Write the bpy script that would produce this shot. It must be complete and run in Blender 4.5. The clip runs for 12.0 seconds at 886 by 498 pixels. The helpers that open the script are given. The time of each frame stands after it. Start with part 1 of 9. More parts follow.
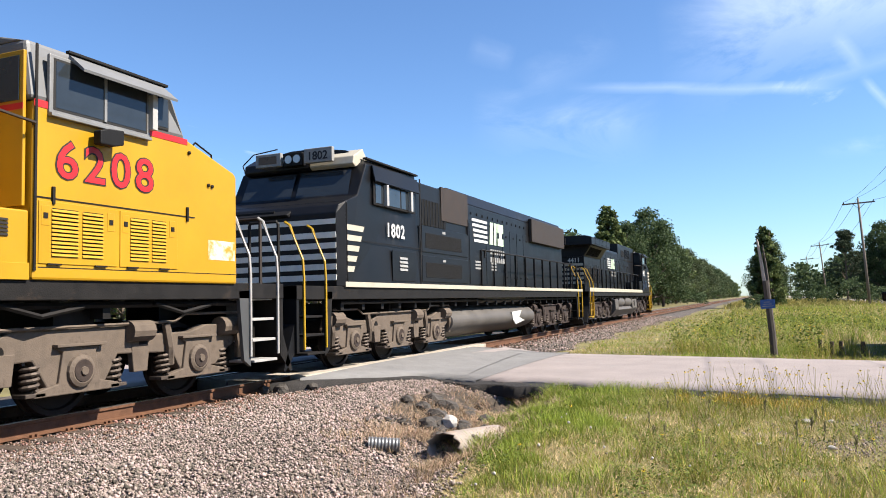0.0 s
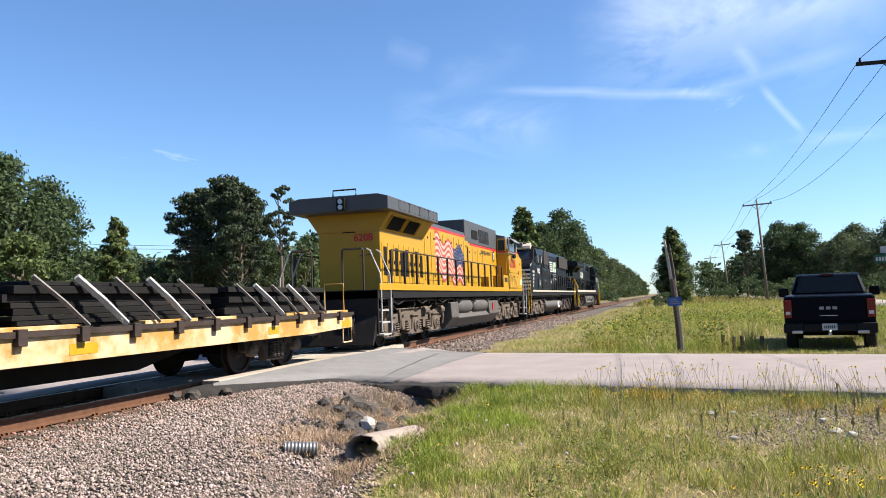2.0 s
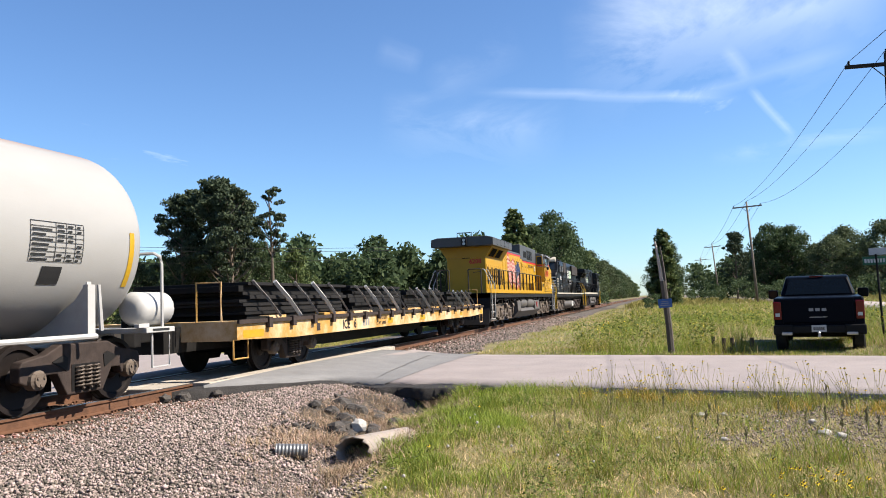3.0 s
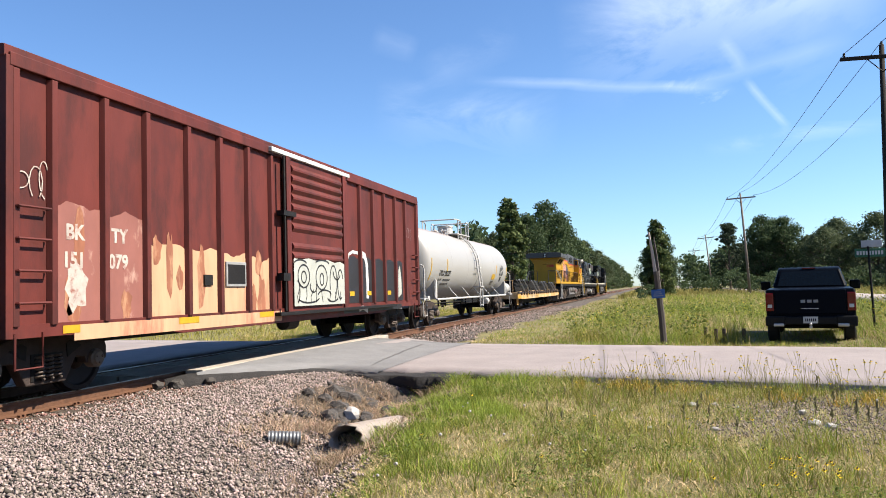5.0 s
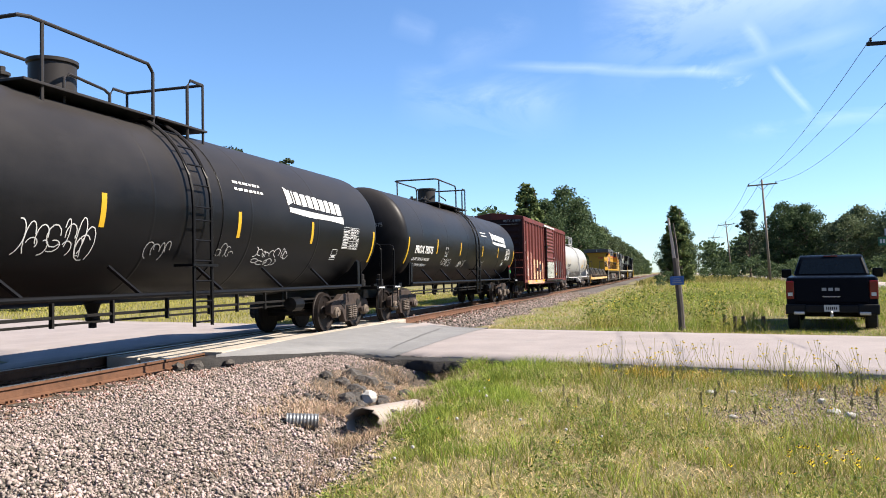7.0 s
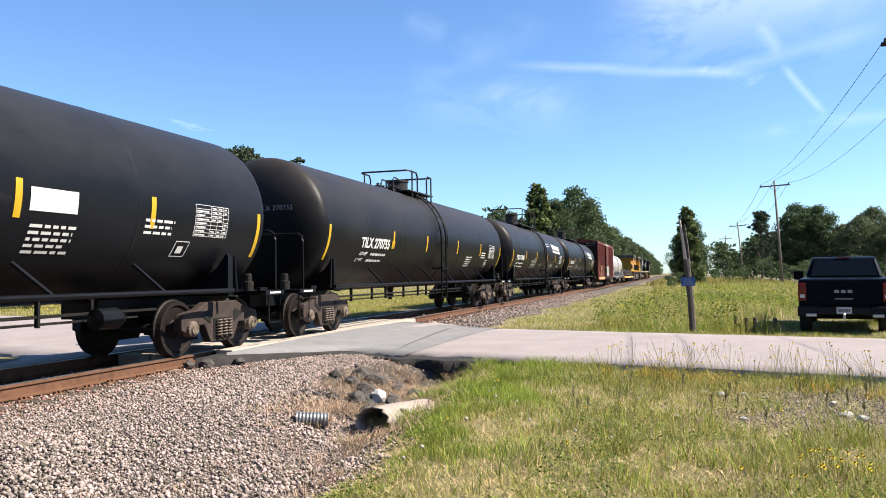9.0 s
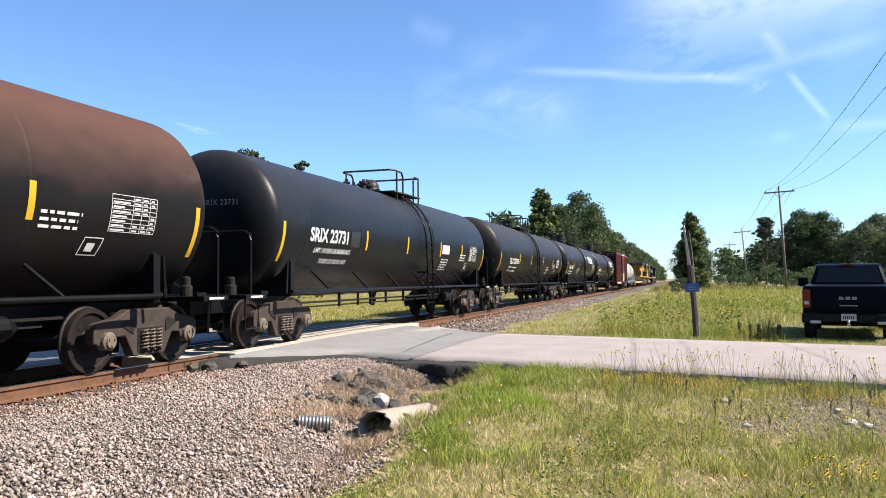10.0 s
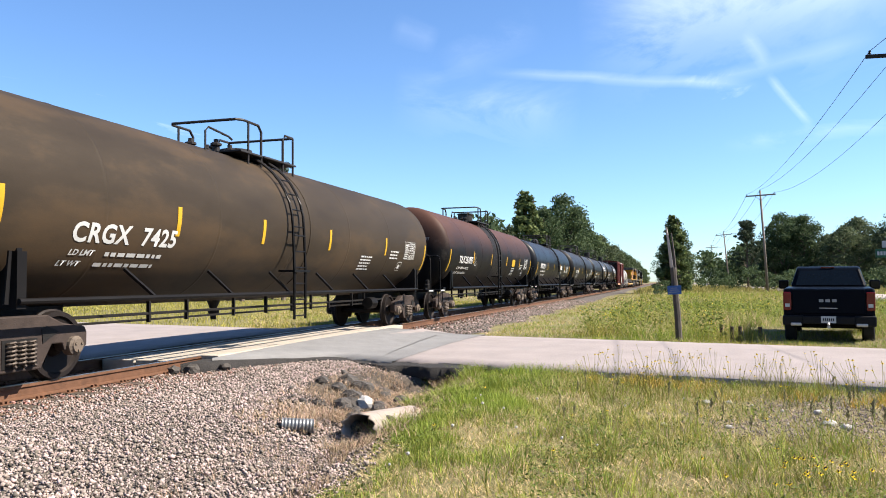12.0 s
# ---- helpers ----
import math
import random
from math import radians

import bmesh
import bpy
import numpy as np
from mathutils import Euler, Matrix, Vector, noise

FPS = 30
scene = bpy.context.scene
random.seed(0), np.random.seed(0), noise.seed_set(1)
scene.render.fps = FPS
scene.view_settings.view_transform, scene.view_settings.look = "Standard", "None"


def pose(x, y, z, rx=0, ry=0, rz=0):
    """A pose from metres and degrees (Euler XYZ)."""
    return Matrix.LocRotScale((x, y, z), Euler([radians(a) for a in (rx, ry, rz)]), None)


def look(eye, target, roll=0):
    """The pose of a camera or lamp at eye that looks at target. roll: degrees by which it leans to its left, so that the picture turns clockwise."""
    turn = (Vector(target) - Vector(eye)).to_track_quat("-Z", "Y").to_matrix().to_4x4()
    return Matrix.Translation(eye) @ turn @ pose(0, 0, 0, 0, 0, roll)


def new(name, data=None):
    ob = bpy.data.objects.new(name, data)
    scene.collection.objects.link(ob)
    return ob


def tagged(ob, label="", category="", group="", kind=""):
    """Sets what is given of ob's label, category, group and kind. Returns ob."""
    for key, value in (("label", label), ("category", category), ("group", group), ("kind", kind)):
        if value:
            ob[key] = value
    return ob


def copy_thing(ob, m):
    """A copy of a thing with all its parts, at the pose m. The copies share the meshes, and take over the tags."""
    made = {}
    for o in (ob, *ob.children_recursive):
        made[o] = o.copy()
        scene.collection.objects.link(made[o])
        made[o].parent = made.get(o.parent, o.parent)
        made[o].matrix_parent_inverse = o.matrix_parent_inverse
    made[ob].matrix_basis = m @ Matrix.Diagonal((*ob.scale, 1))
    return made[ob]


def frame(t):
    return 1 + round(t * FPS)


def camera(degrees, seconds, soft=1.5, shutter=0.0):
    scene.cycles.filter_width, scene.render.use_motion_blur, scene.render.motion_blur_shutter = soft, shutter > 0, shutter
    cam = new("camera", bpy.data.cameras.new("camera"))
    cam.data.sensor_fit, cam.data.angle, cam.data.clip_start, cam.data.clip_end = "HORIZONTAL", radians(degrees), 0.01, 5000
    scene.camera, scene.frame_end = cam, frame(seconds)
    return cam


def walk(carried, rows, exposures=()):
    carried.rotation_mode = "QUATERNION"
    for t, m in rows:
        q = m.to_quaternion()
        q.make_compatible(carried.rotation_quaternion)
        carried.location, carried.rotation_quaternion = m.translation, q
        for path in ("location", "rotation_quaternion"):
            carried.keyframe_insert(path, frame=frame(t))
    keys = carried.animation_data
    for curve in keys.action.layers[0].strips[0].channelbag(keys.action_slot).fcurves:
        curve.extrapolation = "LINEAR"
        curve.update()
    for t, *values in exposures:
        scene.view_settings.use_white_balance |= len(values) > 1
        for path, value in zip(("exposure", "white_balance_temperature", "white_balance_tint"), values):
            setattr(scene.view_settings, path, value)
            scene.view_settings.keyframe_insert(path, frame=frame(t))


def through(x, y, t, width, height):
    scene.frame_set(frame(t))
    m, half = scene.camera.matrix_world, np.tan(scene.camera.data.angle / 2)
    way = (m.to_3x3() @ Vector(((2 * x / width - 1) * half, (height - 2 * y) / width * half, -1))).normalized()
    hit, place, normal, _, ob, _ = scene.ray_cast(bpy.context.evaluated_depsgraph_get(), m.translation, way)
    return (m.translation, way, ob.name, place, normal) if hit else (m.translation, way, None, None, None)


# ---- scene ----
# The track runs along +y with its middle at x = TRACK; the rail heads are at z = 0.
TRACK = -8.7
EYE = 1.25
cam = camera(60, 12.0, 0.95)
PATH = [
    (0.0, pose(0, 0, EYE, 94.00, 1.38, 22.38)),
    (0.5, pose(0, 0, EYE, 94.04, 1.62, 19.11)),
    (1.0, pose(0, 0, EYE, 93.96, 1.85, 17.46)),
    (1.5, pose(0, 0, EYE, 93.87, 1.94, 16.72)),
    (2.0, pose(0, 0, EYE, 93.88, 2.07, 16.25)),
    (2.5, pose(0, 0, EYE, 93.95, 2.12, 15.89)),
    (3.0, pose(0, 0, EYE, 93.99, 2.08, 15.60)),
    (5.0, pose(0, 0, EYE, 93.15, 1.67, 15.13)),
    (5.5, pose(0, 0, EYE, 92.82, 1.47, 15.41)),
    (6.0, pose(0, 0, EYE, 92.41, 1.24, 15.75)),
    (6.5, pose(0, 0, EYE, 92.15, 1.20, 16.08)),
    (7.0, pose(0, 0, EYE, 92.06, 1.19, 16.44)),
    (9.0, pose(0, 0, EYE, 92.05, 0.86, 17.19)),
    (9.5, pose(0, 0, EYE, 92.19, 0.67, 17.53)),
    (10.0, pose(0, 0, EYE, 92.38, 0.51, 17.45)),
    (10.5, pose(0, 0, EYE, 92.51, 0.40, 17.16)),
    (11.0, pose(0, 0, EYE, 92.54, 0.43, 16.77)),
    (11.5, pose(0, 0, EYE, 92.53, 0.46, 16.46)),
    (12.0, pose(0, 0, EYE, 92.53, 0.44, 16.26)),
]
walk(cam, PATH, ((0, 1.46), (1, 1.44), (2, 1.42), (3, 1.34), (5, 1.42), (5.6, 1.47), (6.5, 1.55), (7, 1.56), (9, 1.57), (12, 1.6)))

# ---- sky, sun ----
SUN = Vector((0.69, 0.1, 0.71)).normalized()
world = bpy.data.worlds.new("sky")
scene.world = world
world.use_nodes = True
wn = world.node_tree.nodes
wl = world.node_tree.links
wn.clear()
sky = wn.new("ShaderNodeTexSky")
sky.sky_type = "NISHITA"
sky.sun_disc = False
sky.sun_elevation = math.asin(SUN.z)
sky.sun_rotation = math.atan2(SUN.x, SUN.y)
sky.altitude = 100
sky.air_density = 1.0
sky.dust_density = 0.25
sky.ozone_density = 3.0
wco = wn.new("ShaderNodeTexCoord")


def wnode(kind, **values):
    n = wn.new(kind)
    for key, v in values.items():
        n.inputs[key].default_value = v
    return n


def wmath(op, a, b=None):
    n = wn.new("ShaderNodeMath")
    n.operation = op
    for i, v in enumerate((a, b)):
        if v is None:
            continue
        if isinstance(v, (int, float)):
            n.inputs[i].default_value = v
        else:
            wl.new(v, n.inputs[i])
    return n.outputs[0]


def cirrus():
    """How much thin high cloud there is in each direction: wisps and two old contrails."""
    sep = wn.new("ShaderNodeSeparateXYZ")
    wl.new(wco.outputs["Generated"], sep.inputs[0])
    x, y, z = sep.outputs
    high = wmath("MAXIMUM", z, 0.03)
    flat = wn.new("ShaderNodeCombineXYZ")
    wl.new(wmath("DIVIDE", x, high), flat.inputs[0])
    wl.new(wmath("DIVIDE", y, high), flat.inputs[1])
    turn = wn.new("ShaderNodeMapping")
    turn.inputs["Rotation"].default_value = (0, 0, radians(24))
    turn.inputs["Scale"].default_value = (0.55, 0.28, 1)
    turn.inputs["Location"].default_value = (0.9, 0.35, 0)
    wl.new(flat.outputs[0], turn.inputs[0])
    fine = wnode("ShaderNodeTexNoise", Scale=2.2, Detail=7, Roughness=0.62, Distortion=0.7)
    broad = wnode("ShaderNodeTexNoise", Scale=0.7, Detail=3, Roughness=0.5)
    wl.new(turn.outputs[0], fine.inputs["Vector"])
    wl.new(turn.outputs[0], broad.inputs["Vector"])
    ramp = wn.new("ShaderNodeMapRange")
    ramp.inputs[1].default_value, ramp.inputs[2].default_value = 0.78, 1.25
    wl.new(wmath("MULTIPLY", fine.outputs[0], wmath("ADD", broad.outputs[0], 0.62)), ramp.inputs[0])
    total = ramp.outputs[0]
    return total, x, y, z, fine.outputs[0]


def trail(x, y, z, wisp, a, b, width, strength):
    """A contrail along the arc from direction a to direction b."""
    a, b = Vector(a).normalized(), Vector(b).normalized()
    n = a.cross(b).normalized()
    along = (b - a).normalized()
    mid = (a + b).normalized()
    def dot(v):
        return wmath("ADD", wmath("ADD", wmath("MULTIPLY", x, v.x), wmath("MULTIPLY", y, v.y)), wmath("MULTIPLY", z, v.z))
    off = wmath("ABSOLUTE", wmath("ADD", dot(n), wmath("MULTIPLY", wmath("SUBTRACT", wisp, 0.5), width * (3.0 if width > 0.01 else 1.5))))
    across = wmath("MAXIMUM", wmath("SUBTRACT", 1.0, wmath("DIVIDE", off, width)), 0.0)
    half = (b - a).length / 2
    ends = wmath("MINIMUM", wmath("MULTIPLY", wmath("MAXIMUM", wmath("SUBTRACT", half, wmath("ABSOLUTE", dot(along))), 0.0), 2.2 / half), 1.0)
    front = wmath("GREATER_THAN", dot(mid), 0.5)
    if width > 0.01:
        soft = wn.new("ShaderNodeMapRange")
        soft.inputs[1].default_value, soft.inputs[2].default_value = 0.38, 0.72
        wl.new(wisp, soft.inputs[0])
        wisp = soft.outputs[0]
    return wmath("MULTIPLY", wmath("MULTIPLY", wmath("MULTIPLY", across, ends), front), wmath("MULTIPLY", wisp, strength))


def heading(az, el):
    az, el = radians(az), radians(el)
    return (math.sin(az) * math.cos(el), math.cos(az) * math.cos(el), math.sin(el))


cover, dx, dy, dz, wisp = cirrus()
for a, b, w, s in ((heading(-13, 15.5), heading(6.5, 13.2), 0.0085, 0.42), (heading(6.9, 14.0), heading(9.7, 10.2), 0.0065, 0.5), (heading(5.4, 16.9), heading(6.9, 14.4), 0.011, 0.3), (heading(2, 13.4), heading(14, 15.4), 0.012, 0.22),
                   (heading(-20, 13.4), heading(-6, 11.6), 0.045, 0.3), (heading(-20, 18.8), heading(-16.5, 17.6), 0.02, 0.26), (heading(-16, 15.4), heading(-9, 19.0), 0.03, 0.24), (heading(-6, 17.5), heading(16, 17.5), 0.08, 0.6), (heading(-4, 21.5), heading(20, 20), 0.1, 0.62), (heading(4, 9.4), heading(16, 9.9), 0.012, 0.28)):
    cover = wmath("ADD", cover, trail(dx, dy, dz, wisp, a, b, w, s))
cover = wmath("MINIMUM", cover, 1.0)
mix = wn.new("ShaderNodeMixRGB")
wl.new(wmath("MULTIPLY", cover, 0.62), mix.inputs[0])
deep = wn.new("ShaderNodeMixRGB")
deep.blend_type, deep.inputs[0].default_value, deep.inputs[2].default_value = "MULTIPLY", 1.0, (0.79, 0.98, 1.2, 1)
wl.new(sky.outputs[0], deep.inputs[1])
wl.new(deep.outputs[0], mix.inputs[1])
mix.inputs[2].default_value = (9.5, 10.2, 11.0, 1)
back = wnode("ShaderNodeBackground", Strength=0.061)
wl.new(mix.outputs[0], back.inputs[0])
wout = wn.new("ShaderNodeOutputWorld")
wl.new(back.outputs[0], wout.inputs[0])

sun = new("sun", bpy.data.lights.new("sun", "SUN"))
sun.data.energy, sun.data.angle, sun.data.color = 5.0, radians(0.53), (1.0, 0.91, 0.79)
sun.matrix_world = look(SUN * 60, (0, 0, 0))

# ---- materials ----
MATS = {}


def material(name, colour, rough=0.6, metal=0.0, vary=0.25, scale=4.0, second=None, amount=0.0, second_scale=1.5, bump=0.1,
             bump_scale=60.0, island=0.0, each=0.0, coat=0.0, stretch=(1, 1, 1), through=0.0, detail=6.0, fade=None, spec=0.35):
    """A painted, mineral or leafy surface: base colour varied at two scales, a second colour in stains, and fine relief."""
    if name in MATS:
        return MATS[name]
    m = bpy.data.materials.new(name)
    m.use_nodes = True
    n, l = m.node_tree.nodes, m.node_tree.links
    b = n["Principled BSDF"]
    b.inputs["Roughness"].default_value, b.inputs["Metallic"].default_value = rough, metal
    b.inputs["Coat Weight"].default_value = coat
    b.inputs["Specular IOR Level"].default_value = spec
    co = n.new("ShaderNodeTexCoord")
    mp = n.new("ShaderNodeMapping")
    mp.inputs["Scale"].default_value = stretch
    l.new(co.outputs["Object"], mp.inputs[0])
    nz = n.new("ShaderNodeTexNoise")
    nz.inputs["Scale"].default_value, nz.inputs["Detail"].default_value, nz.inputs["Roughness"].default_value = scale, detail, 0.65
    l.new(mp.outputs[0], nz.inputs["Vector"])
    dark = [c * (1 - vary) for c in colour]
    light = [min(1, c * (1 + vary)) for c in colour]
    ramp = n.new("ShaderNodeMixRGB")
    mr = n.new("ShaderNodeMapRange")
    mr.inputs[1].default_value, mr.inputs[2].default_value = 0.3, 0.7
    l.new(nz.outputs[0], mr.inputs[0])
    l.new(mr.outputs[0], ramp.inputs[0])
    ramp.inputs[1].default_value, ramp.inputs[2].default_value = (*dark, 1), (*light, 1)
    out = ramp.outputs[0]
    if second:
        n2 = n.new("ShaderNodeTexNoise")
        n2.inputs["Scale"].default_value, n2.inputs["Detail"].default_value, n2.inputs["Roughness"].default_value = second_scale, 9, 0.68
        l.new(mp.outputs[0], n2.inputs["Vector"])
        r2 = n.new("ShaderNodeMapRange")
        r2.inputs[1].default_value, r2.inputs[2].default_value = 0.72 - amount * 0.5, 0.86 - amount * 0.5
        l.new(n2.outputs[0], r2.inputs[0])
        x2 = n.new("ShaderNodeMixRGB")
        l.new(r2.outputs[0], x2.inputs[0])
        l.new(out, x2.inputs[1])
        x2.inputs[2].default_value = (*second, 1)
        out = x2.outputs[0]
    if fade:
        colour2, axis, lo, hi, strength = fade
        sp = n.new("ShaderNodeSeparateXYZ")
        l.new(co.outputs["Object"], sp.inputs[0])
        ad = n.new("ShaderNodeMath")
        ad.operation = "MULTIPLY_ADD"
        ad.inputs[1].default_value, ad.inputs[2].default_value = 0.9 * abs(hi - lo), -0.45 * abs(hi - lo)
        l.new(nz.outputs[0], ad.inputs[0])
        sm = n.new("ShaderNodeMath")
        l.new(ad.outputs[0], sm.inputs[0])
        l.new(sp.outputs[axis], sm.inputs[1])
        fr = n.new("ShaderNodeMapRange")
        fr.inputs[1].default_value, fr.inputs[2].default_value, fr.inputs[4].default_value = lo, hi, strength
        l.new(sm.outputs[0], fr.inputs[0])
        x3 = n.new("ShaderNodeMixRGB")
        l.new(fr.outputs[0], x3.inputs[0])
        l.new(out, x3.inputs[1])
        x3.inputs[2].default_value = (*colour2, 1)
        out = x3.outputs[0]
    if island or each:
        if island:
            rnd = n.new("ShaderNodeNewGeometry").outputs["Random Per Island"]
        else:
            rnd = n.new("ShaderNodeObjectInfo").outputs["Random"]
        k = island or each
        hs = n.new("ShaderNodeHueSaturation")
        va = n.new("ShaderNodeMapRange")
        va.inputs[3].default_value, va.inputs[4].default_value = 1 - k, 1 + k
        l.new(rnd, va.inputs[0])
        l.new(va.outputs[0], hs.inputs["Value"])
        hu = n.new("ShaderNodeMapRange")
        hu.inputs[3].default_value, hu.inputs[4].default_value = 0.5 + 0.05 * k, 0.5 - 0.05 * k
        l.new(rnd, hu.inputs[0])
        l.new(hu.outputs[0], hs.inputs["Hue"])
        l.new(out, hs.inputs["Color"])
        out = hs.outputs[0]
    l.new(out, b.inputs["Base Color"])
    if bump:
        nb = n.new("ShaderNodeTexNoise")
        nb.inputs["Scale"].default_value, nb.inputs["Detail"].default_value = bump_scale, 4
        l.new(mp.outputs[0], nb.inputs["Vector"])
        bp = n.new("ShaderNodeBump")
        bp.inputs["Strength"].default_value, bp.inputs["Distance"].default_value = bump, 0.02
        l.new(nb.outputs[0], bp.inputs["Height"])
        l.new(bp.outputs[0], b.inputs["Normal"])
        rr = n.new("ShaderNodeMapRange")
        rr.inputs[3].default_value, rr.inputs[4].default_value = max(0.03, rough - 0.1), min(1, rough + 0.12)
        l.new(nz.outputs[0], rr.inputs[0])
        l.new(rr.outputs[0], b.inputs["Roughness"])
    if through:
        tr = n.new("ShaderNodeBsdfTranslucent")
        l.new(out, tr.inputs[0])
        ms = n.new("ShaderNodeMixShader")
        ms.inputs[0].default_value = through
        l.new(b.outputs[0], ms.inputs[1])
        l.new(tr.outputs[0], ms.inputs[2])
        l.new(ms.outputs[0], n["Material Output"].inputs[0])
    MATS[name] = m
    return m


def window_glass(name, tint=(0.02, 0.025, 0.03), rough=0.05):
    return material(name, tint, rough, vary=0.1, bump=0.0, coat=0.25)


FIELD = material("field_grass", (0.125, 0.11, 0.042), 0.95, vary=0.35, scale=0.35, second=(0.17, 0.14, 0.075), amount=0.4, second_scale=0.5, bump=0.8, bump_scale=26)
GRAVEL_BED = material("gravel_bed", (0.075, 0.062, 0.053), 0.95, vary=0.55, scale=22, second=(0.12, 0.092, 0.075), amount=0.3, second_scale=1.2, bump=1.0, bump_scale=38)
STONE = material("ballast_stone", (0.21, 0.17, 0.147), 0.9, vary=0.25, scale=9, island=0.75, bump=0.25)
EARTH = material("dark_earth", (0.045, 0.035, 0.026), 0.95, vary=0.5, scale=5, second=(0.17, 0.12, 0.085), amount=0.3, second_scale=3, bump=0.9, bump_scale=24)
ROAD = material("worn_asphalt", (0.222, 0.192, 0.182), 0.88, vary=0.13, scale=1.1, second=(0.191, 0.185, 0.178), amount=0.22, second_scale=0.5, bump=0.35, bump_scale=90)
ROAD_PATCH = material("asphalt_patch", (0.15, 0.147, 0.145), 0.88, vary=0.15, scale=2.4, second=(0.112, 0.109, 0.106), amount=0.2, second_scale=0.9, bump=0.4, bump_scale=90)
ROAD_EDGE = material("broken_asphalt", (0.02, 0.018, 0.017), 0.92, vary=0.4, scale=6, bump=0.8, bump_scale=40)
TAR = material("tar_seal", (0.0858, 0.0825, 0.0792), 0.7, vary=0.2, bump=0.1)
CROSS_PANEL = material("crossing_panel", (0.3, 0.262, 0.215), 0.85, vary=0.2, scale=3, second=(0.132, 0.119, 0.106), amount=0.25, second_scale=2, bump=0.3)
RAIL_RUST = material("rusty_rail", (0.11, 0.052, 0.028), 0.75, 0.25, vary=0.35, scale=6, second=(0.0594, 0.033, 0.0198), amount=0.3, second_scale=3, bump=0.3)
RAIL_HEAD = material("polished_rail", (0.33, 0.317, 0.304), 0.28, 0.9, vary=0.15, scale=3, bump=0.05)
TIE = material("creosoted_tie", (0.0561, 0.0409, 0.0297), 0.9, vary=0.4, scale=5, stretch=(1, 6, 6), each=0.3, bump=0.6)
STEEL_DARK = material("grimy_steel", (0.010, 0.009, 0.0085), 0.65, 0.3, vary=0.4, scale=5, second=(0.045, 0.03, 0.02), amount=0.25, second_scale=4, bump=0.25, spec=0.25)
CAST_BROWN = material("rusty_casting", (0.036, 0.026, 0.022), 0.75, 0.2, vary=0.35, scale=6, second=(0.0462, 0.033, 0.0264), amount=0.3, second_scale=4, bump=0.3, spec=0.25)
CAST_GREY = material("dusty_grey_casting", (0.1, 0.077, 0.059), 0.8, 0.1, vary=0.25, scale=4, second=(0.055, 0.042, 0.033), amount=0.35, second_scale=4, bump=0.25)
WHEEL_STEEL = material("wheel_steel", (0.014, 0.0105, 0.0095), 0.6, 0.4, vary=0.3, scale=8, bump=0.15, spec=0.25)
WHEEL_TREAD = material("wheel_tread", (0.277, 0.251, 0.231), 0.35, 0.8, vary=0.2, scale=8, bump=0.05)
SPRING = material("coil_spring_steel", (0.07, 0.055, 0.045), 0.6, 0.5, vary=0.3, bump=0.1)
# The fade paints sun sheen and settled dust onto the upper half.
TANK_BLACK = material("satin_black_paint_sunlit_dusty_top", (0.0048, 0.0048, 0.0052), 0.42, vary=0.22, scale=1.1, second=(0.016, 0.0145, 0.0135), amount=0.18, second_scale=0.8, bump=0.04, stretch=(1, 0.5, 1), fade=((0.03, 0.027, 0.026), 2, 2.2, 3.7, 0.85), spec=0.1)
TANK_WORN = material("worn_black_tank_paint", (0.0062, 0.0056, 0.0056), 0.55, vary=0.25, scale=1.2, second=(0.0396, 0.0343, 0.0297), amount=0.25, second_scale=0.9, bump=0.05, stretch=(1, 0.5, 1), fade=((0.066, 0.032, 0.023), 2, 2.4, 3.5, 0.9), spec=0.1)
# Here too the paler top carries sun sheen and dust as colour.
TANK_BLUE = material("blue_black_paint_sunlit_dusty_top", (0.0052, 0.0058, 0.0072), 0.38, vary=0.2, scale=1.1, second=(0.02, 0.02, 0.021), amount=0.2, second_scale=0.8, bump=0.04, stretch=(1, 0.5, 1), fade=((0.024, 0.0245, 0.027), 2, 2.4, 3.8, 0.8), spec=0.12)
TANK_BROWN = material("brown_dusted_tank_paint", (0.03, 0.0225, 0.0155), 0.6, vary=0.25, scale=1.0, second=(0.05, 0.033, 0.019), amount=0.42, second_scale=0.5, bump=0.05, stretch=(1, 0.4, 1), spec=0.1)
TANK_WHITE = material("dirty_white_tank_paint", (0.26, 0.254, 0.242), 0.45, vary=0.06, scale=1.0, second=(0.297, 0.277, 0.244), amount=0.16, second_scale=0.8, bump=0.04, stretch=(1, 0.5, 1), fade=((0.2, 0.08, 0.03), 2, 3.5, 3.72, 0.8))
MARK_WHITE = material("white_stencil_paint", (0.4, 0.4, 0.39), 0.6, vary=0.1, scale=6, bump=0.05)
MARK_GREY = material("faded_stencil_paint", (0.2, 0.2, 0.195), 0.65, vary=0.2, scale=9, bump=0.05)
MARK_YELLOW = material("yellow_reflective_strip", (0.36, 0.215, 0.008), 0.5, vary=0.1, scale=8, bump=0.05)
MARK_BLACK = material("black_stencil_paint", (0.0132, 0.0132, 0.0132), 0.6, vary=0.1, bump=0.05)
BOX_RED = material("boxcar_red_paint", (0.088, 0.0165, 0.012), 0.62, vary=0.22, scale=1.4, second=(0.05, 0.0115, 0.009), amount=0.5, second_scale=1.3, bump=0.06, stretch=(1, 1, 0.35), spec=0.25)
# Darker copy of the boxcar red: the ends' shade is in this colour.
BOX_END_SHADED = material("shaded_boxcar_end_paint", (0.018, 0.006, 0.005), 0.65, vary=0.3, scale=1.4, bump=0.06, spec=0.15)
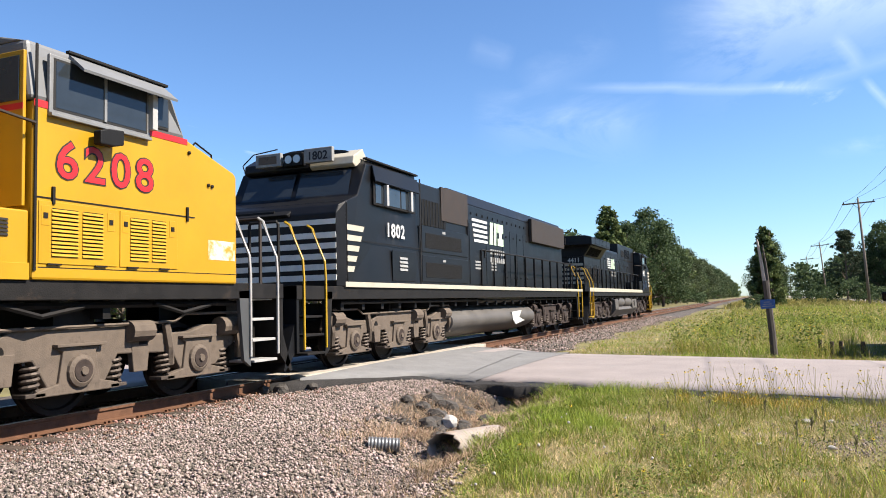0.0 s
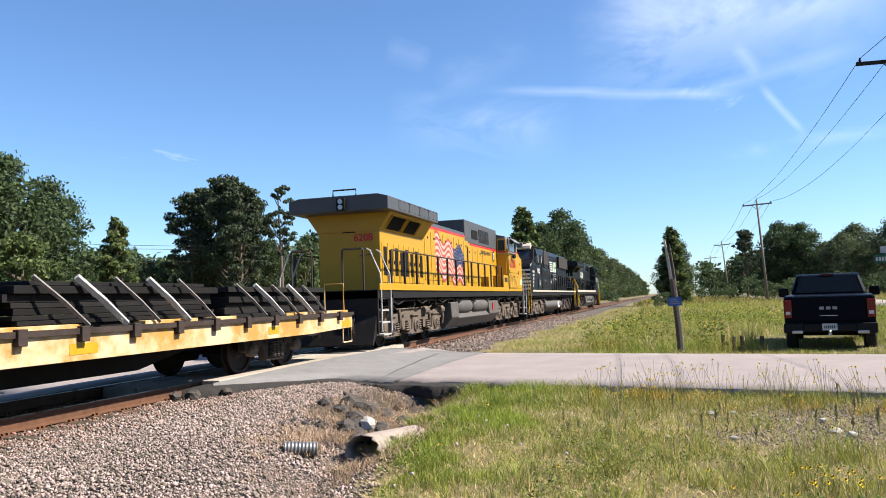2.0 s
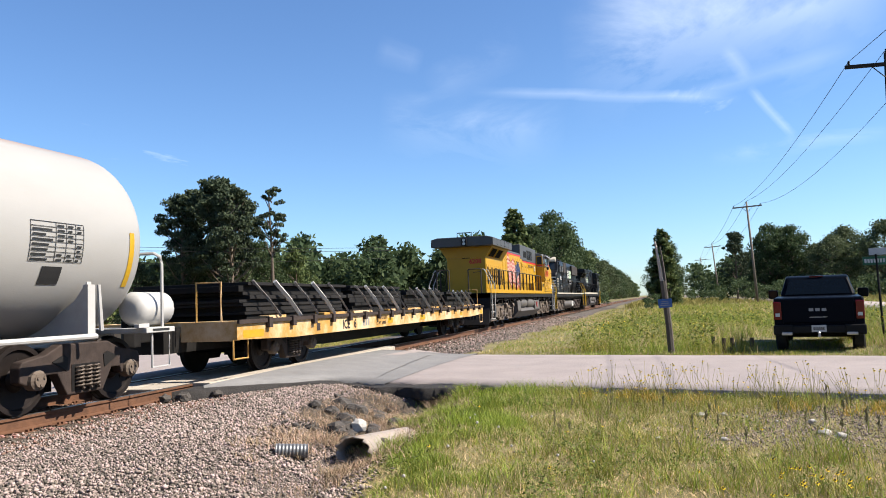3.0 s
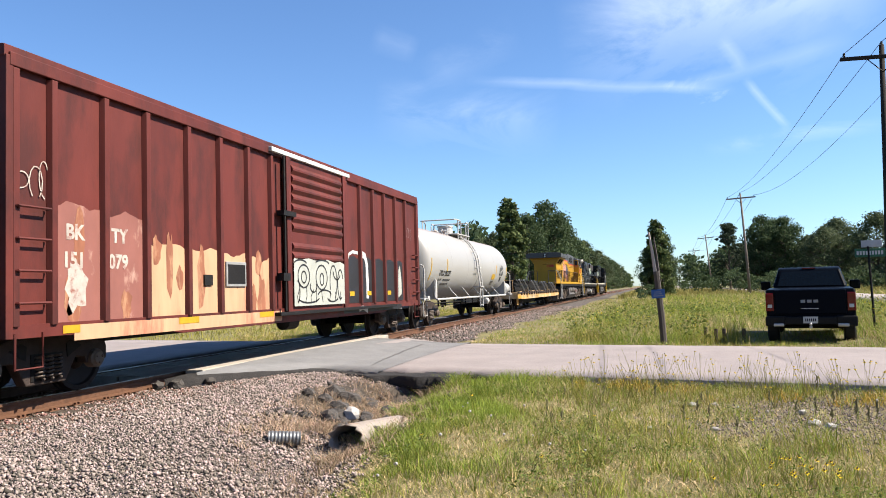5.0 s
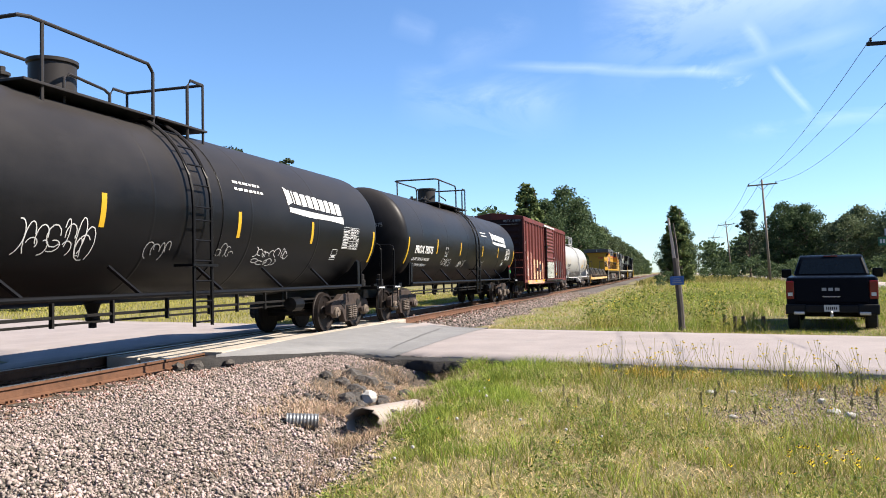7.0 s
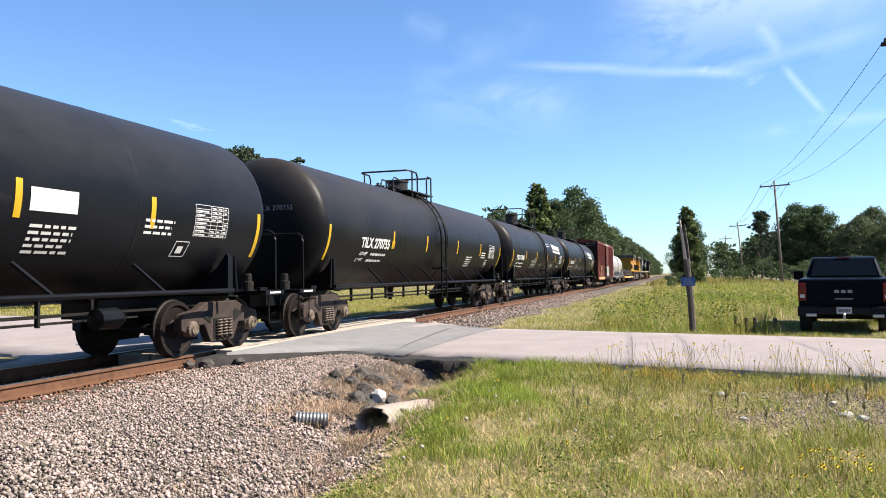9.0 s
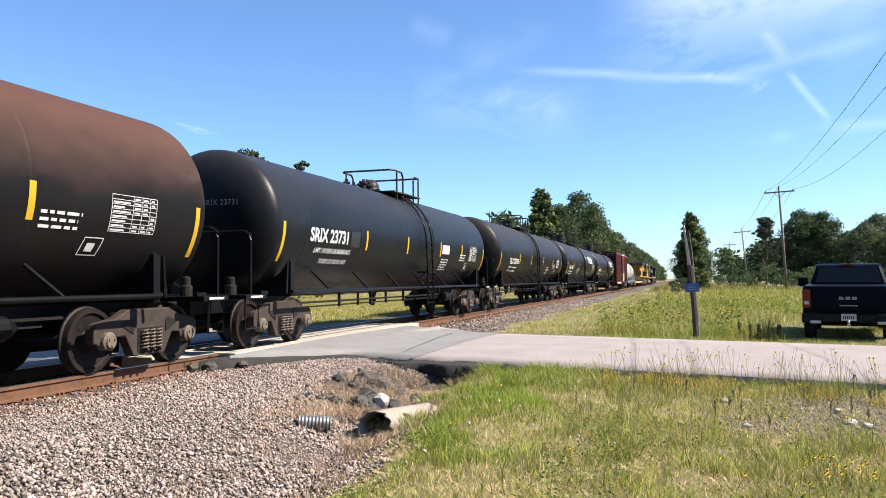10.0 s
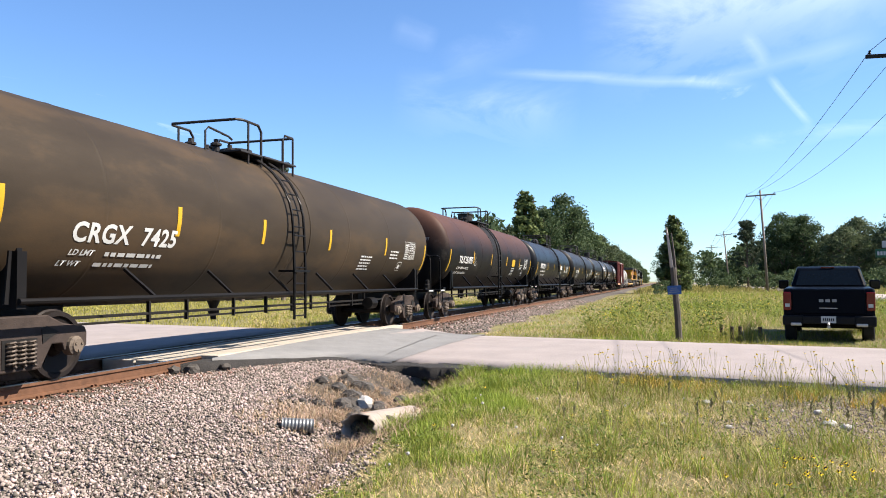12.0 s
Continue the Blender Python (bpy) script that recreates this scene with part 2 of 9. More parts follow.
BOX_SALMON = material("buff_overpaint", (0.38, 0.235, 0.135), 0.7, vary=0.14, scale=2.5, second=(0.3, 0.09, 0.055), amount=0.42, second_scale=1.0, bump=0.05, stretch=(1, 1.6, 0.35))
FLAT_YELLOW = material("flatcar_yellow_paint", (0.34, 0.19, 0.045), 0.6, vary=0.15, scale=2, second=(0.5, 0.36, 0.22), amount=0.55, second_scale=1.0, bump=0.08)
UP_YELLOW = material("armour_yellow_paint", (0.345, 0.188, 0.006), 0.42, vary=0.07, scale=1.3, second=(0.396, 0.218, 0.0198), amount=0.14, second_scale=1.6, bump=0.03)
UP_GREY = material("harbour_grey_paint", (0.052, 0.053, 0.055), 0.5, vary=0.12, scale=1.6, second=(0.0726, 0.0726, 0.0726), amount=0.2, second_scale=1.2, bump=0.03)
UP_RED = material("red_line_paint", (0.409, 0.0132, 0.0165), 0.45, vary=0.1, bump=0.03)
BLUE_PAINT = material("dark_blue_paint", (0.00792, 0.0165, 0.0594), 0.45, vary=0.15, bump=0.03)
FLAG_WHITE = material("faded_white_decal", (0.36, 0.28, 0.22), 0.5, vary=0.1, bump=0.02)
FLAG_RED = material("faded_red_decal", (0.3, 0.045, 0.036), 0.5, vary=0.15, bump=0.02)
NS_BLACK = material("locomotive_black_paint", (0.0062, 0.0062, 0.007), 0.4, vary=0.3, scale=1.2, second=(0.024, 0.023, 0.022), amount=0.25, second_scale=1.0, bump=0.03, spec=0.22)
NS_CREAM = material("cream_stripe_paint", (0.34, 0.31, 0.25), 0.55, vary=0.1, scale=4, bump=0.03)
HAND_YELLOW = material("yellow_handrail_paint", (0.34, 0.205, 0.008), 0.45, vary=0.15, bump=0.05)
HAND_WHITE = material("white_handrail_paint", (0.29, 0.285, 0.275), 0.5, vary=0.15, bump=0.05)
GRILLE = material("dark_grille", (0.00792, 0.00726, 0.0066), 0.7, 0.2, vary=0.3, scale=30, bump=0.4, bump_scale=80, spec=0.15)
FUEL_GREY = material("dusty_fuel_tank", (0.07, 0.063, 0.057), 0.6, vary=0.25, scale=1.5, second=(0.15, 0.13, 0.105), amount=0.2, second_scale=0.8, bump=0.05)
CAB_GLASS = window_glass("cab_glass")
ALU = material("bare_aluminium", (0.396, 0.396, 0.396), 0.35, 0.8, vary=0.1, bump=0.03)
PVC = material("weathered_white_pipe", (0.25, 0.21, 0.175), 0.55, vary=0.12, scale=5, second=(0.277, 0.145, 0.0726), amount=0.3, second_scale=4, bump=0.1)
CORRUGATED = material("galvanised_corrugated_pipe", (0.14, 0.145, 0.15), 0.45, 0.5, vary=0.2, scale=8, second=(0.106, 0.0924, 0.0792), amount=0.25, second_scale=6, bump=0.1)
RUBBER = material("tyre_rubber", (0.0132, 0.0132, 0.0132), 0.85, vary=0.2, bump=0.2)
TRUCK_BLUE = material("dark_truck_paint", (0.0022, 0.0034, 0.0062), 0.35, vary=0.1, bump=0.0, coat=0.0, spec=0.04)
TRUCK_GLASS = material("truck_glass", (0.004, 0.006, 0.008), 0.06, vary=0.1, bump=0.0, spec=0.2)
TAIL_RED = material("tail_light_lens", (0.11, 0.004, 0.005), 0.2, vary=0.1, bump=0.0, coat=0.3)
PLASTIC_BLACK = material("black_plastic", (0.007, 0.007, 0.0075), 0.6, vary=0.2, bump=0.1, spec=0.15)
CREOSOTE = material("creosoted_pole_wood", (0.022, 0.019, 0.017), 0.9, vary=0.3, scale=6, stretch=(1, 1, 0.15), bump=0.4, spec=0.15)
POLE_WOOD = material("weathered_pole_wood", (0.152, 0.125, 0.102), 0.9, vary=0.3, scale=6, stretch=(1, 1, 0.15), bump=0.4)
WIRE = material("overhead_wire", (0.0198, 0.0198, 0.0198), 0.6, 0.4, vary=0.1, bump=0.0)
SIGN_BLUE = material("blue_sign_sheet", (0.0198, 0.066, 0.198), 0.45, vary=0.1, bump=0.0)
SIGN_GREEN = material("green_sign_sheet", (0.0132, 0.0792, 0.0396), 0.45, vary=0.1, bump=0.0)
BARK = material("tree_bark", (0.106, 0.0825, 0.0627), 0.9, vary=0.35, scale=6, stretch=(1, 1, 0.3), bump=0.6, bump_scale=20)
LEAF_OAK = material("oak_leaves", (0.054, 0.08, 0.036), 0.6, vary=0.3, scale=0.9, island=0.35, bump=0.0, through=0.35, spec=0.08)
LEAF_LIGHT = material("fresh_leaves", (0.09, 0.118, 0.044), 0.6, vary=0.3, scale=0.9, island=0.35, bump=0.0, through=0.35, spec=0.08)
# Distance haze is mixed into this paler, greyer leaf colour.
LEAF_HAZY = material("haze_tinted_leaves", (0.076, 0.098, 0.05), 0.6, vary=0.3, scale=0.9, island=0.35, bump=0.0, through=0.35, spec=0.08)
LEAF_PINE = material("pine_needles", (0.044, 0.059, 0.034), 0.7, vary=0.3, scale=0.9, island=0.45, bump=0.0, through=0.15, spec=0.08)
BLADE_GREEN = material("grass_blades", (0.28, 0.265, 0.06), 0.6, vary=0.35, scale=0.8, island=0.45, bump=0.0, through=0.3, spec=0.08)
BLADE_LUSH = material("lush_grass_blades", (0.195, 0.25, 0.042), 0.55, vary=0.3, scale=1.2, island=0.4, bump=0.0, through=0.35, spec=0.08)
BLADE_DRY = material("dry_grass_blades", (0.42, 0.335, 0.18), 0.75, vary=0.25, scale=1.0, island=0.4, bump=0.0, through=0.2, spec=0.08)
PETAL = material("yellow_petals", (0.55, 0.4, 0.012), 0.6, vary=0.1, island=0.15, bump=0.0, through=0.2)
PETAL_PALE = material("pale_seed_heads", (0.3, 0.26, 0.13), 0.8, vary=0.1, island=0.2, bump=0.0)
LITTER = material("white_litter", (0.36, 0.34, 0.31), 0.7, vary=0.08, bump=0.1)
WOOD_OLD = material("load_timber", (0.0085, 0.008, 0.0078), 0.85, vary=0.35, scale=3, each=0.35, bump=0.4, spec=0.2)
STAKE_PALE = material("pale_weathered_stake", (0.38, 0.37, 0.35), 0.75, vary=0.15, scale=5, bump=0.2)
STAKE_GREY = material("grey_weathered_stake", (0.152, 0.142, 0.132), 0.8, vary=0.2, scale=5, bump=0.2)
RUSTY_STONE = material("rust_stained_stone", (0.15, 0.09, 0.066), 0.9, vary=0.3, scale=9, island=0.6, bump=0.25)
SORREL = material("sorrel_stems", (0.4, 0.29, 0.06), 0.7, vary=0.3, scale=1.5, island=0.5, bump=0.0, through=0.25, spec=0.08)
BLADE_OLIVE = material("olive_grass_blades", (0.23, 0.21, 0.065), 0.7, vary=0.3, scale=1.0, island=0.5, bump=0.0, through=0.25, spec=0.08)
WEED_LEAF = material("small_weed_leaves", (0.12, 0.15, 0.034), 0.55, vary=0.3, scale=2.0, island=0.5, bump=0.0, through=0.3, spec=0.08)
RUBBLE = material("verge_gravel_stone", (0.17, 0.138, 0.12), 0.9, vary=0.3, scale=9, island=0.6, bump=0.25)
LUMP = material("weathered_grey_lump", (0.05, 0.044, 0.039), 0.9, vary=0.35, scale=7, second=(0.09, 0.075, 0.06), amount=0.3, second_scale=5, bump=0.7, bump_scale=30)
CAB_GREY = material("cab_grey_paint", (0.13, 0.132, 0.135), 0.5, vary=0.1, scale=1.6, second=(0.1, 0.1, 0.1), amount=0.2, second_scale=1.2, bump=0.03)
ALU_DULL = material("dull_window_metal", (0.17, 0.17, 0.168), 0.5, 0.3, vary=0.15, bump=0.05)
STRAW = material("grey_dead_straw", (0.3, 0.22, 0.145), 0.85, vary=0.3, scale=1.0, island=0.5, bump=0.0, spec=0.08)

# ---- mesh helpers ----


def part(name, bm, mat, parent=None, label="", smooth=False, at=None):
    """Links a bmesh as one mesh object, under a thing or a part where one is given."""
    me = bpy.data.meshes.new(name)
    bm.to_mesh(me)
    bm.free()
    me.materials.append(mat)
    if smooth:
        me.shade_smooth()
    ob = new(name, me)
    if parent:
        ob.parent = parent
    if at:
        ob.location = at
    if label:
        ob["label"] = label
    return ob


def again(name, me, parent, at=(0, 0, 0), turn=0.0):
    """One more object on a mesh that another one already uses."""
    ob = new(name, me)
    ob.parent = parent
    ob.location, ob.rotation_euler = at, (0, 0, turn)
    return ob


def thing(name, label, category, at=(0, 0, 0), group="", kind=""):
    ob = new(name)
    ob.empty_display_size = 0.2
    ob.location = at
    return tagged(ob, label, category, group, kind)


def box(bm, x0, x1, y0, y1, z0, z1, bevel=0.0):
    vs = [bm.verts.new((x, y, z)) for x in (x0, x1) for y in (y0, y1) for z in (z0, z1)]
    fs = [bm.faces.new([vs[i] for i in f]) for f in ((0, 1, 3, 2), (4, 6, 7, 5), (0, 4, 5, 1), (2, 3, 7, 6), (0, 2, 6, 4), (1, 5, 7, 3))]
    if bevel:
        edges = {e for f in fs for e in f.edges}
        bmesh.ops.bevel(bm, geom=list(edges), offset=bevel, segments=2, affect="EDGES", profile=0.5)
    return bm


def prism(bm, outline, a, b, axis="x", bevel=0.0):
    """Extrudes an outline, given in the two axes that are left over, from a to b along an axis."""
    def put(p, k):
        return {"x": (k, p[0], p[1]), "y": (p[0], k, p[1]), "z": (p[0], p[1], k)}[axis]
    lo = [bm.verts.new(put(p, a)) for p in outline]
    hi = [bm.verts.new(put(p, b)) for p in outline]
    fs = [bm.faces.new(lo), bm.faces.new(hi[::-1])]
    for i in range(len(lo)):
        j = (i + 1) % len(lo)
        fs.append(bm.faces.new((lo[i], hi[i], hi[j], lo[j])))
    bmesh.ops.recalc_face_normals(bm, faces=fs)
    if bevel:
        edges = {e for f in fs for e in f.edges}
        bmesh.ops.bevel(bm, geom=list(edges), offset=bevel, segments=2, affect="EDGES", profile=0.5)
    return bm


def tube(bm, pts, r, n=6, r2=None):
    """A round bar along a line of points."""
    pts = [Vector(p) for p in pts]
    rings = []
    for i, p in enumerate(pts):
        d = (pts[min(i + 1, len(pts) - 1)] - pts[max(i - 1, 0)]).normalized()
        side = d.cross(Vector((0, 0, 1)) if abs(d.z) < 0.9 else Vector((0, 1, 0))).normalized()
        up = side.cross(d)
        rr = r if r2 is None else r + (r2 - r) * i / (len(pts) - 1)
        rings.append([bm.verts.new(p + rr * (math.cos(2 * math.pi * k / n) * side + math.sin(2 * math.pi * k / n) * up)) for k in range(n)])
    for a, b in zip(rings, rings[1:]):
        for k in range(n):
            bm.faces.new((a[k], a[(k + 1) % n], b[(k + 1) % n], b[k]))
    bm.faces.new(rings[0][::-1])
    bm.faces.new(rings[-1])
    return bm


def lathe(bm, profile, axis="y", centre=(0, 0, 0), n=32):
    """Turns a profile of (along, radius) about an axis through centre."""
    c = Vector(centre)
    rings = []
    for s, r in profile:
        ring = []
        for k in range(n):
            a = 2 * math.pi * k / n
            u, v = r * math.cos(a), r * math.sin(a)
            ring.append(bm.verts.new(c + Vector({"x": (s, u, v), "y": (u, s, v), "z": (u, v, s)}[axis])))
        rings.append(ring)
    for a, b in zip(rings, rings[1:]):
        for k in range(n):
            bm.faces.new((a[k], b[k], b[(k + 1) % n], a[(k + 1) % n]))
    bm.faces.new(rings[0])
    bm.faces.new(rings[-1][::-1])
    bmesh.ops.recalc_face_normals(bm, faces=bm.faces)
    return bm


def lettering(name, words, size, parent, mat, at, thick=0.0, width=1.0, wrap=None, face="x", shear=0.0, middle=False, space=1.0):
    """Painted words on the side that faces +x (reading towards +y), or on an end that faces -y; wrap bends them round a tank
    of (radius, height of its middle)."""
    cu = bpy.data.curves.new(name, "FONT")
    cu.body, cu.size, cu.offset, cu.shear, cu.resolution_u = words, size, thick, shear, 3
    cu.space_character = space
    if middle:
        cu.align_x = "CENTER"
    tmp = new(name, cu)
    me = bpy.data.meshes.new_from_object(tmp)
    bpy.data.objects.remove(tmp)
    bm = bmesh.new()
    bm.from_mesh(me)
    bpy.data.meshes.remove(me)
    for v in bm.verts:
        v.co.x *= width
    return painted(name, bm, parent, mat, at, wrap, face)


def painted(name, bm, parent, mat, at, wrap=None, face="x", label=""):
    """Lays a flat drawing (x along, y up) on the +x side, on a -y end or round a tank."""
    x, y, z = at
    if wrap:
        r, mid = wrap
        low, high = min(v.co.y for v in bm.verts), max(v.co.y for v in bm.verts)
        k = low + 0.09
        while k < high:
            bmesh.ops.bisect_plane(bm, geom=bm.verts[:] + bm.edges[:] + bm.faces[:], plane_co=(0, k, 0), plane_no=(0, 1, 0))
            k += 0.09
        for v in bm.verts:
            a = (z - mid + v.co.y) / r
            v.co = ((r + 0.007) * math.cos(a), y + v.co.x, mid + (r + 0.007) * math.sin(a))
    elif face == "x":
        for v in bm.verts:
            v.co = (x, y + v.co.x, z + v.co.y)
    else:
        for v in bm.verts:
            v.co = (x + v.co.x, y, z + v.co.y)
    return part(name, bm, mat, parent, label)


def patch(bm, x0, x1, y0, y1, lean=0.0):
    """A flat painted rectangle in a drawing."""
    bm.faces.new([bm.verts.new(p) for p in ((x0, y0, 0), (x1, y0, 0), (x1 + lean, y1, 0), (x0 + lean, y1, 0))])
    return bm


def sheet(bm, pts):
    bm.faces.new([bm.verts.new((*p, 0)) for p in pts])
    return bm


def mass(name, verts, faces, mat, parent=None, smooth=False):
    """A mesh from arrays of vertices and equal faces."""
    me = bpy.data.meshes.new(name)
    verts, faces = np.asarray(verts, np.float32), np.asarray(faces, np.int32)
    k = faces.shape[1]
    me.vertices.add(len(verts))
    me.vertices.foreach_set("co", verts.ravel())
    me.loops.add(faces.size)
    me.loops.foreach_set("vertex_index", faces.ravel())
    me.polygons.add(len(faces))
    me.polygons.foreach_set("loop_start", np.arange(0, faces.size, k, dtype=np.int32))
    me.update(calc_edges=True)
    me.materials.append(mat)
    if smooth:
        me.shade_smooth()
    ob = new(name, me)
    if parent:
        ob.parent = parent
    return ob

# ---- the lie of the land ----
rng = np.random.default_rng(7)


def smooth(a, b, v):
    t = np.clip((v - a) / (b - a), 0, 1)
    return t * t * (3 - 2 * t)


def cells(x, y, size, seed):
    """Smooth random patches of a given size, 0 to 1."""
    g = np.random.default_rng(seed).uniform(0, 1, (64, 64))
    u, v = x / size, y / size
    i, j = np.floor(u).astype(int), np.floor(v).astype(int)
    f, h = u - i, v - j
    f, h = f * f * (3 - 2 * f), h * h * (3 - 2 * h)
    at = lambda a, b: g[a % 64, b % 64]
    return (at(i, j) * (1 - f) + at(i + 1, j) * f) * (1 - h) + (at(i, j + 1) * (1 - f) + at(i + 1, j + 1) * f) * h


def road_near(x):
    return 12.4 - 0.26 * x


def road_far(x):
    return 19.3 - 0.26 * x


def apron_near(x):
    """The near edge of the paved crossing, which reaches further along the rails than the road is wide."""
    return road_near(x) - 0.25 - 3.2 * smooth(-5.9, -8.1, x)


def height(x, y):
    """The ground: flat land, the raised trackbed, the washed-out ditch before the road."""
    x, y = np.asarray(x, float), np.asarray(y, float)
    off = np.abs(x - TRACK)
    bed = smooth(4.6, 1.9, off)
    land = -0.27 + 0.05 * np.sin(x * 0.7 + 1) * np.sin(y * 0.5) * smooth(60, 20, np.hypot(x, y))
    # the ditch runs along the foot of the ballast and ends in a hole under the road's edge
    near = road_near(x)
    run = smooth(near + 0.4, near - 1.2, y)
    line = -3.4 - 0.09 * (y - 7.0)
    dip = 0.30 * np.exp(-((x - line) / 0.85) ** 2) * run * smooth(1.5, 5.5, y)
    hole = 0.32 * np.exp(-((x + 4.25) / 0.8) ** 2 - ((y - 12.2) / 0.9) ** 2)
    mouth = 0.14 * np.exp(-((x + 3.5) / 0.34) ** 2 - ((y - 7.95) / 0.36) ** 2)
    z = land * (1 - bed) + -0.24 * bed - dip * (1 - bed * 0.6) - hole - mouth
    # level under the road
    across = smooth(near - 0.7, near + 0.2, y) * smooth(road_far(x) + 0.9, road_far(x) - 0.1, y)
    z = z * (1 - across) + np.minimum(z, road_level(x) - 0.1) * across
    return z


def road_level(x):
    """The road climbs a little to the rails."""
    off = np.abs(np.asarray(x, float) - TRACK)
    return -0.2 + 0.195 * smooth(3.6, 1.0, off)


def land_mesh():
    def axis(lo, hi, near_lo, near_hi, fine):
        mid = np.arange(near_lo, near_hi, fine)
        out = [near_lo - fine * 1.35 ** k for k in range(1, 60) if near_lo - fine * 1.35 ** k > lo]
        far = [near_hi + fine * 1.35 ** k for k in range(1, 60) if near_hi + fine * 1.35 ** k < hi]
        return np.array([lo] + out[::-1] + list(mid) + far + [hi])
    xs, ys = axis(-4000, 4000, -14, 8, 0.22), axis(-4000, 4000, 0, 24, 0.22)
    gx, gy = np.meshgrid(xs, ys)
    v = np.stack([gx, gy, height(gx, gy)], -1).reshape(-1, 3)
    w = len(xs)
    i = (np.arange(len(ys) - 1)[:, None] * w + np.arange(w - 1)[None]).ravel()
    return v, np.stack([i, i + 1, i + w + 1, i + w], -1)


gv, gf = land_mesh()
ground = tagged(mass("ground", gv, gf, FIELD, smooth=True), "rough grassy ground beside a railway line", "ground", kind="structure")


def strip(name, mat, xs, y_of, z_of, thick, label, category):
    """A slab between two edges y_of(x) with a top z_of(x)."""
    top, faces = [], []
    for x in xs:
        y0, y1 = y_of(x)
        ys = np.linspace(y0, y1, 9)
        top += [(x, y, float(z_of(x)) + 0.03 * math.sin(math.pi * i / 8) ) for i, y in enumerate(ys)]
        top += [(x, y0, float(z_of(x)) - thick), (x, y1, float(z_of(x)) - thick)]
    for k in range(len(xs) - 1):
        a, b = k * 11, (k + 1) * 11
        for i in range(8):
            faces.append((a + i, b + i, b + i + 1, a + i + 1))
        faces.append((a + 9, b + 9, b, a))
        faces.append((a + 8, b + 8, b + 10, a + 10))
    return tagged(mass(name, top, faces, mat), label, category, kind="structure")


def ragged(x):
    return 0.05 * math.sin(x * 3.1) + 0.03 * math.sin(x * 7.7 + 1) + 0.025 * math.sin(x * 19)


road_xs = list(np.arange(TRACK + 1.9, 9.0, 0.2)) + list(np.arange(9.0, 14, 0.5))
road = strip("road", ROAD, road_xs, lambda x: (road_near(x) + ragged(x) * smooth(1.0, -5.0, x), road_far(x) + 0.5 * ragged(x + 3)), road_level, 0.16,
             "pale worn asphalt side road with cracks", "road")
apron = strip("crossing_apron", ROAD_PATCH, list(np.arange(TRACK + 1.205, TRACK + 3.95, 0.2)),
              lambda x: (float(apron_near(x)) + ragged(x * 1.3), road_far(x) - 1.1 + 0.5 * (x - TRACK - 0.9)), lambda x: road_level(x) + 0.006, 0.16, "grey asphalt apron patched up to the rails", "road")
road_beyond = strip("road_beyond", ROAD, [TRACK - 0.86 - k * 0.5 for k in range(0, 90)][::-1], lambda x: (road_near(x) - 3.4 - 2.6 * smooth(-13, -9.5, x), road_far(x) + 0.2), road_level, 0.16,
                    "pale asphalt road beyond the tracks", "road")
highway = tagged(mass("highway", [(13.5, -60, -0.2), (20.5, -60, -0.2), (20.5, 900, -0.2), (13.5, 900, -0.2), (13.5, -60, -0.34), (20.5, -60, -0.34), (20.5, 900, -0.34), (13.5, 900, -0.34)],
                      [(0, 1, 2, 3), (0, 3, 7, 4), (1, 5, 6, 2)], ROAD), "pale asphalt highway beside the fields", "road", kind="structure")


# Near-black slab along the broken edge stands in for shade in the undercut.
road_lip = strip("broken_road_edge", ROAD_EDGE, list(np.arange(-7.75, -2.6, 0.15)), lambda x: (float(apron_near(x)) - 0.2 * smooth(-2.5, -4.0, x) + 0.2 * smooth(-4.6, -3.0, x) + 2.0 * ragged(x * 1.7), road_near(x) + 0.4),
                 lambda x: road_level(x) - 0.05, 0.2, "broken road edge strip, blackened to stand for undercut shade", "road")


def road_marks():
    """A tar seam lies on the road."""
    def ribbon(name, pts, w, mat):
        v, f = [], []
        for i, (x, y) in enumerate(pts):
            a, b = pts[max(i - 1, 0)], pts[min(i + 1, len(pts) - 1)]
            d = Vector((b[0] - a[0], b[1] - a[1])).normalized()
            t = (y - road_near(x)) / 6.9
            z = float(road_level(x)) + 0.03 * math.sin(math.pi * min(1, max(0, t))) + 0.009
            v += [(x - d.y * w, y + d.x * w, z), (x + d.y * w, y - d.x * w, z)]
            if i:
                f.append((2 * i - 2, 2 * i - 1, 2 * i + 1, 2 * i))
        return tagged(mass(name, v, f, mat), "dark seam on the pale asphalt road", "road mark", kind="structure")
    ribbon("tar_seam", [(-5.39 - 0.066 * k + 0.012 * math.sin(k * 2.1), 13.95 + 0.72 * k) for k in range(9)], 0.03, TAR)


road_marks()


# ---- railway track ----
track = thing("railway_track", "rusty steel rails on dark wooden ties in ballast", "railway track", (TRACK, 0, 0), kind="structure")


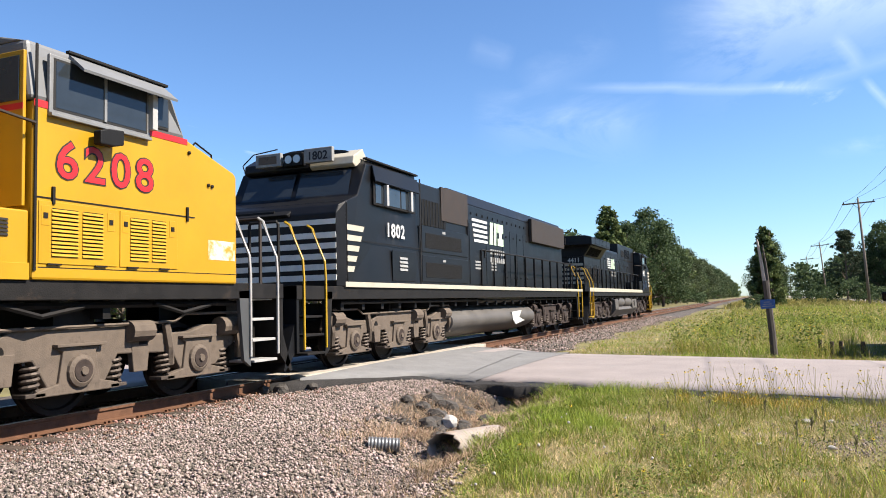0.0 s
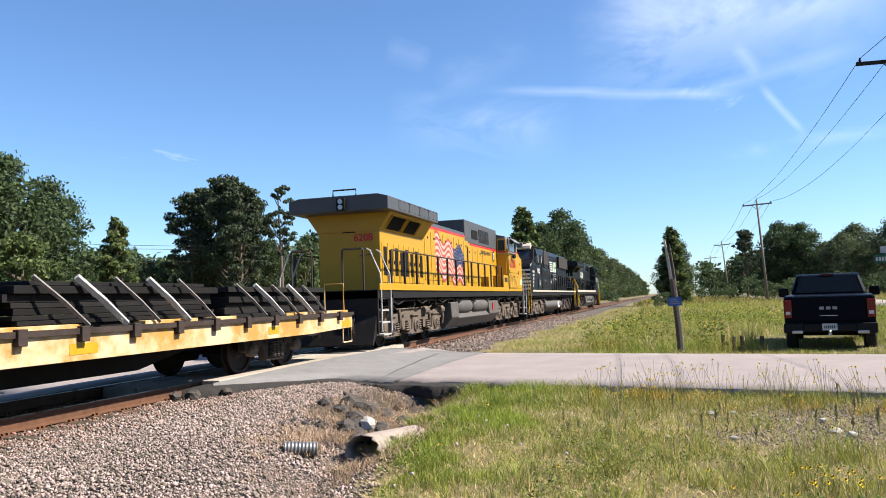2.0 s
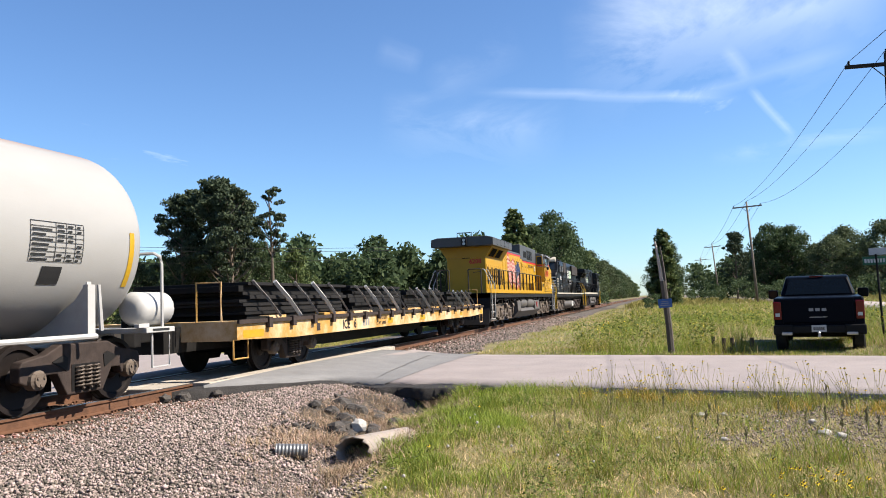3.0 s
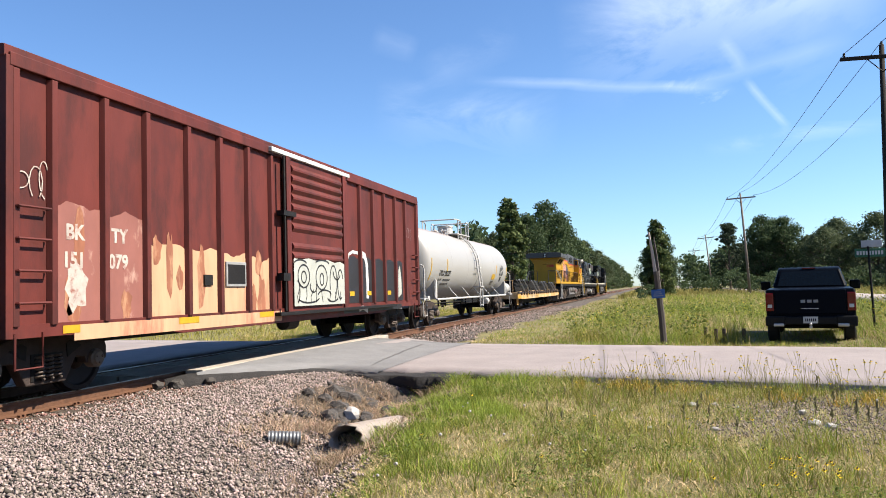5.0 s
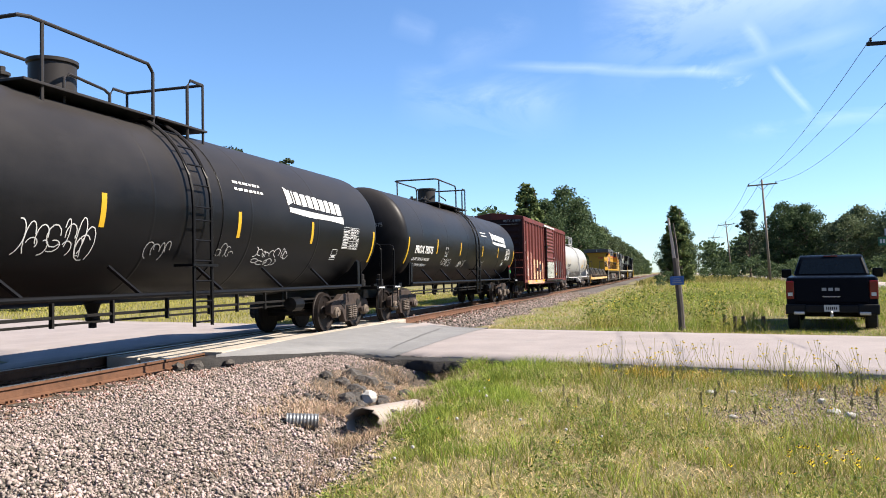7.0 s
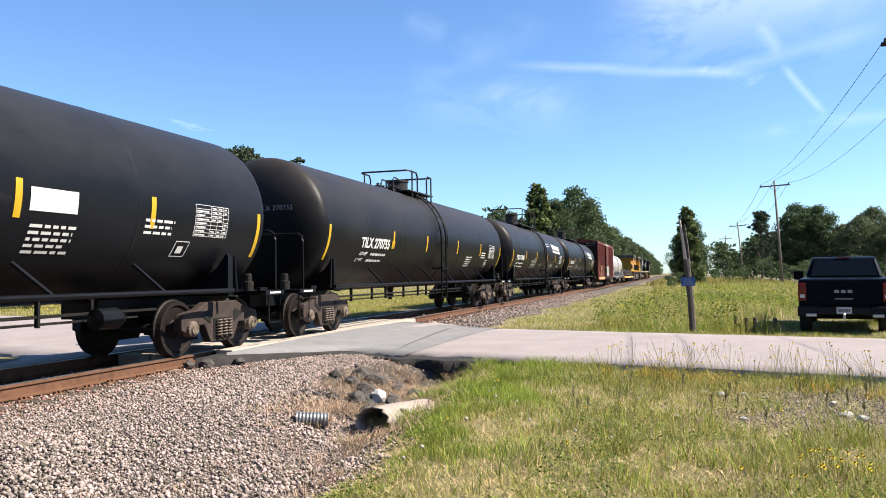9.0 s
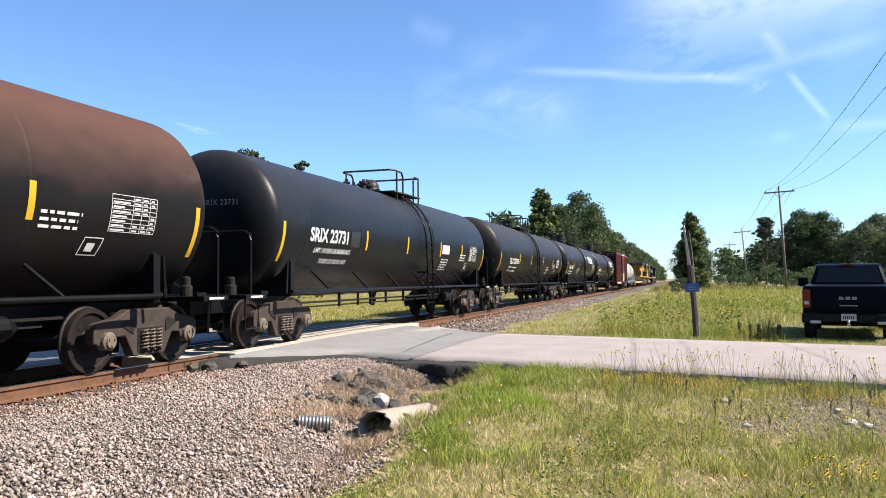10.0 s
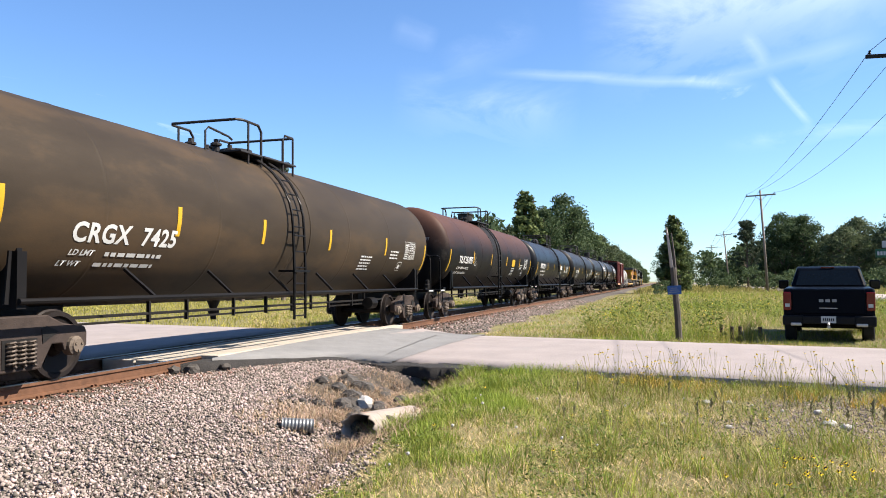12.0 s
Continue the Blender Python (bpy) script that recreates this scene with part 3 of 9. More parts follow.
def lay_track():
    prof = [(-0.075, -0.185), (0.075, -0.185), (0.075, -0.172), (0.012, -0.155), (0.012, -0.05), (0.036, -0.04), (0.036, -0.006), (-0.036, -0.006), (-0.036, -0.04), (-0.012, -0.05), (-0.012, -0.155), (-0.075, -0.172)]
    for s in (-0.755, 0.755):
        bm = prism(bmesh.new(), [(p[0] + s, p[1]) for p in prof], -150, 900, "y")
        rail = part("rail", bm, RAIL_RUST, track)
        bm = box(bmesh.new(), s - 0.03, s + 0.03, -150, 900, -0.0055, 0.0)
        part("rail_head", bm, RAIL_HEAD, rail, "polished running surface")
    bm = box(bmesh.new(), -1.3, 1.3, -0.11, 0.11, -0.36, -0.19, 0.012)
    first = part("tie", bm, TIE, track)
    first.location = (0, -2, 0)
    bm = box(bmesh.new(), -0.93, -0.58, -0.09, 0.09, -0.19, -0.178)
    box(bm, 0.58, 0.93, -0.09, 0.09, -0.19, -0.178)
    for x in (-0.9, -0.66, 0.66, 0.9):
        box(bm, x - 0.02, x + 0.02, -0.05, -0.02, -0.178, -0.15)
        box(bm, x - 0.02, x + 0.02, 0.02, 0.05, -0.178, -0.15)
    plate = part("tie_plate", bm, RAIL_RUST, first)
    for k in range(1, 250):
        y = -2 + 0.53 * k
        if 10.9 < y < 21.8:
            continue
        t = again("tie", first.data, track, (rng.uniform(-0.05, 0.05), y + rng.uniform(-0.02, 0.02), rng.uniform(-0.012, 0.004)), rng.uniform(-0.012, 0.012))
        if k < 70:
            again("tie_plate", plate.data, t)


lay_track()


def crossing():
    ob = thing("level_crossing", "worn pale concrete and timber level crossing panels", "level crossing", (TRACK, 0, 0), kind="structure")
    for a, b in ((-0.66, -0.02), (0.02, 0.66)):
        for k in range(6):
            y = 11.1 + k * 1.76
            part("panel", box(bmesh.new(), a, b, y, y + 1.73, -0.2, -0.012, 0.015), CROSS_PANEL, ob)
    for s in (-1,):
        for k in range(6):
            y = 11.1 + k * 1.76
            part("edge_timber", box(bmesh.new(), min(s * 0.82, s * 1.1), max(s * 0.82, s * 1.1), y, y + 1.73, -0.2, 0.0, 0.015), CROSS_PANEL, ob)
    for k in range(6):
        y = 11.75 + k * 1.62
        part("side_panel", box(bmesh.new(), 0.86, 1.2, y, y + 1.6, -0.2, 0.022, 0.012), CROSS_PANEL, ob)


crossing()


# ---- ballast, ditch, pipes ----
def rocks(name, xy, z, sizes, mat, parent=None, seed=3):
    """Many broken stones in one mesh."""
    r = np.random.default_rng(seed)
    base = np.array([(1.1, 0.1, -0.15), (-0.45, 0.95, 0.1), (-0.6, -0.9, 0.0), (0.2, 0.15, 0.8), (-0.15, -0.1, -0.8)])
    tri = np.array([(0, 1, 3), (1, 2, 3), (2, 0, 3), (1, 0, 4), (2, 1, 4), (0, 2, 4)])
    n = len(xy)
    stretch = r.uniform(0.5, 1.3, (n, 1, 3))
    v = base[None] * r.uniform(0.65, 1.3, (n, len(base), 1)) * stretch * np.asarray(sizes).reshape(-1, 1, 1)
    ang = r.uniform(0, 6.28, n)
    tilt = r.uniform(-0.8, 0.8, n)
    c, s = np.cos(tilt)[:, None], np.sin(tilt)[:, None]
    v = np.stack([v[..., 0], v[..., 1] * c - v[..., 2] * s, v[..., 1] * s + v[..., 2] * c], -1)
    c, s = np.cos(ang)[:, None], np.sin(ang)[:, None]
    v = np.stack([v[..., 0] * c - v[..., 1] * s, v[..., 0] * s + v[..., 1] * c, v[..., 2]], -1)
    v += np.stack([xy[:, 0], xy[:, 1], z], -1)[:, None]
    f = (tri[None] + (np.arange(n) * len(base))[:, None, None]).reshape(-1, 3)
    return mass(name, v.reshape(-1, 3), f, mat, parent)


def ballast_edge(y):
    """How far the stones spread from the rails towards the grass."""
    y = np.asarray(y, float)
    near = np.interp(y, (2, 5.7, 6.4, 7.3, 8.6, 10.0, 11.8, 13.2), (-3.0, -2.95, -2.95, -3.05, -3.3, -3.45, -3.75, -4.3)) + 0.12 * np.sin(y * 2.3)
    return np.where(y < 13.2, near, -5.6 + 0.25 * np.sin(y * 0.9))


def lay_ballast():
    xs, ys = np.arange(TRACK - 3.6, -2.2, 0.2), np.concatenate([np.arange(-12, 40, 0.3), np.arange(40, 500, 6)])
    gx, gy = np.meshgrid(xs, ys)
    edge = ballast_edge(gy)
    gx = np.minimum(gx, edge)
    v = np.stack([gx, gy, height(gx, gy) + 0.02], -1).reshape(-1, 3)
    w = len(xs)
    i = (np.arange(len(ys) - 1)[:, None] * w + np.arange(w - 1)[None]).ravel()
    bed = tagged(mass("ballast_bed", v, np.stack([i, i + 1, i + w + 1, i + w], -1), GRAVEL_BED, smooth=True), "grey and pinkish crushed stone ballast beside the rails", "ballast", kind="stuff")
    r = np.random.default_rng(11)
    n = 300000
    y = np.concatenate([r.uniform(3.7, 14.2, int(n * 0.86)), r.uniform(20, 60, n - int(n * 0.86))])
    x = r.uniform(TRACK - 1.4, -2.2, n)
    e = ballast_edge(y) + r.normal(0, 0.22, n)
    ok = (x < e) & ~((np.abs(x - TRACK) < 0.86) & (np.abs(np.abs(x - TRACK) - 0.755) < 0.1)) & ~((y > apron_near(x) - 0.1) & (y < road_far(x) + 0.3)) & ~((np.abs(x - TRACK) < 1.34) & (np.abs((y + 2 + 0.265) % 0.53 - 0.265) < 0.1) & (r.uniform(0, 1, n) < 0.8))
    x, y = x[ok], y[ok]
    far = y > 18
    size = (0.0085 + 0.018 * r.uniform(0, 1, len(x)) ** 2.0) * np.where(far, 2.0, 1.0) * (0.75 + 0.5 * cells(x, y, 0.7, 12))
    z = height(x, y) + 0.02 + size * r.uniform(-0.3, 1.3, len(x))
    rusty = (x > TRACK - 1.2) & (x < TRACK + 0.85 + 1.5 * r.uniform(0, 1, len(x)) ** 2.2)
    tagged(rocks("rusty_ballast", np.stack([x, y], -1)[rusty], z[rusty], size[rusty], RUSTY_STONE, seed=4), "rust-stained ballast stones along the rails", "ballast", kind="stuff")
    x, y, z, size = x[~rusty], y[~rusty], z[~rusty], size[~rusty]
    tagged(rocks("ballast_stones", np.stack([x, y], -1), z, size, STONE), "loose crushed ballast stones, grey to pinkish", "ballast", kind="stuff")


lay_ballast()


def washout():
    """Dark earth and broken road edge in the washed-out hole."""
    r = np.random.default_rng(5)
    xs, ys = np.linspace(-5.6, -3.2, 40), np.linspace(8.6, 13.6, 60)
    gx, gy = np.meshgrid(xs, ys)
    cx = -4.1 - 0.1 * (gy - 9)
    d = np.hypot((gx - cx) / 1.1, (gy - 11.2) / 2.3)
    z = height(gx, gy) + 0.06 * smooth(1.05, 0.8, d) - 0.1 * smooth(0.8, 1.1, d) + 0.035 * r.normal(size=gx.shape) * smooth(1.05, 0.7, d)
    v = np.stack([gx, gy, z], -1).reshape(-1, 3)
    i = (np.arange(59)[:, None] * 40 + np.arange(39)[None]).ravel()
    tagged(mass("bare_earth", v, np.stack([i, i + 1, i + 41, i + 40], -1), EARTH), "dark washed-out earth below the road edge", "earth", kind="stuff")
    n = 420
    p = np.stack([r.normal(-4.15, 0.42, n), r.uniform(8.8, 12.9, n)], -1)
    tagged(rocks("broken_asphalt", p, height(p[:, 0], p[:, 1]) + 0.05, 0.015 + 0.1 * r.uniform(0, 1, n) ** 3, LUMP), "lumps of broken grey asphalt in the ditch", "rubble", kind="stuff")


washout()


def pipe(name, mat, a, b, r, wall, label, ridges=0, rough=0.0, squash=1.0):
    a, b = Vector(a), Vector(b)
    L = (b - a).length
    bm = bmesh.new()
    n = 28
    outer, inner = [], []
    steps = max(10, ridges * 6)
    for k in range(steps + 1):
        s = L * k / steps
        rr = r * (1 + 0.06 * math.cos(2 * math.pi * ridges * k / steps)) if ridges else r
        outer.append((s, rr))
        inner.append((s, rr - wall))
    prof = outer + inner[::-1]
    rings = []
    for s, rr in prof:
        rings.append([bm.verts.new((rr * math.cos(2 * math.pi * k / n) * (1 + rough * math.sin(k * 0.9 + s * 5)), rr * math.sin(2 * math.pi * k / n) * squash * (1 - rough), s + (rough * 0.9 * math.sin(k * 2.3) if s < 0.01 else 0.0))) for k in range(n)])
    rings.append(rings[0])
    for p, q in zip(rings, rings[1:]):
        for k in range(n):
            bm.faces.new((p[k], p[(k + 1) % n], q[(k + 1) % n], q[k]))
    bmesh.ops.recalc_face_normals(bm, faces=bm.faces)
    ob = part(name, bm, mat, smooth=True)
    ob.matrix_world = Matrix.Translation(a) @ (b - a).to_track_quat("Z", "Y").to_matrix().to_4x4()
    return tagged(ob, label, "pipe")


culvert = pipe("culvert_pipe", PVC, (-3.42, 8.24, -0.43), (-3.2, 9.45, -0.52), 0.235, 0.016, "crushed pale culvert pipe with a rusty end in the ditch", rough=0.06, squash=0.88)
# Plug added deep in the pipe to stop light from its far end.
end_plug = lathe(bmesh.new(), [(1.1, 0.1), (1.1, 0.21), (1.16, 0.21), (1.16, 0.1)], "z", n=20)
for v in end_plug.verts:
    v.co.y *= 0.72
part("silt_plug", end_plug, EARTH, culvert, "dark plug added to block light through the pipe")
part("torn_lip", prism(bmesh.new(), [(0.1, -0.02), (0.26, 0.02), (0.34, 0.2), (0.24, 0.34), (0.12, 0.2)], -0.1, -0.088, "y", 0.003), PVC, culvert, "torn pale flap of the pipe wall")
pipe("corrugated_pipe", CORRUGATED, (-3.88, 8.02, -0.36), (-4.2, 7.86, -0.33), 0.078, 0.01, "small grey corrugated metal drain pipe in the ballast", ridges=9)


def stone_thing(name, at, size, mat, label, category, seed):
    r = random.Random(seed)
    bm = bmesh.new()
    bmesh.ops.create_icosphere(bm, subdivisions=2, radius=1)
    for v in bm.verts:
        v.co = Vector((v.co.x * size[0], v.co.y * size[1], v.co.z * size[2])) * (1 + r.uniform(-0.18, 0.18))
    ob = part(name, bm, mat)
    ob.location = at
    return tagged(ob, label, category)


stone_thing("broken_concrete", (-3.86, 9.5, -0.33), (0.11, 0.08, 0.1), LITTER, "white broken lump of concrete in the ditch", "rubble", 1)
for k, (x, y, s) in enumerate(((-7.75, 10.85, 0.13), (-7.5, 11.0, 0.17), (-7.2, 11.5, 0.12), (-3.62, 8.55, 0.13), (-3.2, 8.6, 0.12), (-3.45, 8.85, 0.15), (-3.75, 8.8, 0.12), (-4.05, 9.5, 0.17), (-3.75, 9.75, 0.15), (-4.2, 9.9, 0.2), (-3.85, 9.2, 0.12), (-4.4, 10.7, 0.22), (-3.6, 10.2, 0.17), (-3.3, 9.3, 0.13), (-4.12, 9.35, 0.16), (-3.98, 9.2, 0.11), (-3.66, 9.5, 0.14), (-3.8, 9.05, 0.1), (-3.5, 8.75, 0.1), (-4.5, 10.1, 0.16), (-4.7, 10.9, 0.2), (-4.3, 11.4, 0.18), (-4.0, 10.6, 0.14), (-4.9, 10.4, 0.13))):
    stone_thing("asphalt_lump", (x, y, float(height(x, y)) + 0.1), (s * 0.8, s * 0.7, s * 0.6), LUMP, "dark lump of broken asphalt in the ditch", "rubble", 20 + k)
for k, (x, y, s) in enumerate(((1.64, 9.1, 0.085), (1.76, 8.87, 0.08), (1.65, 9.83, 0.06), (0.59, 8.65, 0.05), (0.45, 10.32, 0.07), (-0.07, 8.59, 0.05), (0.72, 10.4, 0.05))):
    stone_thing("litter", (x, y, float(height(x, y)) + 0.03), (s * 0.85, s * 0.5, s * 0.45), LITTER, "crumpled white litter in the grass", "litter", 40 + k)


# ---- grass and flowers ----
def blades(name, x, y, tall, wide, mat, label, seed, lean=0.45, base=None):
    """Bent, tapering blades, three triangles each, in one mesh."""
    r = np.random.default_rng(seed)
    n = len(x)
    a = r.uniform(0, 2 * np.pi, n)
    b = r.uniform(0, 2 * np.pi, n)
    k = tall * r.uniform(0.1, lean, n)
    z = height(x, y) - 0.01 if base is None else base
    c, s = np.cos(a) * wide / 2, np.sin(a) * wide / 2
    lx, ly = np.cos(b) * k, np.sin(b) * k
    p = np.empty((n, 5, 3))
    p[:, 0] = np.stack([x - c, y - s, z], -1)
    p[:, 1] = np.stack([x + c, y + s, z], -1)
    p[:, 2] = np.stack([x - c * 0.7 + lx * 0.35, y - s * 0.7 + ly * 0.35, z + tall * 0.55], -1)
    p[:, 3] = np.stack([x + c * 0.7 + lx * 0.35, y + s * 0.7 + ly * 0.35, z + tall * 0.55], -1)
    p[:, 4] = np.stack([x + lx, y + ly, z + tall * 0.95], -1)
    f = np.array([(0, 1, 3), (0, 3, 2), (2, 3, 4)])[None] + (np.arange(n) * 5)[:, None, None]
    return tagged(mass(name, p.reshape(-1, 3), f.reshape(-1, 3), mat), label, "grass", kind="stuff")


def leaflets(name, x, y, low, high, size, mat, label, seed):
    """Small flat leaves at many tilts, close to the ground, in one mesh."""
    r = np.random.default_rng(seed)
    n = len(x)
    c = np.stack([x, y, height(x, y) + r.uniform(low, high, n)], -1)
    u = r.normal(size=(n, 3)) * [1, 1, 0.5]
    u /= np.linalg.norm(u, axis=1)[:, None]
    w = np.cross(u, r.normal(size=(n, 3)) * [0.6, 0.6, 0.2] + [0, 0, 1])
    w /= np.linalg.norm(w, axis=1)[:, None] + 1e-6
    k = (size * r.uniform(0.5, 1.4, n))[:, None]
    v = np.stack([c - u * k, c + w * k * 0.45, c + u * k, c - w * k * 0.45], 1)
    return tagged(mass(name, v.reshape(-1, 3), np.arange(n * 4).reshape(-1, 4), mat), label, "weeds", kind="stuff")


def off_road(x, y):
    return ~((y > road_near(x) - 0.05 + 0.1 * np.sin(3 * x)) & (y < road_far(x) + 0.05 + 0.1 * np.sin(4 * x)))


def gravel_patch(x, y):
    """A bare stony place in the grass by the road."""
    return smooth(1.15, 0.6, np.hypot((x - 2.7) / 2.9, (y - 9.3) / 2.1) + 0.45 * (cells(x, y, 0.5, 13) - 0.35))


def sow():
    r = np.random.default_rng(21)
    n = 620000
    y = 4.2 + 9.0 * r.uniform(0, 1, n) ** 1.2
    x = r.uniform(-4.9, 7.5, n)
    edge = ballast_edge(y) + 0.15 + 0.9 * (cells(x, y, 0.7, 1) - 0.35)
    lush = smooth(1.0, 0.1, np.abs(x - edge - 0.35 - 0.12 * (y - 7)) / (0.55 + 0.16 * np.maximum(y - 7, 0))) * smooth(5.5, 8.5, y)
    lush = np.clip(0.85 * lush + 0.3 * smooth(0.7, 0.9, cells(x, y, 0.8, 7)) * smooth(0.5, -1.5, x), 0, 1)
    thick = smooth(0.28, 0.72, 0.4 * cells(x, y, 0.13, 2) + 0.3 * cells(x, y, 0.4, 18) + 0.3 * cells(x, y, 1.3, 3))
    dens = (0.06 + 0.84 * thick) * (1 - 0.93 * gravel_patch(x, y)) * (0.42 + 0.75 * lush)
    view = np.abs(x) < 1.5 + y * 0.75
    ok = (x > edge) & off_road(x, y) & (r.uniform(0, 1, n) < dens) & view
    thatch = (x > edge - 0.5) & off_road(x, y) & ~ok & view & (r.uniform(0, 1, n) < 0.3 * (1 - 0.7 * gravel_patch(x, y)))
    tx, ty = x[thatch], y[thatch]
    blades("thatch", tx, ty, r.uniform(0.015, 0.06, len(tx)), r.uniform(0.005, 0.012, len(tx)), BLADE_DRY, "flattened dead grass on the ground", 30, 3.0)
    x, y, lush = x[ok], y[ok], lush[ok]
    kind = 0.45 * r.uniform(0, 1, len(x)) + 0.3 * cells(x, y, 0.6, 4) + 0.25 * cells(x, y, 0.22, 19)
    dry = kind < 0.345 - 0.3 * lush
    wet = ~dry & (kind < 0.47 + 0.35 * lush)
    olive = ~dry & ~wet & (cells(x, y, 0.5, 20) + 0.4 * r.uniform(-1, 1, len(x)) > 0.5)
    rest = ~dry & ~wet & ~olive
    size = 0.2 + 1.15 * cells(x, y, 0.3, 5) * (0.45 + cells(x, y, 1.9, 6))
    for name, m, mat, t, w, lean, label in (("dry_grass", dry, BLADE_DRY, 0.17, 0.004, 1.1, "dry straw-coloured grass by the road"), ("lush_grass", wet, BLADE_LUSH, 0.17, 0.0066, 1.1, "green grass along the ditch"),
                                            ("olive_grass", olive, BLADE_OLIVE, 0.13, 0.0058, 1.3, "dull olive verge grass"), ("verge_grass", rest, BLADE_GREEN, 0.13, 0.006, 1.2, "rough yellow-green verge grass")):
        blades(name, x[m], y[m], t * size[m] * r.uniform(0.3, 1.45, m.sum()), w * r.uniform(0.5, 1.5, m.sum()), mat, label, 31, lean)
    # broad-leaved weeds in patches
    n = 120000
    y = 4.2 + 8.6 * r.uniform(0, 1, n) ** 1.2
    x = r.uniform(-3.6, 7.0, n)
    ok = (x > ballast_edge(y) + 0.3) & off_road(x, y) & (0.5 * cells(x, y, 0.25, 22) + 0.5 * cells(x, y, 0.9, 23) > 0.56) & (r.uniform(0, 1, n) > 0.7 * gravel_patch(x, y))
    leaflets("verge_weeds", x[ok], y[ok], 0.01, 0.11, 0.016, WEED_LEAF, "small broad-leaved weeds in the verge", 37)
    # straw over the washed-out earth and thin tufts in the ballast's edge
    n = 26000
    y = r.uniform(7.2, 13.0, n)
    x = r.normal(-3.8, 0.42, n) - 0.1 * (y - 9)
    ok = (cells(x, y, 0.35, 9) > 0.42) & off_road(x, y) & (np.hypot(x + 3.5, y - 8.0) > 0.42)
    blades("straw", x[ok], y[ok], r.uniform(0.02, 0.13, ok.sum()), r.uniform(0.004, 0.008, ok.sum()), STRAW, "dead straw in the ditch", 32, 2.2, height(x[ok], y[ok]) + 0.075)
    n = 6000
    y = r.uniform(4.0, 9.5, n)
    x = ballast_edge(y) - r.uniform(0, 1, n) ** 2 * 1.4
    ok = cells(x, y, 0.3, 10) > 0.62
    blades("ballast_tufts", x[ok], y[ok], r.uniform(0.04, 0.14, ok.sum()), r.uniform(0.003, 0.006, ok.sum()), STRAW, "thin dry tufts in the ballast", 34, 1.2, height(x[ok], y[ok]) + 0.02)
    # the field past the road, coarser with distance
    n = 240000
    y = 18.5 + 75 * r.uniform(0, 1, n) ** 2.0
    x = r.uniform(-1, 1, n) * (3 + 0.55 * y) + 2
    ok = off_road(x, y) & ((x > ballast_edge(y) + 0.5) | (x < TRACK - 3.5)) & ~((x > 13.3) & (x < 20.7))
    x, y = x[ok], y[ok]
    far = y / 20
    strip_ = x < ballast_edge(y) + 3.2
    dry = r.uniform(0, 1, len(x)) < 0.08 + 0.4 * smooth(0.35, 0.75, cells(x, y, 2.6, 14)) + 0.2 * strip_
    wet = ~dry & (cells(x, y, 1.7, 15) + 0.5 * r.uniform(0, 1, len(x)) > 0.62)
    mown = np.where((x < ballast_edge(y) + 3.2) | (y < road_far(x) + 1.3) | ((np.abs(x - 3.7) < 1.4) & (y < 26.5)), 0.28, 1.0)
    for name, m, mat, label in (("field_dry_grass", dry, BLADE_DRY, "dry grass stems in the field"), ("field_tall_grass", ~dry & ~wet, BLADE_GREEN, "tall yellow-green field grass"), ("field_weeds", wet, BLADE_LUSH, "green weeds in the field")):
        blades(name, x[m], y[m], (0.16 + 0.45 * cells(x[m], y[m], 1.3, 16)) * mown[m] * r.uniform(0.4, 1.3, m.sum()), 0.0095 * far[m] * r.uniform(0.6, 1.5, m.sum()), mat, label, 33, 1.2)
    # taller weeds with yellow heads, thicker towards the parked truck
    n = 26000
    y = 20.5 + 30 * r.uniform(0, 1, n) ** 1.5
    x = -4 + (0.32 * y + 4) * r.uniform(0, 1, n)
    ok = (x > ballast_edge(y) + 3.0) & (cells(x, y, 1.1, 24) > 0.55) & (y > road_far(x) + 1.2) & ~((np.abs(x - 3.7) < 1.5) & (y < 27))
    leaflets("field_weed_leaves", x[ok], y[ok], 0.1, 0.75, 0.05, WEED_LEAF, "leafy green weeds standing in the field", 38)
    ok = ok & (r.uniform(0, 1, n) < 0.12)
    leaflets("field_flowers", x[ok], y[ok], 0.45, 0.8, 0.028, PETAL, "scattered yellow wildflowers in the field", 39)
    # the far field, in coarse tufts
    n = 36000
    y = r.uniform(90, 190, n)
    x = r.uniform(-16, 60, n)
    ok = (x > -4) & ~((x > 13.3) & (x < 20.7))
    blades("far_grass", x[ok], y[ok], r.uniform(0.2, 0.8, ok.sum()), r.uniform(0.05, 0.13, ok.sum()), BLADE_OLIVE, "rough grass of the far field", 40, 1.0)
    # beyond the track
    n = 60000
    y, x = r.uniform(2, 60, n), TRACK - 3.2 - 30 * r.uniform(0, 1, n) ** 1.6
    ok = off_road(x, y) & ~((y > road_near(x) - 6.2) & (y < road_far(x) + 0.3))
    x, y = x[ok], y[ok]
    blades("grass_beyond", x, y, r.uniform(0.05, 0.2, len(x)), 0.014 + 0.0006 * (TRACK - x), BLADE_GREEN, "yellow-green grass beyond the tracks", 35)
    # reddish sorrel by the road's edge
    n = 7000
    x = r.uniform(-1.2, 6, n)
    y = road_near(x) - 0.25 - 1.3 * r.uniform(0, 1, n) ** 1.4
    ok = cells(x, y, 0.4, 17) > 0.58
    blades("sorrel", x[ok], y[ok], r.uniform(0.05, 0.2, ok.sum()), r.uniform(0.006, 0.014, ok.sum()), SORREL, "orange-tinged sorrel along the road edge", 36, 1.0)
    # bare stones in the verge
    n = 60000
    p = np.stack([r.uniform(-1.5, 7.5, n), r.uniform(5.0, 12.2, n)], -1)
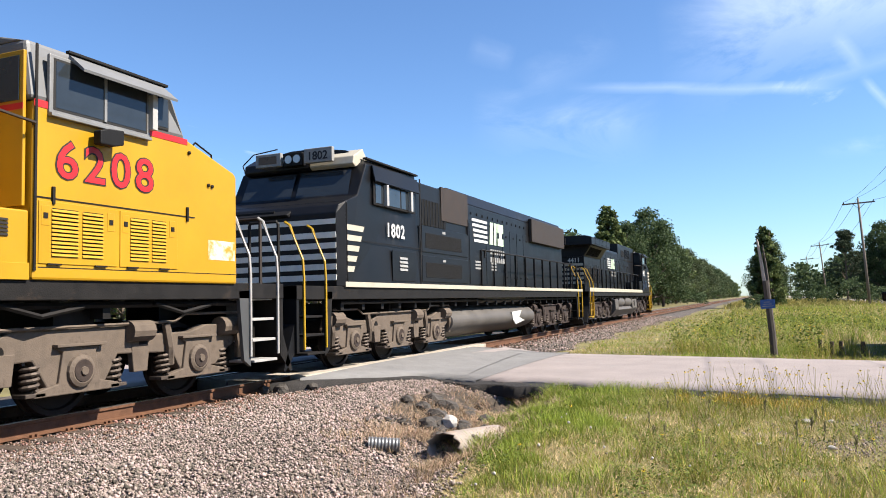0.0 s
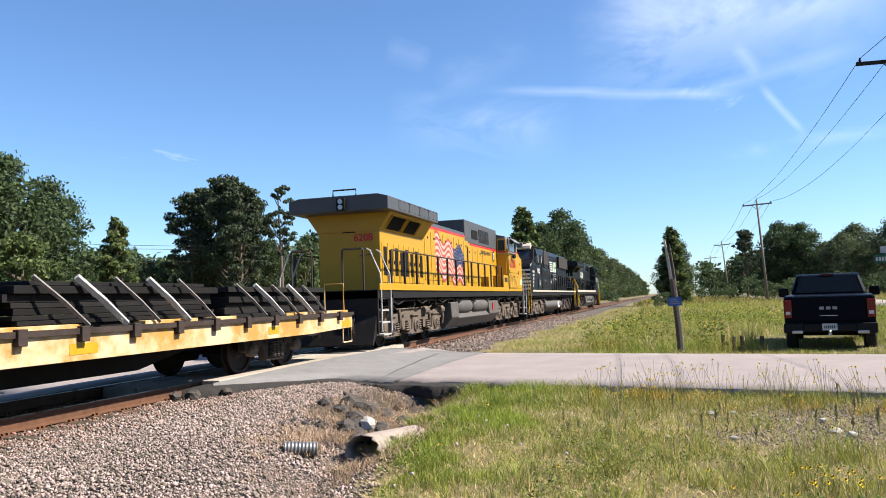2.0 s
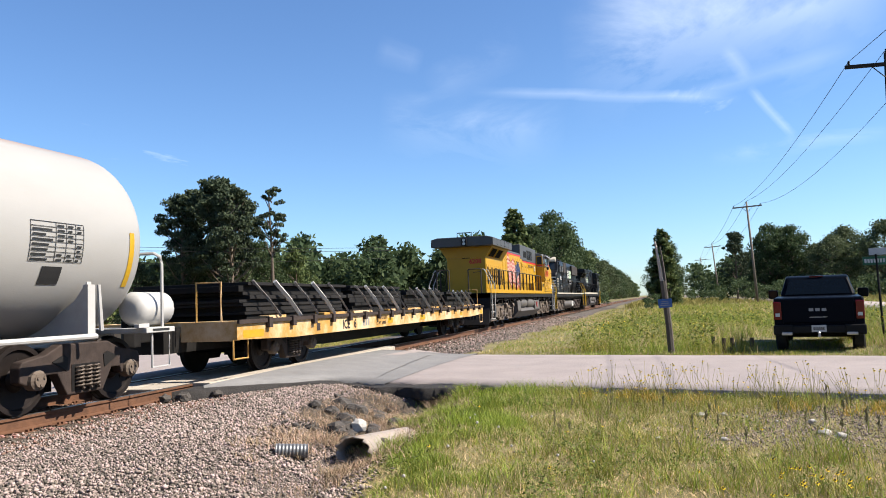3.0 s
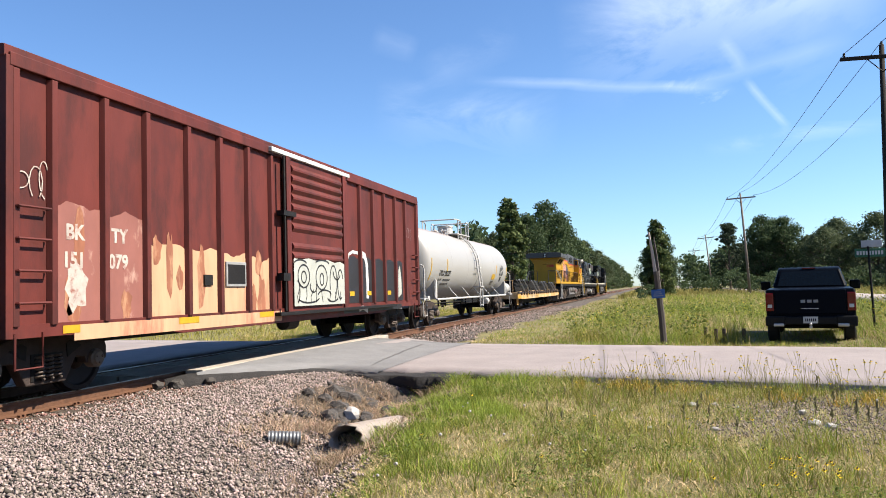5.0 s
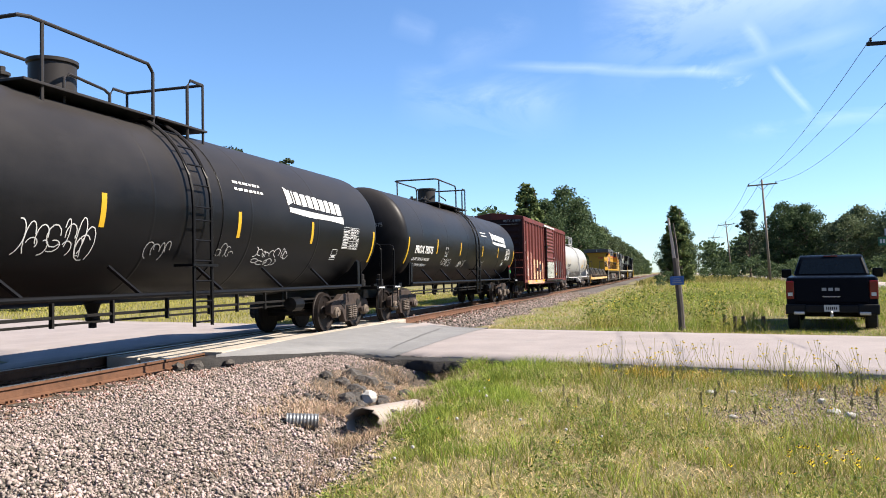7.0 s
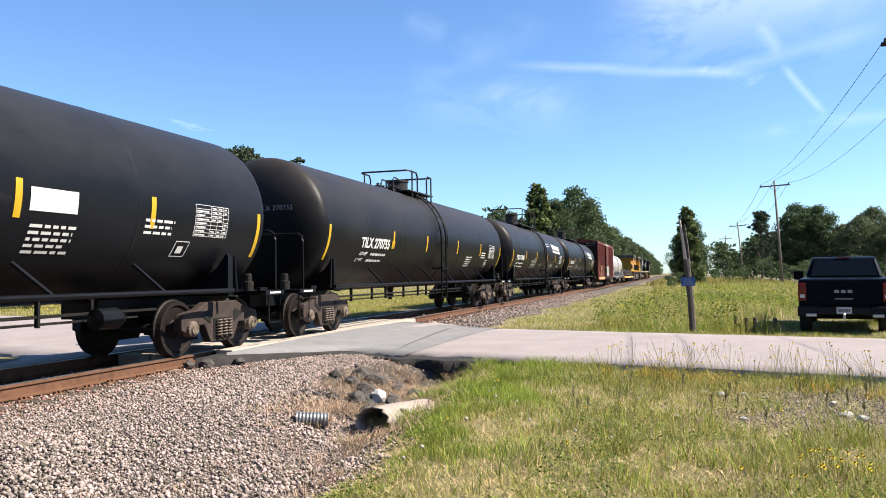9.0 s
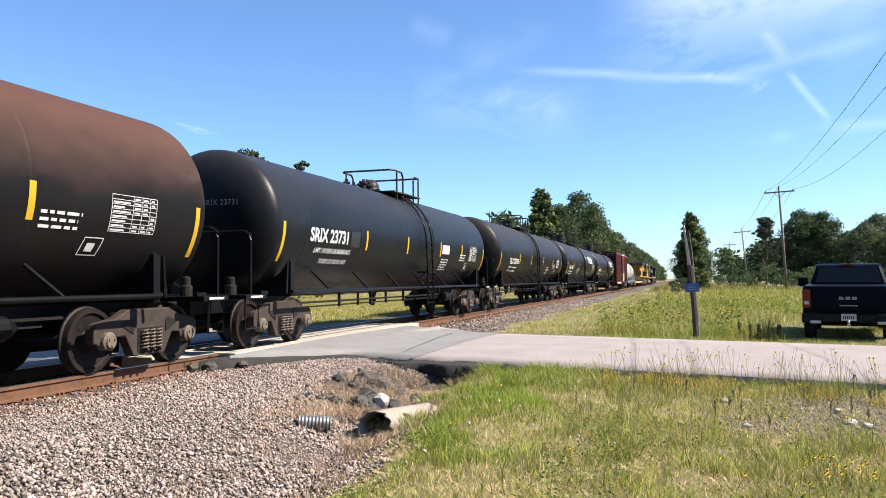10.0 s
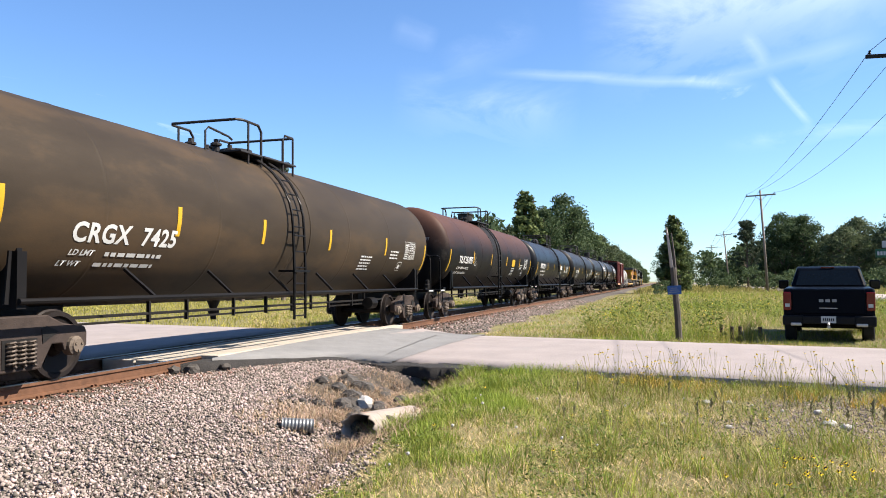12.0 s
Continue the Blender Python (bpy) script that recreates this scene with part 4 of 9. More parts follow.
    keep = (r.uniform(0, 1, n) < 0.035 + gravel_patch(p[:, 0], p[:, 1])) & off_road(p[:, 0], p[:, 1])
    p = p[keep]
    tagged(rocks("verge_gravel", p, height(p[:, 0], p[:, 1]) + 0.008, 0.006 + 0.015 * r.uniform(0, 1, len(p)) ** 2, RUBBLE), "loose grey gravel in the verge", "gravel", kind="stuff")


sow()


def flowers():
    """Tickseed by the road's edge and in the foreground: thin stems with small yellow heads."""
    r = np.random.default_rng(41)
    spots = [(x, y, 0.3, 0.6, 0.45) for x, y in zip(r.uniform(-1.4, 6.6, 130), r.uniform(9.8, 12.1, 130))]
    spots += [(r.normal(1.0, 0.16), r.normal(6.12, 0.2), 0.14, 0.26, 1.0) for k in range(26)]
    spots += [(r.uniform(-2.2, 4), r.uniform(5.2, 10), 0.15, 0.3, 0.8) for k in range(26)]
    st, heads, pale = [], [], []
    for x, y, lo, hi, share in spots:
        if y > road_near(x) - 0.15:
            continue
        h = r.uniform(lo, hi)
        z = float(height(x, y))
        for k in range(6 if hi > 0.4 else 1):
            dx, dy = r.normal(0, 0.13, 2) if hi > 0.4 else (0.02, 0.0)
            top = (x + dx, y + dy, z + h * r.uniform(0.7, 1))
            st.append(((x, y, z), top))
            (heads if r.uniform() < share else pale).append(top)
    bm = bmesh.new()
    for a, b in st:
        tube(bm, (a, ((a[0] + b[0]) / 2 + 0.012, (a[1] + b[1]) / 2, (a[2] + b[2]) * 0.5), b), 0.0018, 3)
    tagged(part("flower_stems", bm, BLADE_GREEN), "thin green wildflower stems by the road", "wildflowers", kind="stuff")
    for name, pts, mat, s, label in (("yellow_flowers", heads, PETAL, 0.021, "small yellow wildflower heads"), ("seed_heads", pale, PETAL_PALE, 0.012, "small pale seed heads")):
        bm = bmesh.new()
        for p in pts:
            c = Vector(p)
            up = Vector((r.normal(0, 0.5), -0.6 + r.normal(0, 0.3), 1)).normalized()
            u = up.orthogonal().normalized()
            w = up.cross(u)
            mid = bm.verts.new(c + up * s * 0.25)
            ring = [bm.verts.new(c + (u * math.cos(k * math.pi / 4) + w * math.sin(k * math.pi / 4)) * s * (1.0 if k % 2 else 0.6) + up * s * 0.3 * (k % 2)) for k in range(8)]
            for k in range(8):
                bm.faces.new((mid, ring[k], ring[(k + 1) % 8]))
        tagged(part(name, bm, mat), label, "wildflowers", kind="stuff")
    bm = bmesh.new()
    for p in heads:
        tube(bm, ((p[0], p[1] - 0.002, p[2] + 0.003), (p[0], p[1] - 0.008, p[2] + 0.012)), 0.0055, 5)
    tagged(part("flower_centres", bm, ROAD_EDGE), "dark centres of the yellow wildflowers", "wildflowers", kind="stuff")
    bm = bmesh.new()
    for x, y in [(-2.05, 8.6), (-1.7, 8.1)] + [(r.uniform(-2.4, 3.5), r.uniform(5.2, 9.8)) for k in range(22)]:
        z = float(height(x, y)) + r.uniform(0.1, 0.2)
        bmesh.ops.create_icosphere(bm, subdivisions=1, radius=r.uniform(0.009, 0.018), matrix=Matrix.Translation((x, y, z)))
    tagged(part("fluffy_seed_heads", bm, LITTER), "round white fluffy seed heads in the grass", "wildflowers", kind="stuff")
    # dark dock stalks
    bm = bmesh.new()
    for k in range(26):
        x, y = r.choice([-1.0, 0.4, 1.4, 2.2]) + r.normal(0, 0.35), r.uniform(8.5, 11.5)
        z = float(height(x, y))
        h = r.uniform(0.13, 0.32)
        tube(bm, ((x, y, z), (x + 0.02, y, z + h * 0.5), (x + 0.03, y, z + h)), 0.004, 4)
        for j in range(9):
            t = 0.45 + 0.55 * j / 9
            tube(bm, ((x + 0.02 + r.normal(0, 0.008), y + r.normal(0, 0.008), z + h * t), (x + 0.02 + r.normal(0, 0.012), y, z + h * t + 0.035)), 0.008, 4, 0.003)
    tagged(part("dock_stalks", bm, material("dry_seed_stalk", (0.12, 0.11, 0.05), 0.8, vary=0.3, bump=0.0)), "dark brown seed stalks of dock in the verge", "weeds", kind="stuff")


flowers()


# ---- trees ----
def leaf_cloud(centres, radii, per, leaf, r, flat=0.75):
    """Small leaves gathered on the shells of many clumps."""
    v, n = [], 0
    for c, rad in zip(centres, radii):
        d = r.normal(size=(per, 3))
        d /= np.linalg.norm(d, axis=1)[:, None]
        p = np.asarray(c) + d * rad * r.uniform(0.45, 1.1, (per, 1)) * [1, 1, flat]
        u = r.normal(size=(per, 3))
        u /= np.linalg.norm(u, axis=1)[:, None]
        w = np.cross(u, d + 0.4 * r.normal(size=(per, 3)))
        w /= np.linalg.norm(w, axis=1)[:, None] + 1e-6
        s = leaf * r.uniform(0.6, 1.4, (per, 1))
        v.append(np.stack([p - u * s, p + w * s * 0.55, p + u * s, p - w * s * 0.55], 1))
    v = np.concatenate(v)
    f = np.arange(len(v) * 4).reshape(-1, 4)
    return v.reshape(-1, 3), f


def tree(name, tall, wide, mat, seed, form="oak", clumps=60, per=70, leaf=0.16, bare=0.2):
    r = np.random.default_rng(seed)
    ob = thing("tree", "", "tree")
    bm = bmesh.new()
    h = tall * 0.92
    bend = r.normal(0, 0.02 * tall, 2)
    tube(bm, [(bend[0] * t * t, bend[1] * t * t, h * t) for t in np.linspace(0, 1, 7)], 0.022 * tall, 8, 0.004 * tall)
    centres, radii = [], []
    for k in range(clumps):
        t = bare + (1 - bare) * r.uniform(0, 1) ** 0.85
        if form == "oak":
            prof = math.sin(math.pi * min(1, (0.16 + 0.84 * (t - bare) / (1 - bare)))) ** 0.7
        elif form == "pine":
            prof = (0.35 + 0.65 * math.sin(math.pi * min(1, ((t - bare) / (1 - bare)) ** 0.8 * 0.92 + 0.06))) * r.uniform(0.5, 1.1)
        else:
            prof = min(1, 1.25 * (1.02 - t)) * 0.9 + 0.1
        a = r.uniform(0, 2 * np.pi)
        d = wide / 2 * prof * math.sqrt(r.uniform(0.15, 1))
        c = (d * math.cos(a), d * math.sin(a), tall * t)
        rad = wide * r.uniform(0.09, 0.17) * (0.75 if form != "oak" else 1.0)
        centres.append(c)
        radii.append(rad)
        if k % 2 == 0:
            z0 = max(0.1 * tall, c[2] - d * 0.6 - 0.05 * tall)
            tube(bm, [(0, 0, z0), (c[0] * 0.5, c[1] * 0.5, (z0 + c[2]) / 2 - 0.02 * tall), c], 0.007 * tall, 5, 0.002 * tall)
    part("trunk", bm, BARK, ob)
    v, f = leaf_cloud(centres, radii, per, leaf, r, 0.5 if form == "pine" else 0.8)
    crown = mass("crown", v, f, mat, ob)
    ob["tall"] = tall
    return ob


KINDS = {
    "oak": tree("tree", 12, 8.5, LEAF_OAK, 1, "oak", 100, 120, 0.165, 0.06),
    "broad": tree("tree", 11, 9.5, LEAF_HAZY, 2, "oak", 105, 96, 0.18, 0.05),
    "poplar": tree("tree", 12, 5.2, LEAF_LIGHT, 3, "cone", 80, 80, 0.2, 0.05),
    "pine": tree("tree", 14, 7.5, LEAF_PINE, 4, "pine", 100, 110, 0.155, 0.2),
    "lean_pine": tree("tree", 14, 4.2, LEAF_PINE, 5, "pine", 42, 80, 0.15, 0.5),
    "light": tree("tree", 10, 6.0, LEAF_LIGHT, 6, "oak", 65, 80, 0.22, 0.05),
}
TREE_LABEL = {"oak": "dense dark green broadleaf tree", "broad": "broad spreading dark green tree", "poplar": "slender pointed green tree", "pine": "tall dark pine with a layered crown",
              "lean_pine": "thin pine with a high crown", "light": "light green young broadleaf tree"}
PLANTED = set()


def plant(kind, az, dist, tall, spin=0.0, wide=1.0, xy=None, where="at the field edge"):
    x, y = xy or (dist * math.sin(radians(az)), dist * math.cos(radians(az)))
    z = float(height(x, y))
    first = KINDS[kind]
    k = tall / first["tall"]
    m = pose(x, y, z - 0.05, 0, 0, spin)
    if kind in PLANTED:
        ob = copy_thing(first, m)
    else:
        ob = first
        ob.matrix_basis = m
        PLANTED.add(kind)
    ob.scale = (k * wide, k * wide, k)
    tagged(ob, TREE_LABEL[kind] + " " + where, "tree", "trees round the fields")
    return ob


TREES = (
    ("oak", -46.0, 62, 12.5, 0, 1.05), ("oak", -43.4, 66, 11.6, 120, 0.85), ("oak", -48.5, 60, 12, 200, 1.1), ("light", -45, 52, 6.5, 40, 1.1),
    ("poplar", -39.2, 70, 9.6, 0, 1.05), ("light", -41, 72, 6.5, 80, 1.2), ("broad", -37.3, 82, 6.4, 30, 1.0),
    ("pine", -34.2, 76, 12.6, 0, 0.9), ("pine", -31.8, 74, 13.9, 70, 0.9), ("pine", -30.2, 80, 12.9, 160, 0.8), ("broad", -31.8, 78, 8.5, 10, 1.0), ("oak", -28.8, 78, 8, 50, 0.9), ("pine", -33.0, 80, 13.7, 210, 0.95), ("pine", -30.9, 71, 12.5, 300, 0.9), ("broad", -33.4, 82, 7.6, 100, 1.1), ("broad", -29.9, 84, 8.4, 200, 1.1),
    ("lean_pine", -28.0, 72, 13.0, 0, 0.8), ("light", -26.4, 76, 7.2, 10, 0.7), ("light", -25.2, 90, 5.0, 210, 1.2),
    ("oak", -18.2, 190, 13, 20, 0.9), ("oak", -16.0, 190, 13.5, 140, 0.9), ("broad", -14.0, 170, 12, 0, 1.0), ("broad", -12.3, 150, 11, 0, 1.0),
    ("poplar", -10.0, 96, 12.9, 30, 1.25), ("oak", -7.3, 122, 14.6, 60, 1.0), ("oak", -8.7, 115, 12.0, 160, 0.9), ("broad", -11.2, 100, 8.5, 60, 0.8), ("oak", -6.4, 130, 13.2, 10, 0.9),
    ("poplar", 0.55, 100, 9.8, 0, 1.2), ("oak", 0.75, 101, 8.6, 90, 0.66), ("oak", 0.3, 101, 6.2, 10, 0.8), ("light", 0.9, 99, 5.2, 50, 0.75),
    ("pine", 5.4, 128, 10.9, 30, 0.8), ("oak", 7.6, 140, 12.2, 10, 1.0), ("oak", 9.0, 140, 11.8, 100, 1.0), ("oak", 8.3, 150, 12.3, 200, 1.0), ("broad", 6.5, 145, 8, 10, 1.0), ("broad", 10.5, 140, 8.5, 10, 1.0), ("broad", 11.4, 130, 9.0, 10, 1.0), ("broad", 12.2, 135, 10.6, 20, 1.0), ("broad", 14.5, 130, 10.8, 140, 1.0), ("broad", 17.0, 130, 11, 240, 1.0), ("broad", 20, 130, 11, 10, 1.1),
)
for kind, az, dist, tall, spin, wide in TREES:
    plant(kind, az, dist, tall, spin, wide)
r_tree = random.Random(3)
for k in range(38):
    y = 126 + 8.5 * k * (1 + 0.025 * k)
    plant(r_tree.choice(("oak", "oak", "poplar", "broad", "light")), 0, 0, r_tree.uniform(11.5, 14.5), r_tree.uniform(0, 360), r_tree.uniform(0.9, 1.15), (-19.0 + r_tree.uniform(-2.5, 1.5), y), "along the railway")
for k in range(10):
    plant(r_tree.choice(("oak", "broad")), 0, 0, r_tree.uniform(8, 12), r_tree.uniform(0, 360), 1.0, (4 + r_tree.uniform(-3, 3), 190 + 45 * k), "along the railway")


def far_woods(name, arc, dist, tall, seed, count):
    """A distant wood: clumps of leaves in a long bank with an uneven top."""
    r = np.random.default_rng(seed)
    az = np.radians(r.uniform(*arc, count))
    d = dist * r.uniform(0.92, 1.12, count)
    top = tall * (0.72 + 0.28 * np.sin(az * 40 + seed) * np.cos(az * 97))
    c = np.stack([d * np.sin(az), d * np.cos(az), top * r.uniform(0.05, 1, count) ** 0.7], -1)
    v, f = leaf_cloud(c, tall * r.uniform(0.12, 0.22, count), 34, tall * 0.045, r)
    tagged(mass(name, v, f, LEAF_OAK), "distant green wooded bank, in view and added out of view" if name == "far_wood" else "low green bushes at the edge of the wood", "woods", kind="stuff")


far_woods("far_wood", (-62, -12), 190, 17, 51, 2400)
far_woods("far_wood", (-42, -19), 130, 11, 56, 900)
far_woods("far_wood", (2.6, 40), 210, 11.5, 52, 1500)
far_woods("undergrowth", (2.0, 26), 118, 3.4, 57, 420)
far_woods("undergrowth", (-14.5, -3.5), 150, 4.0, 58, 260)
far_woods("undergrowth", (-0.9, 0.1), 72, 1.3, 59, 40)
# Two unseen banks, added to keep bright horizon sky out of reflections.
far_woods("far_wood", (-100, -60), 120, 13, 53, 700)
far_woods("far_wood", (40, 262), 75, 13, 54, 800)


# ---- poles, wires, signs ----
def utility_pole(x, y, tall, lean=0.0):
    wood = CREOSOTE if 0 < y < 60 else POLE_WOOD
    ob = thing("utility_pole", "weathered wooden utility pole with a crossarm", "utility pole", (x, y, float(height(x, y)) - 0.1), "utility poles along the highway")
    ob.rotation_euler = (0, radians(lean), 0)
    bm = tube(bmesh.new(), [(0, 0, 0), (0.02, 0, tall * 0.5), (0, 0, tall)], 0.16, 10, 0.1)
    part("pole", bm, wood, ob, smooth=True)
    part("crossarm", box(bmesh.new(), -1.6, 1.6, -0.22, -0.1, tall - 0.6, tall - 0.45, 0.01), wood, ob)
    bm = bmesh.new()
    for s in (-1, 1):
        tube(bm, ((s * 0.6, -0.16, tall - 0.58), (0, -0.12, tall - 1.15)), 0.022, 4)
    part("brace", bm, STEEL_DARK, ob)
    for x0, z0 in ((-1.45, tall - 0.45), (0, tall - 0.02), (1.45, tall - 0.45)):
        bm = lathe(bmesh.new(), [(0, 0.03), (0.06, 0.06), (0.1, 0.035), (0.14, 0.055), (0.18, 0.03)], "z", (x0, -0.16 if x0 else 0, z0), 8)
        part("insulator", bm, PLASTIC_BLACK, ob)
    return ob


POLES = [(9.32, 34.8, 11.25, 1.4), (11.0, 94.4, 11.9, -2.6), (12.1, 165.5, 11.5, -4.2), (12.9, 227.6, 11.5, -3.5), (14.0, 312, 11.4, -2), (15.3, 388, 11.4, 0), (16.4, 470, 11.4, 0), (11.5, -30, 11.2, 0)]
for p in POLES:
    utility_pole(*p)


def wire_end(p, x0):
    """Where a wire sits on a leaning pole."""
    x, y, tall, lean = p
    a, h = radians(lean), tall + (0.14 if x0 == 0 else -0.3)
    return (x + x0 * math.cos(a) + h * math.sin(a), y - (0.16 if x0 else 0), float(height(x, y)) - 0.1 - x0 * math.sin(a) + h * math.cos(a))


def wire(name, a, b, sag, thick, label="thin sagging overhead wire"):
    a, b = Vector(a), Vector(b)
    pts = [a.lerp(b, t) - Vector((0, 0, sag * 4 * t * (1 - t))) for t in np.linspace(0, 1, 17)]
    tagged(part(name, tube(bmesh.new(), pts, thick, 4), WIRE), label, "wire")


line_poles = [POLES[7]] + POLES[:7]
for p, q in zip(line_poles, line_poles[1:]):
    for x0 in (-1.45, 0, 1.45):
        wire("overhead_wire", wire_end(p, x0), wire_end(q, x0), (0.016 + 0.006 * (x0 > 0)) * (q[1] - p[1]), 0.015 if q[1] < 120 else 0.02)
for k, (z0, z1) in enumerate(((7.0, 5.6), (6.7, 5.3), (5.2, 4.6))):
    wire("line_wire", (-62, 42, z0 + 1.2), (-24, 68, z1 + 1.0), 0.5, 0.016)


def small_pole(x, y, tall):
    ob = part("bare_pole", tube(bmesh.new(), [(x, y, -0.4), (x, y, tall)], 0.09, 7, 0.06), POLE_WOOD)
    tagged(ob, "thin bare wooden pole in the field", "pole")


small_pole(23.95, 138, 9.4)
small_pole(21.6, 153.5, 7.1)


def marker_post():
    """The split, leaning timber by the road with a small blue plate."""
    x, y = 0.27, 20.3
    ob = thing("wooden_post", "split leaning grey timber post with a small blue plate", "post", (x, y, -0.3))
    ob.rotation_euler = (0, radians(-2.6), 0)
    bm = tube(bmesh.new(), [(0, 0, 0), (0.0, 0, 0.8), (-0.03, 0, 1.9)], 0.085, 8, 0.075)
    part("shaft", bm, material("dark_post_wood", (0.0627, 0.0528, 0.0449), 0.9, vary=0.3, scale=6, stretch=(1, 1, 0.15), bump=0.4), ob)
    bm = tube(bmesh.new(), [(-0.045, 0, 1.75), (-0.085, 0, 2.4), (-0.13, 0.0, 2.92)], 0.055, 6, 0.022)
    part("splinter", bm, material("split_pale_wood", (0.33, 0.284, 0.238), 0.85, vary=0.25, scale=5, stretch=(1, 1, 0.1), bump=0.4), ob)
    bm = tube(bmesh.new(), [(0.02, 0, 1.75), (0.01, 0, 2.3), (-0.02, 0, 2.78)], 0.04, 6, 0.015)
    part("splinter", bm, material("dark_post_wood", (0.0627, 0.0528, 0.0449)), ob)
    plate = part("plate", box(bmesh.new(), -0.2, 0.13, -0.1, -0.088, 1.22, 1.44, 0.003), SIGN_BLUE, ob)
    bm = bmesh.new()
    for k in range(3):
        patch(bm, -0.16 + 0.02 * k, 0.09 - 0.03 * k, 1.27 + 0.05 * k, 1.285 + 0.05 * k)
    painted("print_lines", bm, plate, MARK_GREY, (0, -0.103, 0), face="y")


marker_post()


def street_sign():
    ob = thing("street_sign", "two-bladed green street sign on a thin steel post", "street sign", (5.6, 22.3, -0.3))
    part("post", tube(bmesh.new(), [(0, 0, 0), (-0.06, 0, 2.4)], 0.03, 8), STEEL_DARK, ob)
    blade = part("blade", box(bmesh.new(), -0.38, 0.34, -0.012, 0.012, 2.12, 2.34, 0.003), SIGN_GREEN, ob)
    bm = bmesh.new()
    for k in range(9):
        patch(bm, -0.34 + 0.072 * k, -0.29 + 0.072 * k, 2.18, 2.28)
    painted("print_bars", bm, blade, MARK_WHITE, (0, -0.015, 0), face="y")
    bm = box(bmesh.new(), -0.012, 0.012, -0.28, 0.22, 2.38, 2.56, 0.003)
    b2 = part("blade", bm, MARK_WHITE, ob, "pale upper blade seen almost edge-on")
    b2.rotation_euler = (0, 0, radians(62))


street_sign()
for x, y in ((1.55, 20.6), (1.75, 20.7), (2.2, 20.55), (1.35, 21.4)):
    ob = part("marker_stub", tube(bmesh.new(), [(x, y, -0.35), (x, y, 0.1)], 0.05, 7), TIE)
    tagged(ob, "short dark wooden stub in the grass", "stub post")


def house():
    """A low brick house beyond the highway."""
    x, y = 45.8, 156.0
    ob = thing("house", "low red brick house with a grey roof beyond the highway", "house", (x, y, -0.3))
    brick = material("house_brick", (0.2, 0.085, 0.06), 0.85, vary=0.25, scale=9, bump=0.3)
    roof = material("house_shingles", (0.11, 0.1, 0.095), 0.9, vary=0.25, scale=5, bump=0.4)
    part("wall", box(bmesh.new(), -7, 7, 0, 8, 0, 2.3, 0.02), brick, ob)
    part("roof", prism(bmesh.new(), [(-0.5, 2.4), (4, 3.5), (8.5, 2.4), (8.5, 2.25), (-0.5, 2.25)], -7.5, 7.5, "x"), roof, ob)
    for x0 in (-5.2, -2.4, 3.4):
        win = part("window", box(bmesh.new(), x0, x0 + 1.3, -0.06, 0.04, 0.9, 2.0, 0.01), MARK_WHITE, ob)
        part("pane", box(bmesh.new(), x0 + 0.1, x0 + 1.2, -0.075, -0.06, 1.0, 1.9), CAB_GLASS, win)
    part("door", box(bmesh.new(), 0.4, 1.4, -0.05, 0.04, 0.05, 2.1, 0.01), MARK_WHITE, ob)


house()


